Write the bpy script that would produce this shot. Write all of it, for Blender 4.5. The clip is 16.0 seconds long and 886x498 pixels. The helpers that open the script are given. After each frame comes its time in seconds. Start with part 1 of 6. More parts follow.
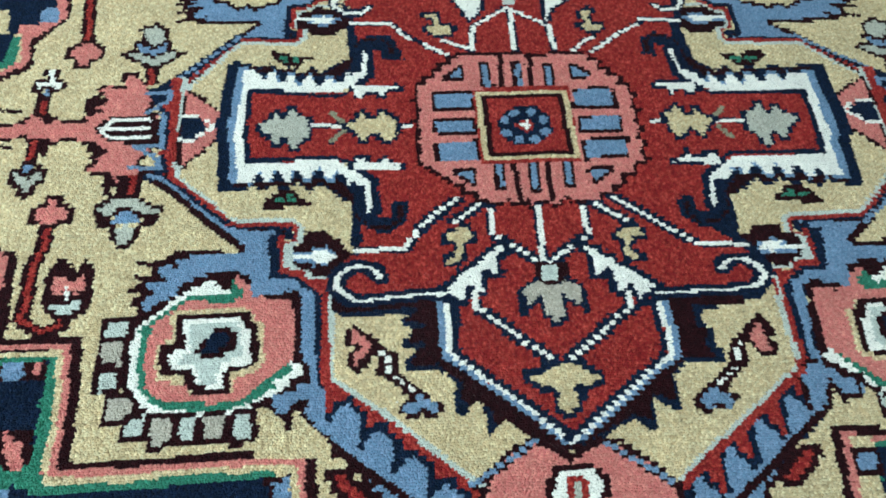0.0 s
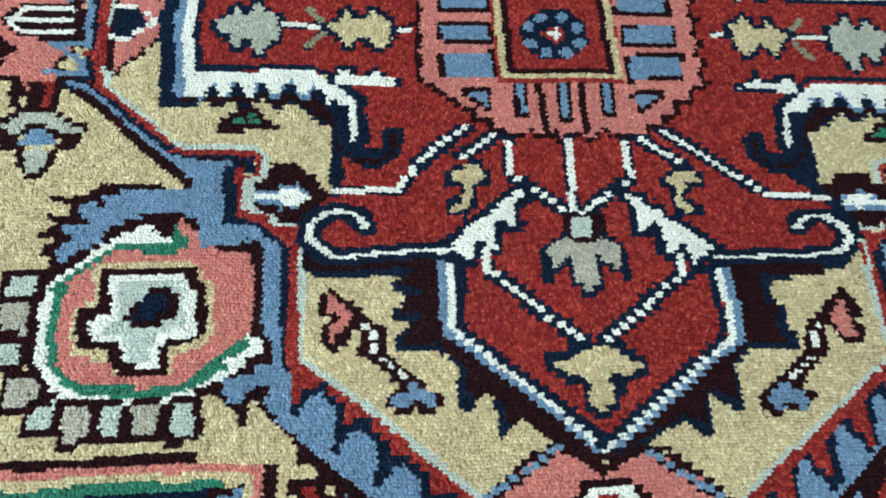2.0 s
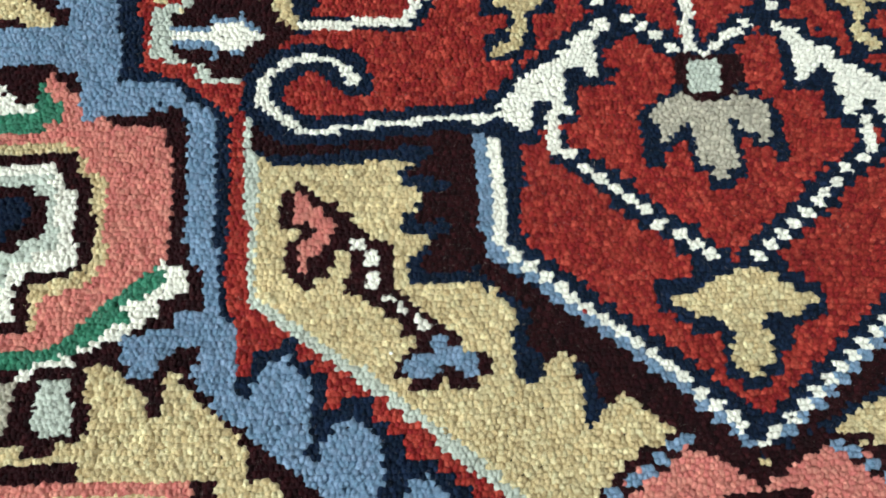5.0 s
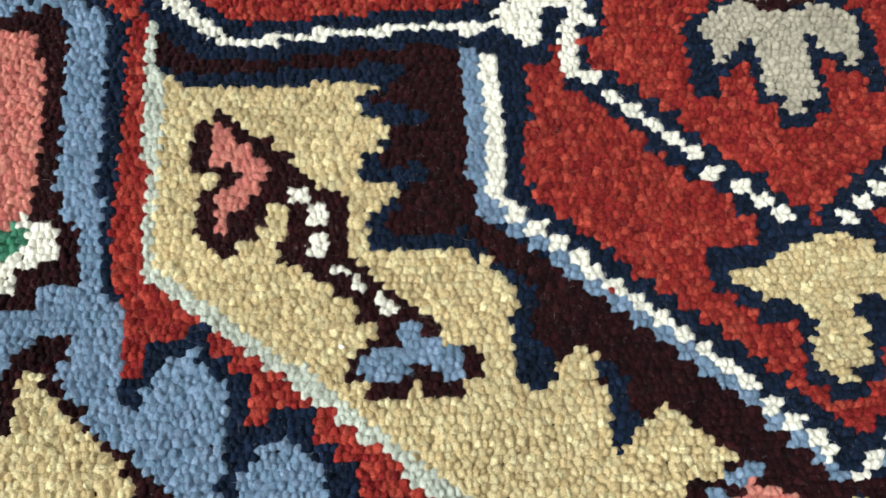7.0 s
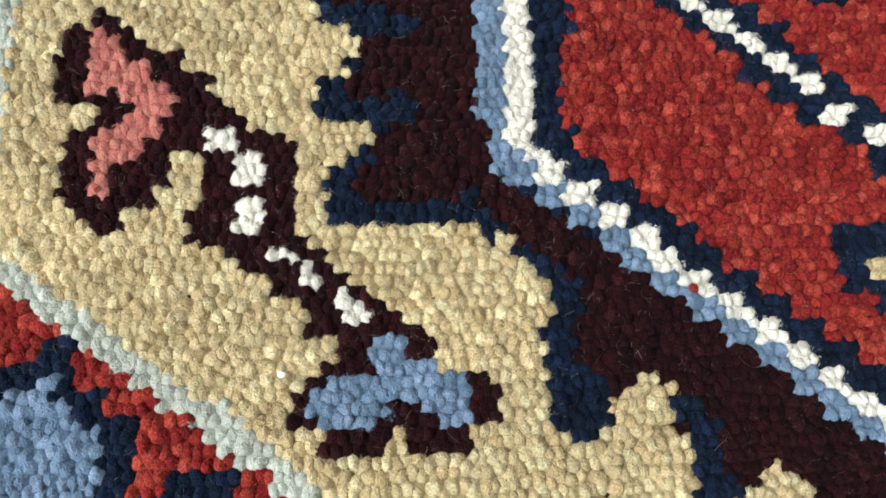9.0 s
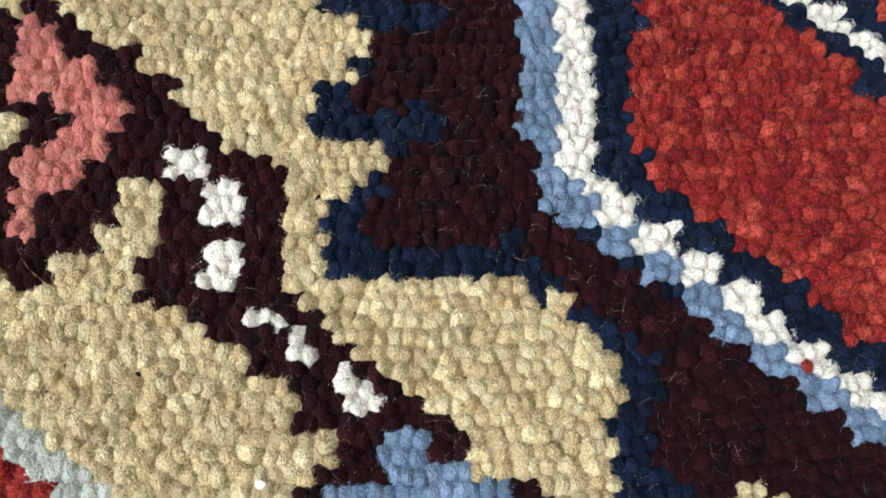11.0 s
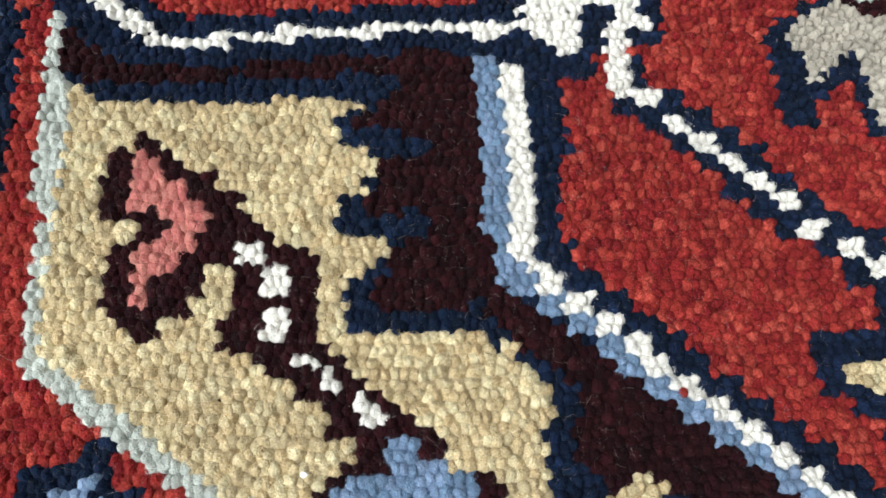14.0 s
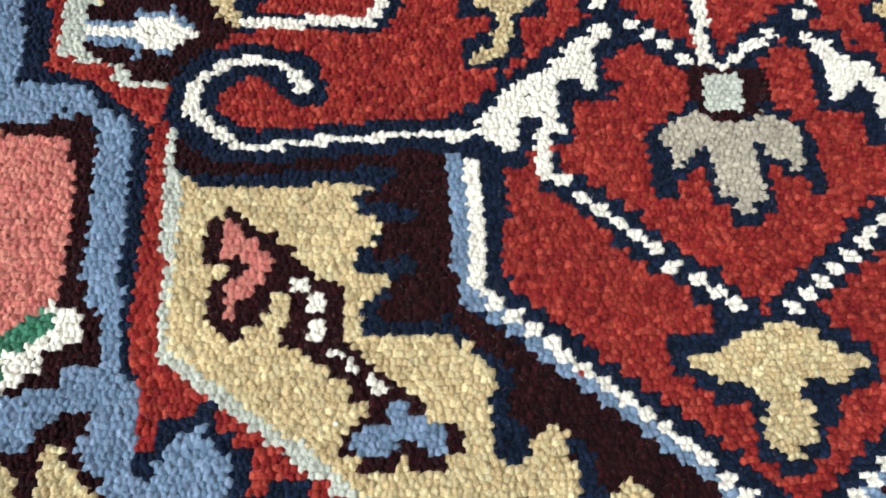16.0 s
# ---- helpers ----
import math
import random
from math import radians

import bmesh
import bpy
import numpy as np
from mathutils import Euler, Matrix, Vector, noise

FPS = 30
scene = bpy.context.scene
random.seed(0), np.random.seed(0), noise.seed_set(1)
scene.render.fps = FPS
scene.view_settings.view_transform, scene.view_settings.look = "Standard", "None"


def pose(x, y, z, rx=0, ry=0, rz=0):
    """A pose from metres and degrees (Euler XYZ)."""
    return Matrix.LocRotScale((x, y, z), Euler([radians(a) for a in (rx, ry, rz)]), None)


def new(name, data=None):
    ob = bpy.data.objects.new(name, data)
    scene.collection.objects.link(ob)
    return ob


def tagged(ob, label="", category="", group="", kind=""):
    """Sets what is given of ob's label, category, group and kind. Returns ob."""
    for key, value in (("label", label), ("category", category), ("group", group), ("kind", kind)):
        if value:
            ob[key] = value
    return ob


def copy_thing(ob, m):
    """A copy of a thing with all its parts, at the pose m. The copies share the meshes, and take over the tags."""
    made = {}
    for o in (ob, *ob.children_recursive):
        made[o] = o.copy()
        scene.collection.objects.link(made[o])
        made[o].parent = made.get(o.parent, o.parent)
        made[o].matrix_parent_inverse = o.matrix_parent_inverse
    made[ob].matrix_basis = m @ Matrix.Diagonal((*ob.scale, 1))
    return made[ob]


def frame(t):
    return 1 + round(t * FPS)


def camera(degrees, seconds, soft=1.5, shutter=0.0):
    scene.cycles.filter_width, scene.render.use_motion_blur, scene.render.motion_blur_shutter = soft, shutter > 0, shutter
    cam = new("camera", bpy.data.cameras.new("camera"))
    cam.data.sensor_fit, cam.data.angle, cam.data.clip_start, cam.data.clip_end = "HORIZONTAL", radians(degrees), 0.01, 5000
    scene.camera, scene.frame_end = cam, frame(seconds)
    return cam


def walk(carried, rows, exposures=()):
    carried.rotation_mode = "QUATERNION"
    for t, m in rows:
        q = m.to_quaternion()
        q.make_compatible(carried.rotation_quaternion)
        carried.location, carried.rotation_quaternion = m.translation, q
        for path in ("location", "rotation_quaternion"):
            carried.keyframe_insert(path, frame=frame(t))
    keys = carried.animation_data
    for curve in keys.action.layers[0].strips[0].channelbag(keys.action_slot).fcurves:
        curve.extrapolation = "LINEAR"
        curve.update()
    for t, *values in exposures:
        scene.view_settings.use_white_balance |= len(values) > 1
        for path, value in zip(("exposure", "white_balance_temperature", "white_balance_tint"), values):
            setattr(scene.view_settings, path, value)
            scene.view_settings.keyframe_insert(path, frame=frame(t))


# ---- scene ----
cam = camera(58.28, 16.0, 1.76)
# seconds, metres, degrees; the rug's pile lies at z = 0, the middle of its rosette at the origin
ROWS = [
    (0, -0.1594, -0.6014, 0.7012, 31.89, -2.34, -3.14),
    (0.5, -0.1634, -0.5658, 0.6634, 29.50, -2.74, -3.34),
    (1, -0.1730, -0.5301, 0.6175, 26.78, -3.77, -3.11),
    (1.5, -0.1647, -0.5073, 0.5901, 26.33, -3.81, -2.80),
    (2, -0.1614, -0.4849, 0.5638, 25.37, -4.11, -1.96),
    (2.5, -0.1568, -0.4500, 0.5268, 23.79, -4.15, -2.88),
    (3, -0.1561, -0.4292, 0.4776, 22.77, -3.99, -3.26),
    (3.5, -0.1592, -0.4202, 0.4335, 20.41, -3.26, -2.97),
    (4, -0.1622, -0.4121, 0.4011, 19.39, -2.94, -3.06),
    (6.5, -0.1459, -0.3865, 0.2618, 18.20, -3.23, -2.48),
    (7, -0.1451, -0.3780, 0.2435, 17.49, -3.72, -2.55),
    (7.5, -0.1435, -0.3703, 0.2191, 16.48, -4.28, -2.28),
    (8, -0.1392, -0.3623, 0.1937, 14.86, -4.56, -2.52),
    (10.5, -0.1424, -0.3363, 0.1327, 15.52, -4.87, -1.72),
    (11, -0.1424, -0.3309, 0.1229, 15.46, -4.97, -1.66),
    (11.5, -0.1414, -0.3276, 0.1187, 15.36, -4.79, -1.56),
    (12, -0.1422, -0.3253, 0.1187, 15.68, -4.83, -1.70),
    (12.5, -0.1426, -0.3257, 0.1247, 15.94, -4.38, -1.64),
    (13, -0.1407, -0.3298, 0.1393, 16.56, -4.82, -1.77),
    (13.5, -0.1415, -0.3326, 0.1583, 17.53, -4.87, -2.01),
    (14, -0.1445, -0.3429, 0.1787, 19.02, -4.96, -2.10),
    (14.5, -0.1441, -0.3489, 0.2017, 19.30, -5.04, -1.84),
    (15, -0.1441, -0.3614, 0.2209, 20.48, -4.81, -1.84),
    (15.5, -0.1439, -0.3732, 0.2443, 21.18, -3.81, -2.25),
    (16, -0.1441, -0.3810, 0.2736, 22.39, -4.21, -2.26),
]
EXPOSURES = [(0.0, -0.18, 5150, -7), (3.5, -0.20, 5500, -5), (7.0, -0.09, 6080, 2), (12.0, -0.19, 5850, 9), (14.0, -0.09, 5800, 8), (16.0, -0.01, 6020, 7)]
walk(cam, [(t, pose(x, y, z, rx, ry, rz)) for t, x, y, z, rx, ry, rz in ROWS], EXPOSURES)

# ---- light: a showroom lit by ceiling panels ----
FLOOR_Z, CEILING_Z = -0.012, 2.4
world = bpy.data.worlds.new("world")
world.use_nodes = True
world.node_tree.nodes["Background"].inputs["Color"].default_value = (0.8, 0.9, 1.0, 1)
world.node_tree.nodes["Background"].inputs["Strength"].default_value = 0.1
scene.world = world
PANELS = [(x, y) for x in (-2.5, -1.5) for y in (-2.4, -1.1, 0.2)]
for x, y in PANELS:
    data = bpy.data.lights.new("panel_light", "AREA")
    data.shape, data.size, data.size_y, data.energy, data.color = "RECTANGLE", 1.1, 0.5, 28.0, (1.0, 0.985, 0.95)
    lamp = new("panel_light", data)
    lamp.matrix_world = pose(x, y, CEILING_Z - 0.05)


# ---- materials ----
def nodes_of(name, rough, sheen=0.0):
    m = bpy.data.materials.new(name)
    m.use_nodes = True
    n = m.node_tree.nodes
    b = n["Principled BSDF"]
    b.inputs["Roughness"].default_value = rough
    b.inputs["Specular IOR Level"].default_value = 0.06
    b.inputs["Sheen Weight"].default_value = sheen
    b.inputs["Sheen Roughness"].default_value = 0.6
    return m, n, m.node_tree.links, b


def wool(name, colour, light, spread, hue=0.006, single=False, fleck=0.0):
    """Dyed pile: each tuft its own shade, streaks of lighter fibre, and slow changes of dye."""
    m, n, link, b = nodes_of(name, 0.85, 0.02)
    coord, dye_lot = n.new("ShaderNodeTexCoord"), n.new("ShaderNodeAttribute")
    dye_lot.attribute_name = "dye_lot"
    lot = n.new("ShaderNodeObjectInfo").outputs["Random"] if single else dye_lot.outputs["Fac"]
    ramp = n.new("ShaderNodeMapRange")
    ramp.inputs["To Min"].default_value, ramp.inputs["To Max"].default_value = 1 - spread, 1 + spread
    link.new(lot, ramp.inputs["Value"])
    white = n.new("ShaderNodeMath")
    white.operation = "PINGPONG"
    white.inputs[1].default_value = 1.0
    spin = n.new("ShaderNodeMath")
    spin.operation = "MULTIPLY"
    spin.inputs[1].default_value = 3.0
    link.new(lot, spin.inputs[0])
    link.new(spin.outputs["Value"], white.inputs[0])
    # fibre grain inside a tuft
    fine = n.new("ShaderNodeTexNoise")
    fine.inputs["Scale"].default_value, fine.inputs["Detail"].default_value = 2600.0, 4.0
    stretch = n.new("ShaderNodeMapping")
    stretch.inputs["Scale"].default_value = (1.0, 0.75, 0.6)
    link.new(coord.outputs["Object"], stretch.inputs["Vector"])
    link.new(stretch.outputs["Vector"], fine.inputs["Vector"])
    # dye lots and handling wear
    slow = n.new("ShaderNodeTexNoise")
    slow.inputs["Scale"].default_value, slow.inputs["Detail"].default_value = 22.0, 4.0
    link.new(coord.outputs["Object"], slow.inputs["Vector"])
    slow_range = n.new("ShaderNodeMapRange")
    slow_range.inputs["From Min"].default_value, slow_range.inputs["From Max"].default_value = 0.3, 0.7
    slow_range.inputs["To Min"].default_value, slow_range.inputs["To Max"].default_value = 0.92, 1.08
    link.new(slow.outputs["Fac"], slow_range.inputs["Value"])
    mixed = n.new("ShaderNodeMix")
    mixed.data_type = "RGBA"
    mixed.inputs["A"].default_value, mixed.inputs["B"].default_value = (*colour, 1), (*light, 1)
    grain = n.new("ShaderNodeMapRange")
    grain.inputs["From Min"].default_value, grain.inputs["From Max"].default_value = 0.4, 0.7
    link.new(fine.outputs["Fac"], grain.inputs["Value"])
    # most of the lightness goes by fibre, some by tuft
    blend = n.new("ShaderNodeMath")
    blend.operation = "ADD"
    for source, slot, much in ((grain.outputs["Result"], 0, 0.62), (white.outputs["Value"], 1, 0.38)):
        share = n.new("ShaderNodeMath")
        share.operation = "MULTIPLY"
        share.inputs[1].default_value = much
        link.new(source, share.inputs[0])
        link.new(share.outputs["Value"], blend.inputs[slot])
    link.new(blend.outputs["Value"], mixed.inputs["Factor"])
    # brushed streaks a finger's width across
    brushed = n.new("ShaderNodeTexNoise")
    brushed.inputs["Scale"].default_value, brushed.inputs["Detail"].default_value = 130.0, 2.0
    link.new(coord.outputs["Object"], brushed.inputs["Vector"])
    brushed_range = n.new("ShaderNodeMapRange")
    brushed_range.inputs["From Min"].default_value, brushed_range.inputs["From Max"].default_value = 0.3, 0.7
    brushed_range.inputs["To Min"].default_value, brushed_range.inputs["To Max"].default_value = 0.94, 1.06
    link.new(brushed.outputs["Fac"], brushed_range.inputs["Value"])
    streaks = n.new("ShaderNodeMath")
    streaks.operation = "MULTIPLY"
    link.new(slow_range.outputs["Result"], streaks.inputs[0])
    link.new(brushed_range.outputs["Result"], streaks.inputs[1])
    times = n.new("ShaderNodeMath")
    times.operation = "MULTIPLY"
    link.new(ramp.outputs["Result"], times.inputs[0])
    link.new(streaks.outputs["Value"], times.inputs[1])
    # single fibres are paler or darker than the tuft they stand in
    strand, strand_range, stranded = n.new("ShaderNodeAttribute"), n.new("ShaderNodeMapRange"), n.new("ShaderNodeMath")
    strand.attribute_name = "strand_shade"
    strand_range.inputs["To Min"].default_value, strand_range.inputs["To Max"].default_value = 0.5, 2.0
    link.new(strand.outputs["Fac"], strand_range.inputs["Value"])
    stranded.operation = "MULTIPLY"
    link.new(times.outputs["Value"], stranded.inputs[0])
    link.new(strand_range.outputs["Result"], stranded.inputs[1])
    times = stranded
    shade = n.new("ShaderNodeHueSaturation")
    hue_range = n.new("ShaderNodeMapRange")
    hue_range.inputs["To Min"].default_value, hue_range.inputs["To Max"].default_value = 0.5 - hue, 0.5 + hue
    link.new(white.outputs["Value"], hue_range.inputs["Value"])
    link.new(hue_range.outputs["Result"], shade.inputs["Hue"])
    link.new(times.outputs["Value"], shade.inputs["Value"])
    # a few tufts took less dye
    paler = n.new("ShaderNodeMapRange")
    paler.inputs["From Min"].default_value, paler.inputs["From Max"].default_value = 0.65, 1.0
    paler.inputs["To Min"].default_value, paler.inputs["To Max"].default_value = 0.0, fleck
    link.new(white.outputs["Value"], paler.inputs["Value"])
    faded = n.new("ShaderNodeMix")
    faded.data_type = "RGBA"
    faded.inputs["B"].default_value = (*[min(1.0, c * 1.3 + 0.05 * min(1.0, max(light) * 4)) for c in light], 1)
    tips = n.new("ShaderNodeMath")
    tips.operation = "MULTIPLY"
    link.new(paler.outputs["Result"], tips.inputs[0])
    link.new(grain.outputs["Result"], tips.inputs[1])
    link.new(tips.outputs["Value"], faded.inputs["Factor"])
    link.new(mixed.outputs["Result"], faded.inputs["A"])
    link.new(faded.outputs["Result"], shade.inputs["Color"])
    link.new(shade.outputs["Color"], b.inputs["Base Color"])
    bump = n.new("ShaderNodeBump")
    bump.inputs["Strength"].default_value, bump.inputs["Distance"].default_value = 0.92, 0.0009
    link.new(fine.outputs["Fac"], bump.inputs["Height"])
    link.new(bump.outputs["Normal"], b.inputs["Normal"])
    return m


def plain(name, colour, rough, scale, depth=0.12):
    """Paint, plaster or flooring with a slow and a fine mottle."""
    m, n, link, b = nodes_of(name, rough)
    coord, tex, ramp = n.new("ShaderNodeTexCoord"), n.new("ShaderNodeTexNoise"), n.new("ShaderNodeValToRGB")
    tex.inputs["Scale"].default_value, tex.inputs["Detail"].default_value = scale, 8.0
    ramp.color_ramp.elements[0].position, ramp.color_ramp.elements[1].position = 0.3, 0.7
    ramp.color_ramp.elements[0].color = (*[c * (1 - depth) for c in colour], 1)
    ramp.color_ramp.elements[1].color = (*[min(1, c * (1 + depth)) for c in colour], 1)
    link.new(coord.outputs["Object"], tex.inputs["Vector"])
    link.new(tex.outputs["Fac"], ramp.inputs["Fac"])
    link.new(ramp.outputs["Color"], b.inputs["Base Color"])
    return m


WOOL = {
    "tan": wool("tan_wool", (0.45, 0.33, 0.145), (0.85, 0.735, 0.49), 0.17, fleck=0.4),
    "red": wool("red_wool", (0.118, 0.0045, 0.005), (0.49, 0.055, 0.042), 0.2, 0.005, fleck=0.6),
    "maroon": wool("maroon_wool", (0.0068, 0.0012, 0.002), (0.033, 0.0048, 0.0074), 0.34, fleck=0.35),
    "navy": wool("navy_wool", (0.0022, 0.0046, 0.0135), (0.0105, 0.0235, 0.06), 0.3, fleck=0.2),
    "blue": wool("blue_wool", (0.14, 0.22, 0.345), (0.25, 0.335, 0.46), 0.15, fleck=0.5),
    "white": wool("ivory_wool", (0.87, 0.83, 0.735), (0.93, 0.90, 0.83), 0.05),
    "salmon": wool("salmon_wool", (0.50, 0.145, 0.12), (0.66, 0.28, 0.235), 0.13, fleck=0.5),
    "green": wool("green_wool", (0.030, 0.15, 0.09), (0.10, 0.26, 0.17), 0.25),
    "grey": wool("grey_wool", (0.42, 0.42, 0.34), (0.56, 0.54, 0.46), 0.16),
    "mint": wool("pale_green_wool", (0.50, 0.535, 0.475), (0.63, 0.65, 0.585), 0.12),
    "beige": wool("beige_wool", (0.41, 0.37, 0.29), (0.56, 0.51, 0.43), 0.18),
    "olive": wool("olive_wool", (0.22, 0.21, 0.13), (0.34, 0.33, 0.22), 0.2),
}
COLOURS = list(WOOL)
single_mat = wool("single_tuft_wool", (0.45, 0.33, 0.145), (0.85, 0.735, 0.49), 0.17, single=True, fleck=0.4)
# one pale tone for loose hairs and for the glints drawn as short ends
hair_mat = plain("pale_hair_and_glint", (0.5, 0.41, 0.37), 0.4, 900.0, 0.3)
# near black: the shade in the gaps between tufts, put into the backing's colour
backing_mat = plain("gap_shade_backing", (0.015, 0.011, 0.01), 0.9, 300.0)
floor_mat = plain("grey_floor", (0.28, 0.27, 0.25), 0.6, 6.0)
wall_mat = plain("wall_paint", (0.72, 0.70, 0.66), 0.7, 3.0, 0.04)
ceiling_mat = plain("ceiling_paint", (0.78, 0.78, 0.76), 0.8, 4.0, 0.04)
metal_mat = plain("white_metal", (0.75, 0.75, 0.75), 0.4, 12.0, 0.04)
lint_mat = plain("white_lint", (0.85, 0.85, 0.85), 0.9, 900.0, 0.05)
glow_mat = bpy.data.materials.new("lit_diffuser")
glow_mat.use_nodes = True
glow_mat.node_tree.nodes["Principled BSDF"].inputs["Emission Color"].default_value = (1.0, 0.97, 0.92, 1)
glow_mat.node_tree.nodes["Principled BSDF"].inputs["Emission Strength"].default_value = 3.0


# ---- the room ----
def slab(bm, x0, x1, y0, y1, z0, z1, bevel=0.0):
    """A box, with its edges taken off by bevel."""
    made = bmesh.ops.create_cube(bm, size=1.0)["verts"]
    bmesh.ops.scale(bm, vec=(x1 - x0, y1 - y0, z1 - z0), verts=made)
    bmesh.ops.translate(bm, vec=((x0 + x1) / 2, (y0 + y1) / 2, (z0 + z1) / 2), verts=made)
    if bevel:
        edges = list({e for v in made for e in v.link_edges})
        bmesh.ops.bevel(bm, geom=edges, offset=bevel, segments=2, affect="EDGES", profile=0.5)
    return bm


def part(name, bm, material, parent=None, label=""):
    """Links a bmesh as one mesh object under a thing or a part."""
    data = bpy.data.meshes.new(name)
    bm.to_mesh(data)
    bm.free()
    data.materials.append(material)
    ob = new(name, data)
    ob.parent = parent
    return tagged(ob, label)


HALF_X, HALF_Y = 3.2, 3.0
tagged(part("floor", slab(bmesh.new(), -HALF_X, HALF_X, -HALF_Y, HALF_Y, FLOOR_Z - 0.1, FLOOR_Z), floor_mat), "plain grey showroom floor under the rug", "floor", kind="structure")
tagged(part("ceiling", slab(bmesh.new(), -HALF_X, HALF_X, -HALF_Y, HALF_Y, CEILING_Z, CEILING_Z + 0.1), ceiling_mat), "plain white painted ceiling with light panels", "ceiling", kind="structure")
for name, box in (("wall_north", (-HALF_X, HALF_X, HALF_Y, HALF_Y + 0.12)), ("wall_south", (-HALF_X, HALF_X, -HALF_Y - 0.12, -HALF_Y)),
                  ("wall_east", (HALF_X, HALF_X + 0.12, -HALF_Y, HALF_Y)), ("wall_west", (-HALF_X - 0.12, -HALF_X, -HALF_Y, HALF_Y))):
    tagged(part(name, slab(bmesh.new(), *box, FLOOR_Z, CEILING_Z), wall_mat), "plain off-white painted showroom wall", "wall", kind="structure")


def ceiling_light():
    thing = tagged(new("ceiling_light"), "flat white ceiling light panel, switched on", "ceiling light", "ceiling light panels")
    frame_bm = bmesh.new()
    for box in ((-0.6, 0.6, 0.26, 0.3), (-0.6, 0.6, -0.3, -0.26), (-0.6, -0.56, -0.256, 0.256), (0.56, 0.6, -0.256, 0.256)):
        slab(frame_bm, *box, -0.03, 0.0, 0.003)
    part("frame", frame_bm, metal_mat, thing)
    part("diffuser", slab(bmesh.new(), -0.558, 0.558, -0.258, 0.258, -0.02, -0.004), glow_mat, thing, "glowing white diffuser")
    return thing


light_thing = ceiling_light()
light_thing.matrix_basis = pose(*PANELS[0], CEILING_Z)
for x, y in PANELS[1:]:
    copy_thing(light_thing, pose(x, y, CEILING_Z))

# ---- the rug's weaving chart, in millimetres: a knot is two cells wide and two high ----
KNOT, ROW = 3.25, 2.63
X0, X1, Y0, Y1 = -655.0, 525.0, -450.0, 226.0
NX, NY = int((X1 - X0) / KNOT), int((Y1 - Y0) / ROW)
GX, GY = np.meshgrid(X0 + (np.arange(NX) + 0.5) * KNOT, Y0 + (np.arange(NY) + 0.5) * ROW)
# rows and warps wander a little, as in any hand-knotted piece
DX = 1.3 * np.sin(GY / 37.0 + GX / 210.0) + 0.8 * np.sin(GY / 11.0)
DY = 1.0 * np.sin(GX / 53.0 + 1.0) + 0.6 * np.sin(GX / 17.0)
PX, PY = GX + DX, GY + DY
# middles of the whole knots, for outlines and slanting lines, which go in steps
QX = X0 + (np.floor((GX - X0) / (2 * KNOT)) + 0.5) * 2 * KNOT + DX
QY = Y0 + (np.floor((GY - Y0) / (2 * ROW)) + 0.5) * 2 * ROW + DY
# shapes are drawn to the half knot where the camera comes close, to the whole knot elsewhere
CLOSE_UP = (GX > -305) & (GX < 95) & (GY > -395) & (GY < -150)
SX, SY = PX, np.where(CLOSE_UP, PY, QY)
MOTIF, TONE = np.zeros((NY, NX), int), np.zeros((NY, NX), int)
MOTIFS = [("field", "cream-tan wool pile of the open field")]


def motif(name, label):
    MOTIFS.append((name, label))
    return len(MOTIFS) - 1


def window(points, margin):
    xs, ys = [p[0] for p in points], [p[1] for p in points]
    i0, i1 = int((min(xs) - margin - X0) / KNOT) - 1, int((max(xs) + margin - X0) / KNOT) + 2
    j0, j1 = int((min(ys) - margin - Y0) / ROW) - 1, int((max(ys) + margin - Y0) / ROW) + 2
    return slice(min(max(j0, 0), NY), max(min(j1, NY), 0)), slice(min(max(i0, 0), NX), max(min(i1, NX), 0))


def put(which, tone, where, inside):
    MOTIF[where][inside] = which
    TONE[where][inside] = COLOURS.index(tone)


def near_path(points, where, closed=False):
    """How far each knot of the window lies from a path."""
    x, y = QX[where], QY[where]
    best = np.full(x.shape, 1e9)
    for (ax, ay), (bx, by) in zip(points, points[1:] + (points[:1] if closed else [])):
        ux, uy = bx - ax, by - ay
        s = np.clip(((x - ax) * ux + (y - ay) * uy) / max(ux * ux + uy * uy, 1e-6), 0, 1)
        best = np.minimum(best, np.hypot(x - ax - s * ux, y - ay - s * uy))
    return best


def area(which, tone, points, edge="", width=0.0):
    """Fills a shape; edge: the tone of an outline of that width round it."""
    where = window(points, width)
    x, y = SX[where], SY[where]
    inside = np.zeros(x.shape, bool)
    for (ax, ay), (bx, by) in zip(points, points[1:] + points[:1]):
        if ay != by:
            inside ^= ((ay > y) != (by > y)) & (x < ax + (y - ay) * (bx - ax) / (by - ay))
    if edge:
        put(which, edge, where, near_path(points, where, True) < width)
    put(which, tone, where, inside)


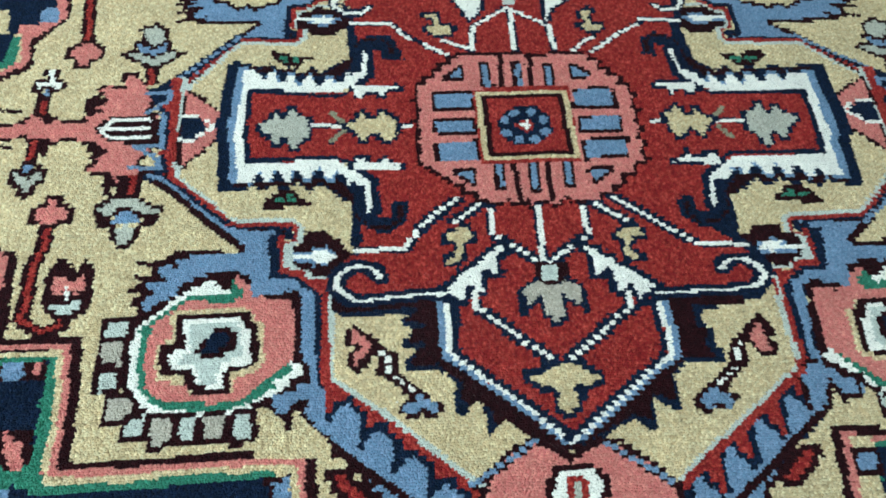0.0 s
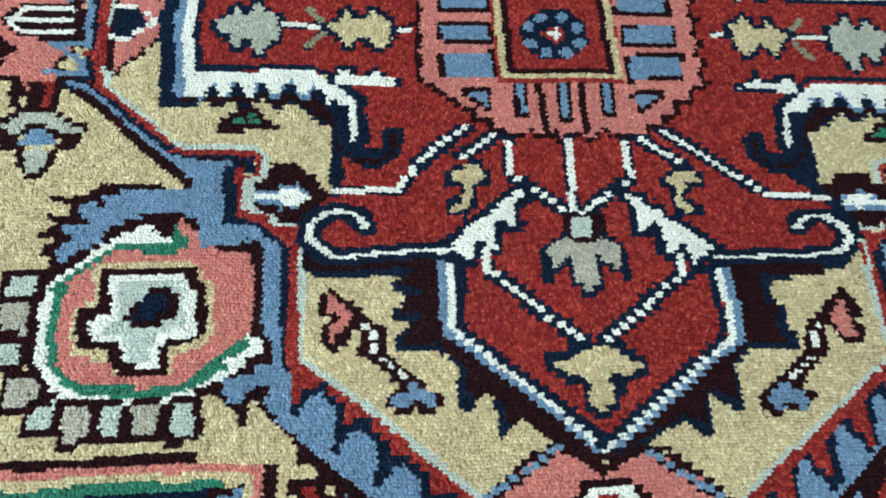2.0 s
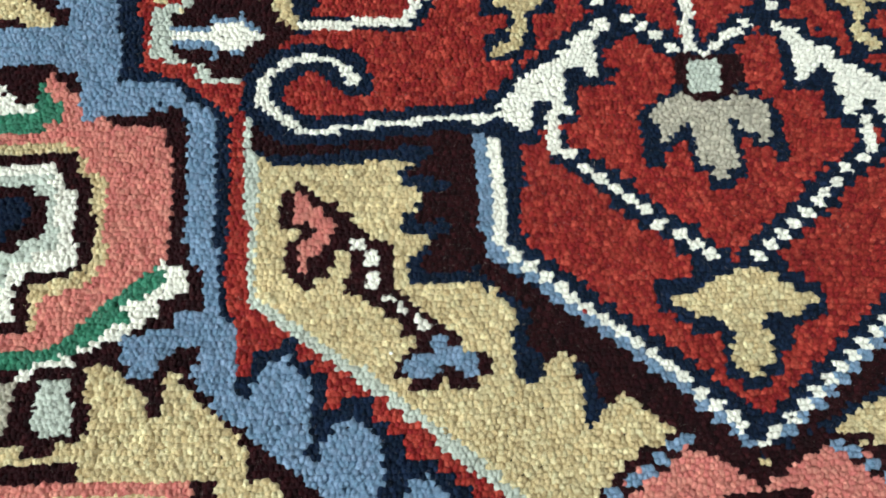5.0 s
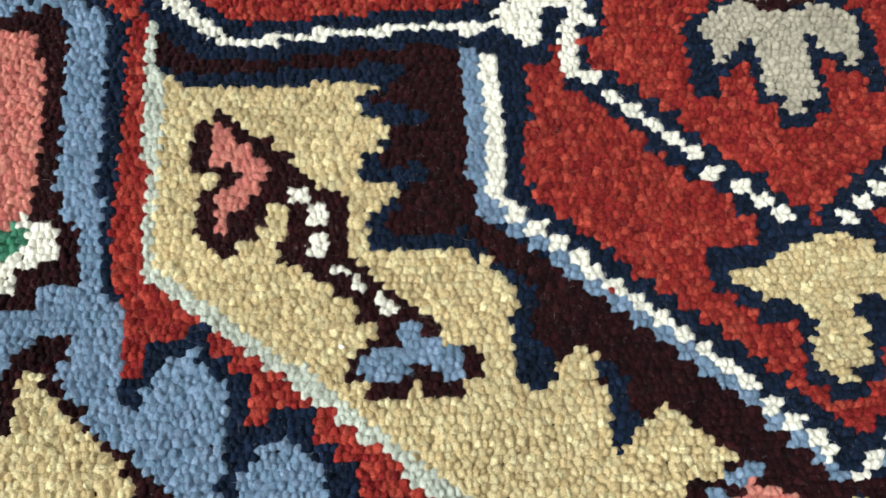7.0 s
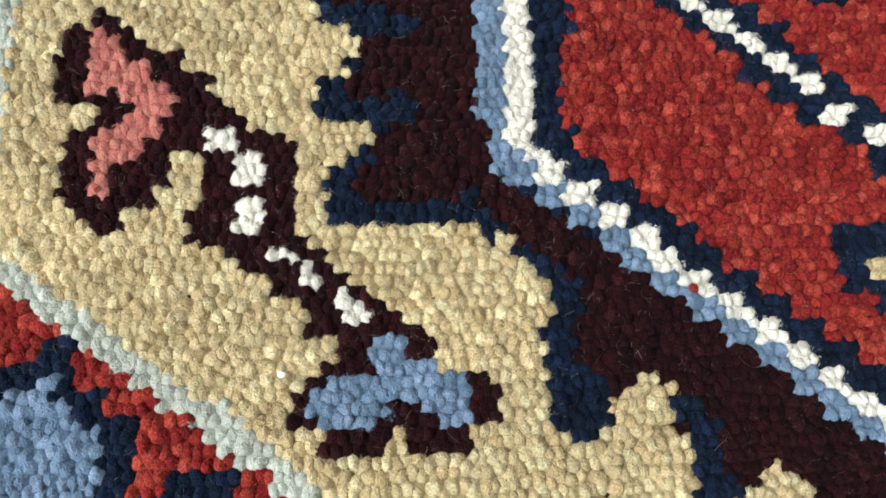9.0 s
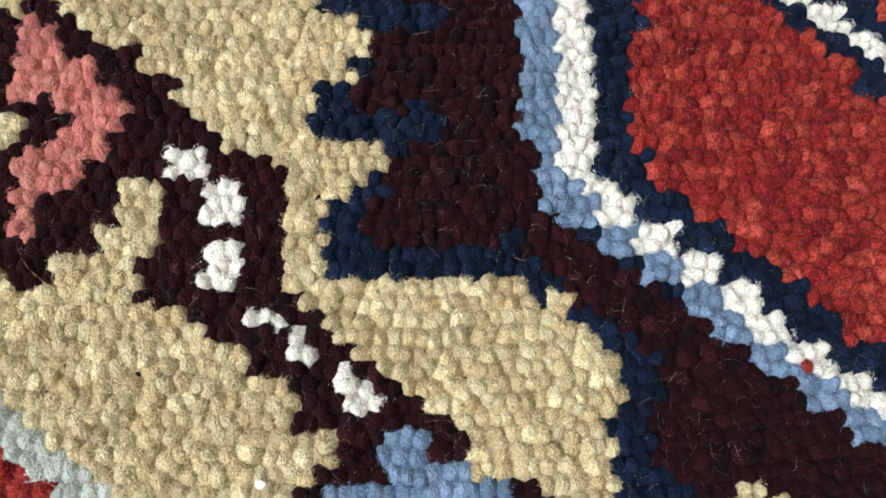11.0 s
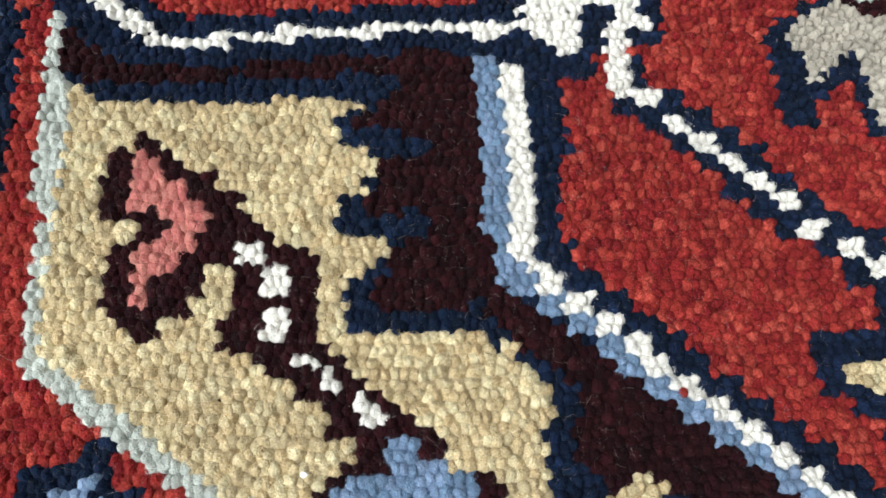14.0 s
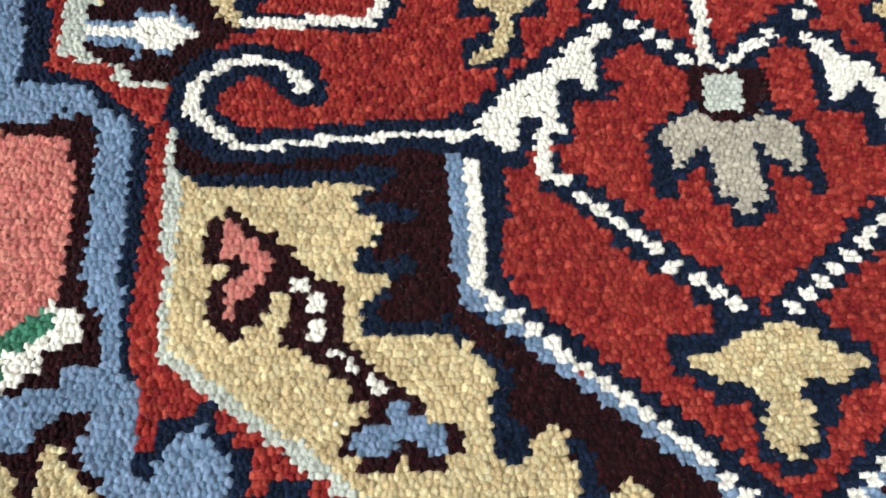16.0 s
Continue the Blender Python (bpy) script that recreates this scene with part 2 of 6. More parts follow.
def stripe(which, tone, width, points):
    """A line, as many cells across as its width holds; slanting ones step by whole knots."""
    index = COLOURS.index(tone)
    across, down = max(2, round(width / KNOT)), max(2, round(width / ROW))
    for (ax, ay), (bx, by) in zip(points, points[1:]):
        run, climb = abs(bx - ax), abs(by - ay)
        if climb >= 0.8 * run:
            for j in range(max(0, int((min(ay, by) - Y0) / ROW)), min(NY, int((max(ay, by) - Y0) / ROW) + 1)):
                y = GY[j, 0] if climb > 3 * run else QY[j, 0]
                x = ax + (bx - ax) * np.clip((y - ay) / (by - ay), 0, 1)
                i = int(np.floor((x - DX[j, min(max(int((x - X0) / KNOT), 0), NX - 1)] - X0) / KNOT - (across - 1) / 2))
                MOTIF[j, max(i, 0):max(i + across, 0)], TONE[j, max(i, 0):max(i + across, 0)] = which, index
        else:
            for i in range(max(0, int((min(ax, bx) - X0) / KNOT)), min(NX, int((max(ax, bx) - X0) / KNOT) + 1)):
                y = ay + (by - ay) * np.clip((QX[0, i] - ax) / (bx - ax), 0, 1)
                j = int(np.floor((y - DY[0, i] - Y0) / ROW - (down - 1) / 2))
                MOTIF[max(j, 0):max(j + down, 0), i], TONE[max(j, 0):max(j + down, 0), i] = which, index


def disc(which, tone, radius, middle):
    where = window([middle], radius)
    put(which, tone, where, np.hypot(PX[where] - middle[0], PY[where] - middle[1]) < radius)


def block(which, tone, x, y, wide=2, high=2):
    """One knot, or a few cells, as near as the rows and warps allow to x, y."""
    i0, j0 = min(max(int((x - X0) / KNOT), 0), NX - 1), min(max(int((y - Y0) / ROW), 0), NY - 1)
    i = int(round((x - DX[j0, i0] - X0) / KNOT - wide / 2))
    j = int(round((y - DY[j0, i0] - Y0) / ROW - high / 2))
    cells = slice(max(j, 0), max(j + high, 0)), slice(max(i, 0), max(i + wide, 0))
    MOTIF[cells], TONE[cells] = which, COLOURS.index(tone)


def chain(which, tone, first, last, count, wide=2, shift=0.0, high=2):
    """Single knots in an even stair from first to last."""
    for k in range(count):
        s = k / max(count - 1, 1)
        block(which, tone, first[0] + (last[0] - first[0]) * s + shift, first[1] + (last[1] - first[1]) * s, wide, high)


def beaded(which, edge, tone, first, last, count):
    """A stair of single knots between two flanks of another tone."""
    chain(which, edge, first, last, count, 6, 0.0, 3)
    chain(which, tone, first, last, count)


def thread(which, tone, wide, high, points):
    """An unbroken line of knots along a path."""
    for (ax, ay), (bx, by) in zip(points, points[1:]):
        steps = max(1, int(math.hypot(bx - ax, by - ay) / 1.2))
        for k in range(steps + 1):
            block(which, tone, ax + (bx - ax) * k / steps, ay + (by - ay) * k / steps, wide, high)


def dots(which, tone, size, step, points):
    """A row of single knots along a path, step apart."""
    left = 0.0
    for (ax, ay), (bx, by) in zip(points, points[1:]):
        length = math.hypot(bx - ax, by - ay)
        while left <= length:
            block(which, tone, ax + (bx - ax) * left / length, ay + (by - ay) * left / length)
            left += step
        left -= length


TONE[:] = COLOURS.index("tan")
corner_spandrel = motif("corner_spandrel", "navy corner panel with salmon and green edge")
area(corner_spandrel, "maroon", [(-663, -248), (-533, -255), (-456, -256), (-452, -303), (-449, -347), (-450, -380), (-360, -377), (-301, -375), (-234, -374), (-228, -493), (-591, -476)])
corner_spandrelR = motif("corner_spandrel", "navy corner panel with salmon and green edge")
area(corner_spandrelR, "maroon", [(711, -242), (569, -254), (485, -259), (478, -307), (472, -349), (472, -381), (375, -379), (313, -376), (244, -370), (231, -486), (621, -471)])
area(corner_spandrel, "salmon", [(-660, -258), (-531, -262), (-465, -264), (-464, -314), (-458, -389), (-359, -385), (-291, -383), (-243, -381), (-237, -493), (-591, -476)])
area(corner_spandrelR, "salmon", [(707, -252), (566, -262), (495, -266), (490, -317), (481, -390), (373, -387), (302, -382), (252, -378), (240, -486), (621, -471)])
area(corner_spandrel, "tan", [(-659, -262), (-530, -267), (-473, -269), (-472, -314), (-468, -366), (-468, -392), (-358, -390), (-249, -387), (-244, -493), (-591, -476)])
area(corner_spandrelR, "tan", [(705, -257), (565, -266), (502, -271), (499, -316), (493, -368), (491, -393), (373, -392), (258, -383), (248, -486), (621, -471)])
area(corner_spandrel, "green", [(-657, -267), (-529, -271), (-476, -272), (-474, -314), (-471, -366), (-471, -397), (-358, -394), (-271, -391), (-265, -492), (-591, -476)])
area(corner_spandrelR, "green", [(703, -261), (564, -271), (506, -274), (502, -316), (495, -368), (494, -397), (372, -395), (280, -389), (269, -485), (621, -471)])
area(corner_spandrel, "navy", [(-657, -268), (-529, -272), (-483, -273), (-483, -313), (-479, -373), (-494, -383), (-475, -402), (-452, -403), (-357, -400), (-270, -396), (-265, -492), (-591, -476)])
area(corner_spandrelR, "navy", [(703, -262), (563, -272), (514, -275), (511, -315), (504, -374), (520, -383), (499, -401), (473, -403), (371, -401), (280, -394), (269, -485), (621, -471)])
area(corner_spandrel, "maroon", [(-505, -266), (-485, -267), (-483, -297), (-499, -296)])
area(corner_spandrelR, "maroon", [(538, -267), (517, -269), (512, -299), (530, -297)])
area(corner_spandrel, "maroon", [(-522, -344), (-483, -345), (-479, -374), (-493, -384), (-512, -383)])
area(corner_spandrelR, "maroon", [(552, -344), (509, -347), (503, -374), (519, -384), (540, -383)])
area(corner_spandrel, "blue", [(-528, -270), (-506, -270), (-502, -295), (-522, -295)], "maroon", 5)
area(corner_spandrelR, "blue", [(563, -270), (538, -271), (533, -296), (555, -295)], "maroon", 5)
area(corner_spandrel, "salmon", [(-496, -270), (-490, -270), (-489, -292), (-494, -291)])
area(corner_spandrelR, "salmon", [(528, -271), (521, -272), (519, -294), (525, -292)])
area(corner_spandrel, "salmon", [(-509, -343), (-489, -360), (-487, -381), (-498, -379), (-506, -360)])
area(corner_spandrelR, "salmon", [(538, -343), (516, -361), (512, -381), (525, -379), (534, -360)])
area(corner_spandrel, "green", [(-523, -379), (-510, -376), (-493, -385), (-473, -391), (-471, -401), (-491, -395), (-504, -400), (-519, -397)])
area(corner_spandrelR, "green", [(552, -378), (537, -375), (519, -385), (497, -391), (494, -401), (516, -395), (530, -400), (546, -396)])
area(corner_spandrel, "blue", [(-269, -400), (-253, -399), (-252, -420), (-268, -420)], "maroon", 5)
area(corner_spandrelR, "blue", [(278, -397), (262, -395), (259, -415), (276, -416)], "maroon", 5)
area(corner_spandrel, "blue", [(-509, -400), (-494, -400), (-492, -409), (-506, -409)])
area(corner_spandrelR, "blue", [(535, -399), (519, -399), (517, -409), (532, -408)])
area(corner_spandrel, "maroon", [(-766, 75), (-610, 78), (-584, 94), (-577, 103), (-582, 136), (-563, 165), (-549, 185), (-591, 448), (-884, 446)])
area(corner_spandrel, "salmon", [(-768, 84), (-612, 87), (-589, 101), (-584, 113), (-589, 146), (-564, 172), (-554, 185), (-596, 448), (-884, 446)])
area(corner_spandrel, "tan", [(-772, 94), (-613, 94), (-594, 110), (-598, 141), (-602, 156), (-792, 158)])
area(corner_spandrel, "green", [(-774, 100), (-614, 96), (-599, 106), (-602, 150), (-792, 158)])
area(corner_spandrel, "navy", [(-776, 109), (-613, 108), (-610, 151), (-607, 170), (-565, 177), (-612, 448), (-884, 446)])
area(corner_spandrel, "salmon", [(-606, 173), (-566, 174), (-583, 155), (-600, 154)])
area(corner_spandrel, "blue", [(-589, 200), (-566, 200), (-564, 177), (-584, 177)])
area(corner_spandrel, "tan", [(-645, 201), (-626, 200), (-618, 158), (-634, 156)])
thread(corner_spandrel, "green", 2, 2, [(-527, -278), (-480, -275), (-473, -335), (-472, -386), (-466, -398), (-405, -399), (-309, -396), (-270, -394)])
thread(corner_spandrel, "tan", 2, 2, [(-529, -271), (-474, -271), (-465, -346), (-464, -391), (-430, -393), (-358, -390), (-271, -389), (-251, -391), (-248, -423)])
thread(corner_spandrel, "salmon", 2, 2, [(-530, -264), (-469, -264), (-461, -325), (-458, -386), (-359, -385), (-261, -381), (-243, -384), (-242, -423)])
thread(corner_spandrel, "maroon", 3, 2, [(-532, -257), (-461, -258), (-454, -314), (-450, -380), (-360, -378), (-296, -375), (-236, -376), (-234, -423)])
flower_stem = motif("flower_stem", "dark red flower stem woven in the cream field")
stripe(flower_stem, "maroon", 15, [(-539, 280), (-521, 140)])
stripe(flower_stem, "red", 6, [(-539, 280), (-521, 140)])
salmon_bud = motif("salmon_bud", "salmon bud with dark outline")
area(salmon_bud, "salmon", [(-539, 126), (-525, 137), (-514, 137), (-502, 127), (-502, 118), (-513, 112), (-517, 100), (-523, 100), (-528, 114), (-539, 117)], "maroon", 5)
salmon_budR = motif("salmon_bud", "salmon bud with dark outline")
area(salmon_budR, "salmon", [(583, 133), (568, 144), (555, 143), (543, 134), (543, 125), (555, 119), (560, 108), (566, 108), (571, 121), (583, 124)], "maroon", 5)
cross_flower = motif("cross_flower", "pale four-petalled flower with blue heart")
stripe(cross_flower, "maroon", 16, [(-554, 58), (-552, 20)])
stripe(cross_flower, "red", 6, [(-554, 45), (-553, 28)])
area(cross_flower, "white", [(-556, 94), (-552, 94), (-547, 76), (-540, 76), (-539, 67), (-545, 64), (-549, 71), (-556, 71), (-565, 64), (-568, 73), (-555, 78)], "maroon", 5)
area(cross_flower, "blue", [(-557, 67), (-551, 67), (-551, 52), (-555, 54)])
salmon_star = motif("salmon_star", "salmon star shape with toothed maroon edge")
area(salmon_star, "salmon", [(-625, -12), (-631, 11), (-582, 10), (-567, 16), (-563, 26), (-553, 21), (-544, 13), (-534, 18), (-520, 12), (-499, 15), (-503, 21), (-483, 31), (-497, 36), (-479, 44), (-493, 62), (-486, 68), (-465, 65), (-466, 86), (-458, 86), (-444, 70), (-435, 52), (-428, 43), (-441, 26), (-423, 24), (-418, -20), (-433, -36), (-437, -49), (-427, -55), (-440, -63), (-439, -74), (-453, -78), (-462, -58), (-490, -54), (-476, -46), (-484, -38), (-471, -31), (-491, -24), (-484, -15), (-523, -8), (-533, -16), (-552, -13), (-563, -5), (-590, -8)], "maroon", 4)
salmon_starR = motif("salmon_star", "salmon star shape with toothed maroon edge")
area(salmon_starR, "salmon", [(677, -1), (684, 21), (631, 21), (616, 26), (611, 36), (600, 32), (590, 23), (579, 28), (565, 23), (542, 26), (546, 32), (524, 42), (539, 46), (519, 54), (534, 71), (527, 77), (504, 74), (505, 94), (495, 93), (481, 78), (472, 61), (463, 53), (479, 37), (459, 35), (453, -9), (469, -26), (474, -41), (463, -48), (477, -56), (476, -68), (492, -72), (502, -50), (532, -45), (517, -37), (525, -29), (511, -21), (533, -14), (525, -4), (567, 2), (579, -6), (599, -3), (611, 5), (639, 2)], "maroon", 4)
area(salmon_star, "maroon", [(-508, 46), (-494, 57), (-483, 42), (-496, 34), (-483, 30), (-504, 24)])
area(salmon_starR, "maroon", [(551, 56), (536, 67), (524, 52), (538, 44), (524, 41), (547, 34)])
area(salmon_star, "maroon", [(-497, -14), (-478, -21), (-470, -29), (-482, -39), (-492, -42), (-485, -31)])
area(salmon_starR, "maroon", [(540, -4), (519, -11), (510, -19), (523, -29), (534, -33), (527, -21)])
area(salmon_star, "maroon", [(-549, -10), (-536, -10), (-535, -34), (-545, -31)])
area(salmon_star, "maroon", [(-547, 28), (-538, 24), (-538, 14), (-547, 15)])
stripe(salmon_star, "maroon", 12, [(-554, -9), (-551, -46)])
stripe(salmon_star, "red", 6, [(-553, -13), (-552, -39)])
stripe(salmon_star, "maroon", 5, [(-600, -17), (-574, -22)])
stripe(salmon_star, "maroon", 4, [(-599, 34), (-577, 32)])
area(salmon_star, "maroon", [(-491, 4), (-478, 20), (-425, 26), (-417, -19), (-469, -17)])
area(salmon_starR, "maroon", [(533, 14), (519, 31), (460, 37), (451, -9), (509, -6)])
stripe(salmon_star, "white", 3.2, [(-471, 16), (-429, 16)])
stripe(salmon_starR, "white", 3.2, [(512, 27), (465, 28)])
stripe(salmon_star, "white", 3.2, [(-482, 4), (-429, 3)])
stripe(salmon_starR, "white", 3.2, [(523, 15), (465, 15)])
stripe(salmon_star, "white", 3.2, [(-469, -9), (-427, -9)])
stripe(salmon_starR, "white", 3.2, [(509, 2), (463, 2)])
stripe(salmon_star, "white", 3, [(-483, 5), (-474, 16)])
stripe(salmon_starR, "white", 3, [(525, 16), (514, 27)])
stripe(salmon_star, "white", 3, [(-481, 2), (-471, -7)])
stripe(salmon_starR, "white", 3, [(523, 13), (512, 4)])
area(salmon_star, "maroon", [(-455, -61), (-428, -61), (-427, -93), (-452, -89)])
area(salmon_starR, "maroon", [(494, -53), (464, -55), (463, -90), (490, -85)])
area(salmon_star, "red", [(-441, -63), (-434, -63), (-433, -90), (-439, -90)])
area(salmon_starR, "red", [(479, -56), (471, -56), (469, -86), (476, -86)])
area(salmon_star, "maroon", [(-472, -54), (-461, -58), (-457, -89), (-465, -88)])
area(salmon_starR, "maroon", [(512, -46), (500, -50), (495, -83), (504, -83)])
area(salmon_star, "maroon", [(-449, 104), (-431, 104), (-428, 69), (-443, 71)])
area(salmon_starR, "maroon", [(484, 110), (465, 109), (463, 77), (479, 79)])
area(salmon_star, "red", [(-444, 102), (-436, 102), (-433, 71), (-439, 71)])
area(salmon_starR, "red", [(480, 108), (470, 107), (468, 79), (475, 79)])
palmette = motif("palmette", "grey palmette with blue heart")
area(palmette, "grey", [(-471, 120), (-459, 125), (-440, 111), (-425, 123), (-409, 120), (-420, 109), (-436, 100), (-450, 106)], "maroon", 5)
palmetteR = motif("palmette", "grey palmette with blue heart")
area(palmetteR, "grey", [(509, 126), (495, 130), (475, 115), (457, 125), (440, 121), (452, 113), (470, 106), (485, 112)], "maroon", 5)
area(palmette, "grey", [(-457, 162), (-444, 168), (-432, 160), (-430, 144), (-440, 134), (-451, 142)], "maroon", 5)
area(palmetteR, "grey", [(491, 164), (476, 169), (462, 161), (461, 146), (473, 137), (485, 145)], "maroon", 5)
area(palmette, "blue", [(-462, 138), (-442, 127), (-425, 138), (-427, 125), (-441, 118), (-455, 123)], "maroon", 4)
area(palmetteR, "blue", [(498, 142), (476, 130), (456, 140), (459, 127), (475, 122), (491, 128)], "maroon", 4)
area(palmette, "maroon", [(-469, -112), (-457, -108), (-445, -129), (-425, -131), (-413, -109), (-403, -116), (-407, -131), (-419, -132), (-423, -147), (-435, -160), (-448, -146), (-454, -131), (-465, -129)])
area(palmetteR, "maroon", [(508, -109), (495, -105), (481, -127), (459, -131), (448, -109), (436, -117), (439, -133), (452, -133), (455, -148), (468, -161), (483, -146), (490, -130), (503, -127)])
area(palmette, "grey", [(-468, -107), (-456, -96), (-442, -93), (-427, -95), (-416, -104), (-403, -110), (-413, -115), (-425, -111), (-439, -104), (-449, -107), (-454, -113), (-465, -112)], "maroon", 5)
area(palmetteR, "grey", [(507, -102), (494, -92), (479, -89), (463, -92), (450, -103), (437, -111), (446, -115), (460, -110), (476, -101), (486, -104), (491, -110), (503, -109)], "maroon", 5)
area(palmette, "blue", [(-447, -116), (-439, -106), (-427, -115), (-423, -124), (-434, -127), (-452, -125)])
area(palmetteR, "blue", [(484, -114), (475, -103), (462, -114), (457, -124), (469, -126), (488, -123)])
area(palmette, "grey", [(-445, -130), (-434, -125), (-426, -133), (-426, -143), (-436, -154), (-444, -147)])
area(palmetteR, "grey", [(481, -129), (470, -124), (460, -133), (459, -144), (469, -155), (478, -147)])
pale_flower = motif("pale_flower", "pale flower with blue heart")
area(pale_flower, "grey", [(-566, -56), (-556, -58), (-543, -59), (-537, -53), (-534, -64), (-543, -72), (-546, -86), (-554, -74), (-563, -67)], "maroon", 6)
area(pale_flower, "maroon", [(-560, -39), (-545, -43), (-545, -66), (-558, -60)])
area(pale_flower, "blue", [(-555, -43), (-547, -48), (-548, -57), (-556, -57)])
field_bud = motif("field_bud", "salmon bud on a dark red stem")
stripe(field_bud, "maroon", 15, [(-516, -123), (-514, -154), (-521, -174), (-518, -213), (-520, -236), (-497, -251), (-480, -245), (-479, -233)])
field_budR = motif("field_bud", "salmon bud on a dark red stem")
stripe(field_budR, "maroon", 15, [(558, -118), (554, -151), (561, -172), (556, -212), (556, -236), (530, -252), (512, -246), (511, -234)])
stripe(field_bud, "red", 5, [(-514, -127), (-514, -154), (-520, -177), (-518, -213), (-519, -234), (-498, -249), (-480, -242), (-480, -233)])
stripe(field_budR, "red", 5, [(556, -122), (554, -151), (559, -175), (556, -212), (555, -234), (531, -250), (512, -244), (512, -234)])
area(field_bud, "salmon", [(-520, -91), (-514, -91), (-510, -102), (-499, -107), (-497, -117), (-507, -122), (-521, -123), (-532, -116), (-531, -106), (-519, -102)], "maroon", 6)
area(field_budR, "salmon", [(563, -84), (557, -84), (553, -96), (540, -102), (538, -112), (548, -117), (563, -118), (575, -110), (575, -100), (562, -95)], "maroon", 6)
area(field_bud, "maroon", [(-608, -124), (-556, -153), (-538, -159), (-530, -231), (-530, -256), (-574, -254)])
area(field_bud, "salmon", [(-602, -145), (-547, -160), (-543, -199), (-557, -218), (-584, -217)])
tulip_flower = motif("tulip_flower", "salmon and pale green flower with dark outline")
area(tulip_flower, "maroon", [(-496, -167), (-486, -170), (-475, -183), (-470, -168), (-457, -179), (-455, -221), (-464, -233), (-478, -240), (-490, -232), (-502, -223), (-505, -188)])
tulip_flowerR = motif("tulip_flower", "salmon and pale green flower with dark outline")
area(tulip_flowerR, "maroon", [(533, -165), (523, -169), (511, -184), (506, -167), (491, -180), (486, -224), (495, -235), (510, -242), (524, -233), (537, -223), (542, -186)])
area(tulip_flower, "salmon", [(-497, -186), (-485, -188), (-477, -196), (-467, -184), (-462, -205), (-474, -208), (-480, -203), (-492, -210), (-497, -201)])
area(tulip_flowerR, "salmon", [(534, -185), (521, -188), (511, -197), (501, -184), (495, -207), (507, -209), (514, -203), (527, -211), (533, -200)])
area(tulip_flower, "white", [(-483, -200), (-476, -205), (-477, -214), (-484, -210)])
area(tulip_flowerR, "white", [(518, -200), (510, -206), (510, -215), (518, -211)])
area(tulip_flower, "mint", [(-496, -217), (-484, -221), (-467, -214), (-465, -224), (-475, -229), (-490, -227)])
area(tulip_flowerR, "mint", [(531, -217), (518, -222), (499, -216), (497, -226), (507, -231), (524, -228)])
blue_wing = motif("blue_wing", "light blue stepped bird-wing band with maroon edge")
area(blue_wing, "blue", [(-383, -169), (-315, -167), (-308, -160), (-321, -148), (-342, -126), (-417, -58), (-413, -53), (-332, -135), (-267, -137), (-280, -144), (-278, -194), (-257, -194), (-247, -210), (-252, -215), (-270, -210), (-272, -216), (-288, -214), (-283, -207), (-289, -198), (-313, -190), (-319, -184), (-331, -193), (-340, -186), (-350, -193), (-356, -198), (-372, -202), (-374, -211), (-387, -223), (-396, -235), (-403, -227), (-410, -217), (-393, -214), (-402, -205), (-407, -199), (-384, -197), (-397, -185), (-394, -177), (-376, -180)], "maroon", 6)
blue_wingR = motif("blue_wing", "light blue stepped bird-wing band with maroon edge")
area(blue_wingR, "blue", [(410, -174), (333, -173), (326, -166), (342, -155), (368, -133), (453, -51), (448, -46), (355, -142), (281, -141), (295, -149), (292, -199), (270, -198), (259, -214), (264, -218), (284, -214), (286, -221), (303, -219), (297, -212), (304, -203), (330, -196), (337, -191), (350, -200), (361, -192), (371, -199), (378, -205), (396, -208), (398, -217), (411, -229), (420, -241), (428, -232), (437, -222), (418, -220), (428, -210), (435, -204), (409, -202), (424, -190), (421, -181), (402, -186)], "maroon", 6)
blue_wingT = motif("blue_wing", "light blue stepped bird-wing band with maroon edge")
area(blue_wingT, "blue", [(-387, 175), (-321, 177), (-314, 170), (-327, 159), (-347, 139), (-417, 53), (-413, 49), (-337, 147), (-275, 146), (-287, 153), (-285, 202), (-264, 202), (-253, 217), (-259, 222), (-277, 217), (-279, 224), (-295, 221), (-290, 215), (-296, 206), (-319, 198), (-325, 193), (-336, 201), (-346, 194), (-355, 200), (-361, 205), (-377, 207), (-379, 216), (-392, 226), (-401, 237), (-407, 229), (-414, 218), (-397, 218), (-406, 208), (-411, 201), (-389, 201), (-401, 189), (-398, 181), (-381, 186)], "maroon", 6)
blue_wingRT = motif("blue_wing", "light blue stepped bird-wing band with maroon edge")
area(blue_wingRT, "blue", [(424, 175), (337, 173), (329, 166), (346, 154), (376, 132), (468, 55), (462, 51), (361, 141), (277, 141), (293, 148), (294, 200), (271, 200), (261, 217), (267, 222), (286, 217), (289, 224), (307, 221), (301, 214), (307, 205), (335, 196), (342, 191), (357, 200), (369, 192), (380, 200), (388, 205), (408, 209), (410, 218), (425, 230), (435, 243), (443, 234), (452, 223), (432, 221), (443, 211), (450, 205), (423, 203), (439, 191), (436, 182), (414, 186)], "maroon", 6)
stripe(blue_wing, "maroon", 5, [(-415, -174), (-400, -177), (-381, -171)])
stripe(blue_wingR, "maroon", 5, [(445, -178), (429, -181), (407, -177)])
stripe(blue_wingT, "maroon", 5, [(-418, 176), (-404, 180), (-385, 177)])
stripe(blue_wingRT, "maroon", 5, [(462, 179), (444, 182), (420, 177)])
stripe(blue_wing, "maroon", 6, [(-421, -205), (-396, -207)])
stripe(blue_wingR, "maroon", 6, [(449, -209), (422, -212)])
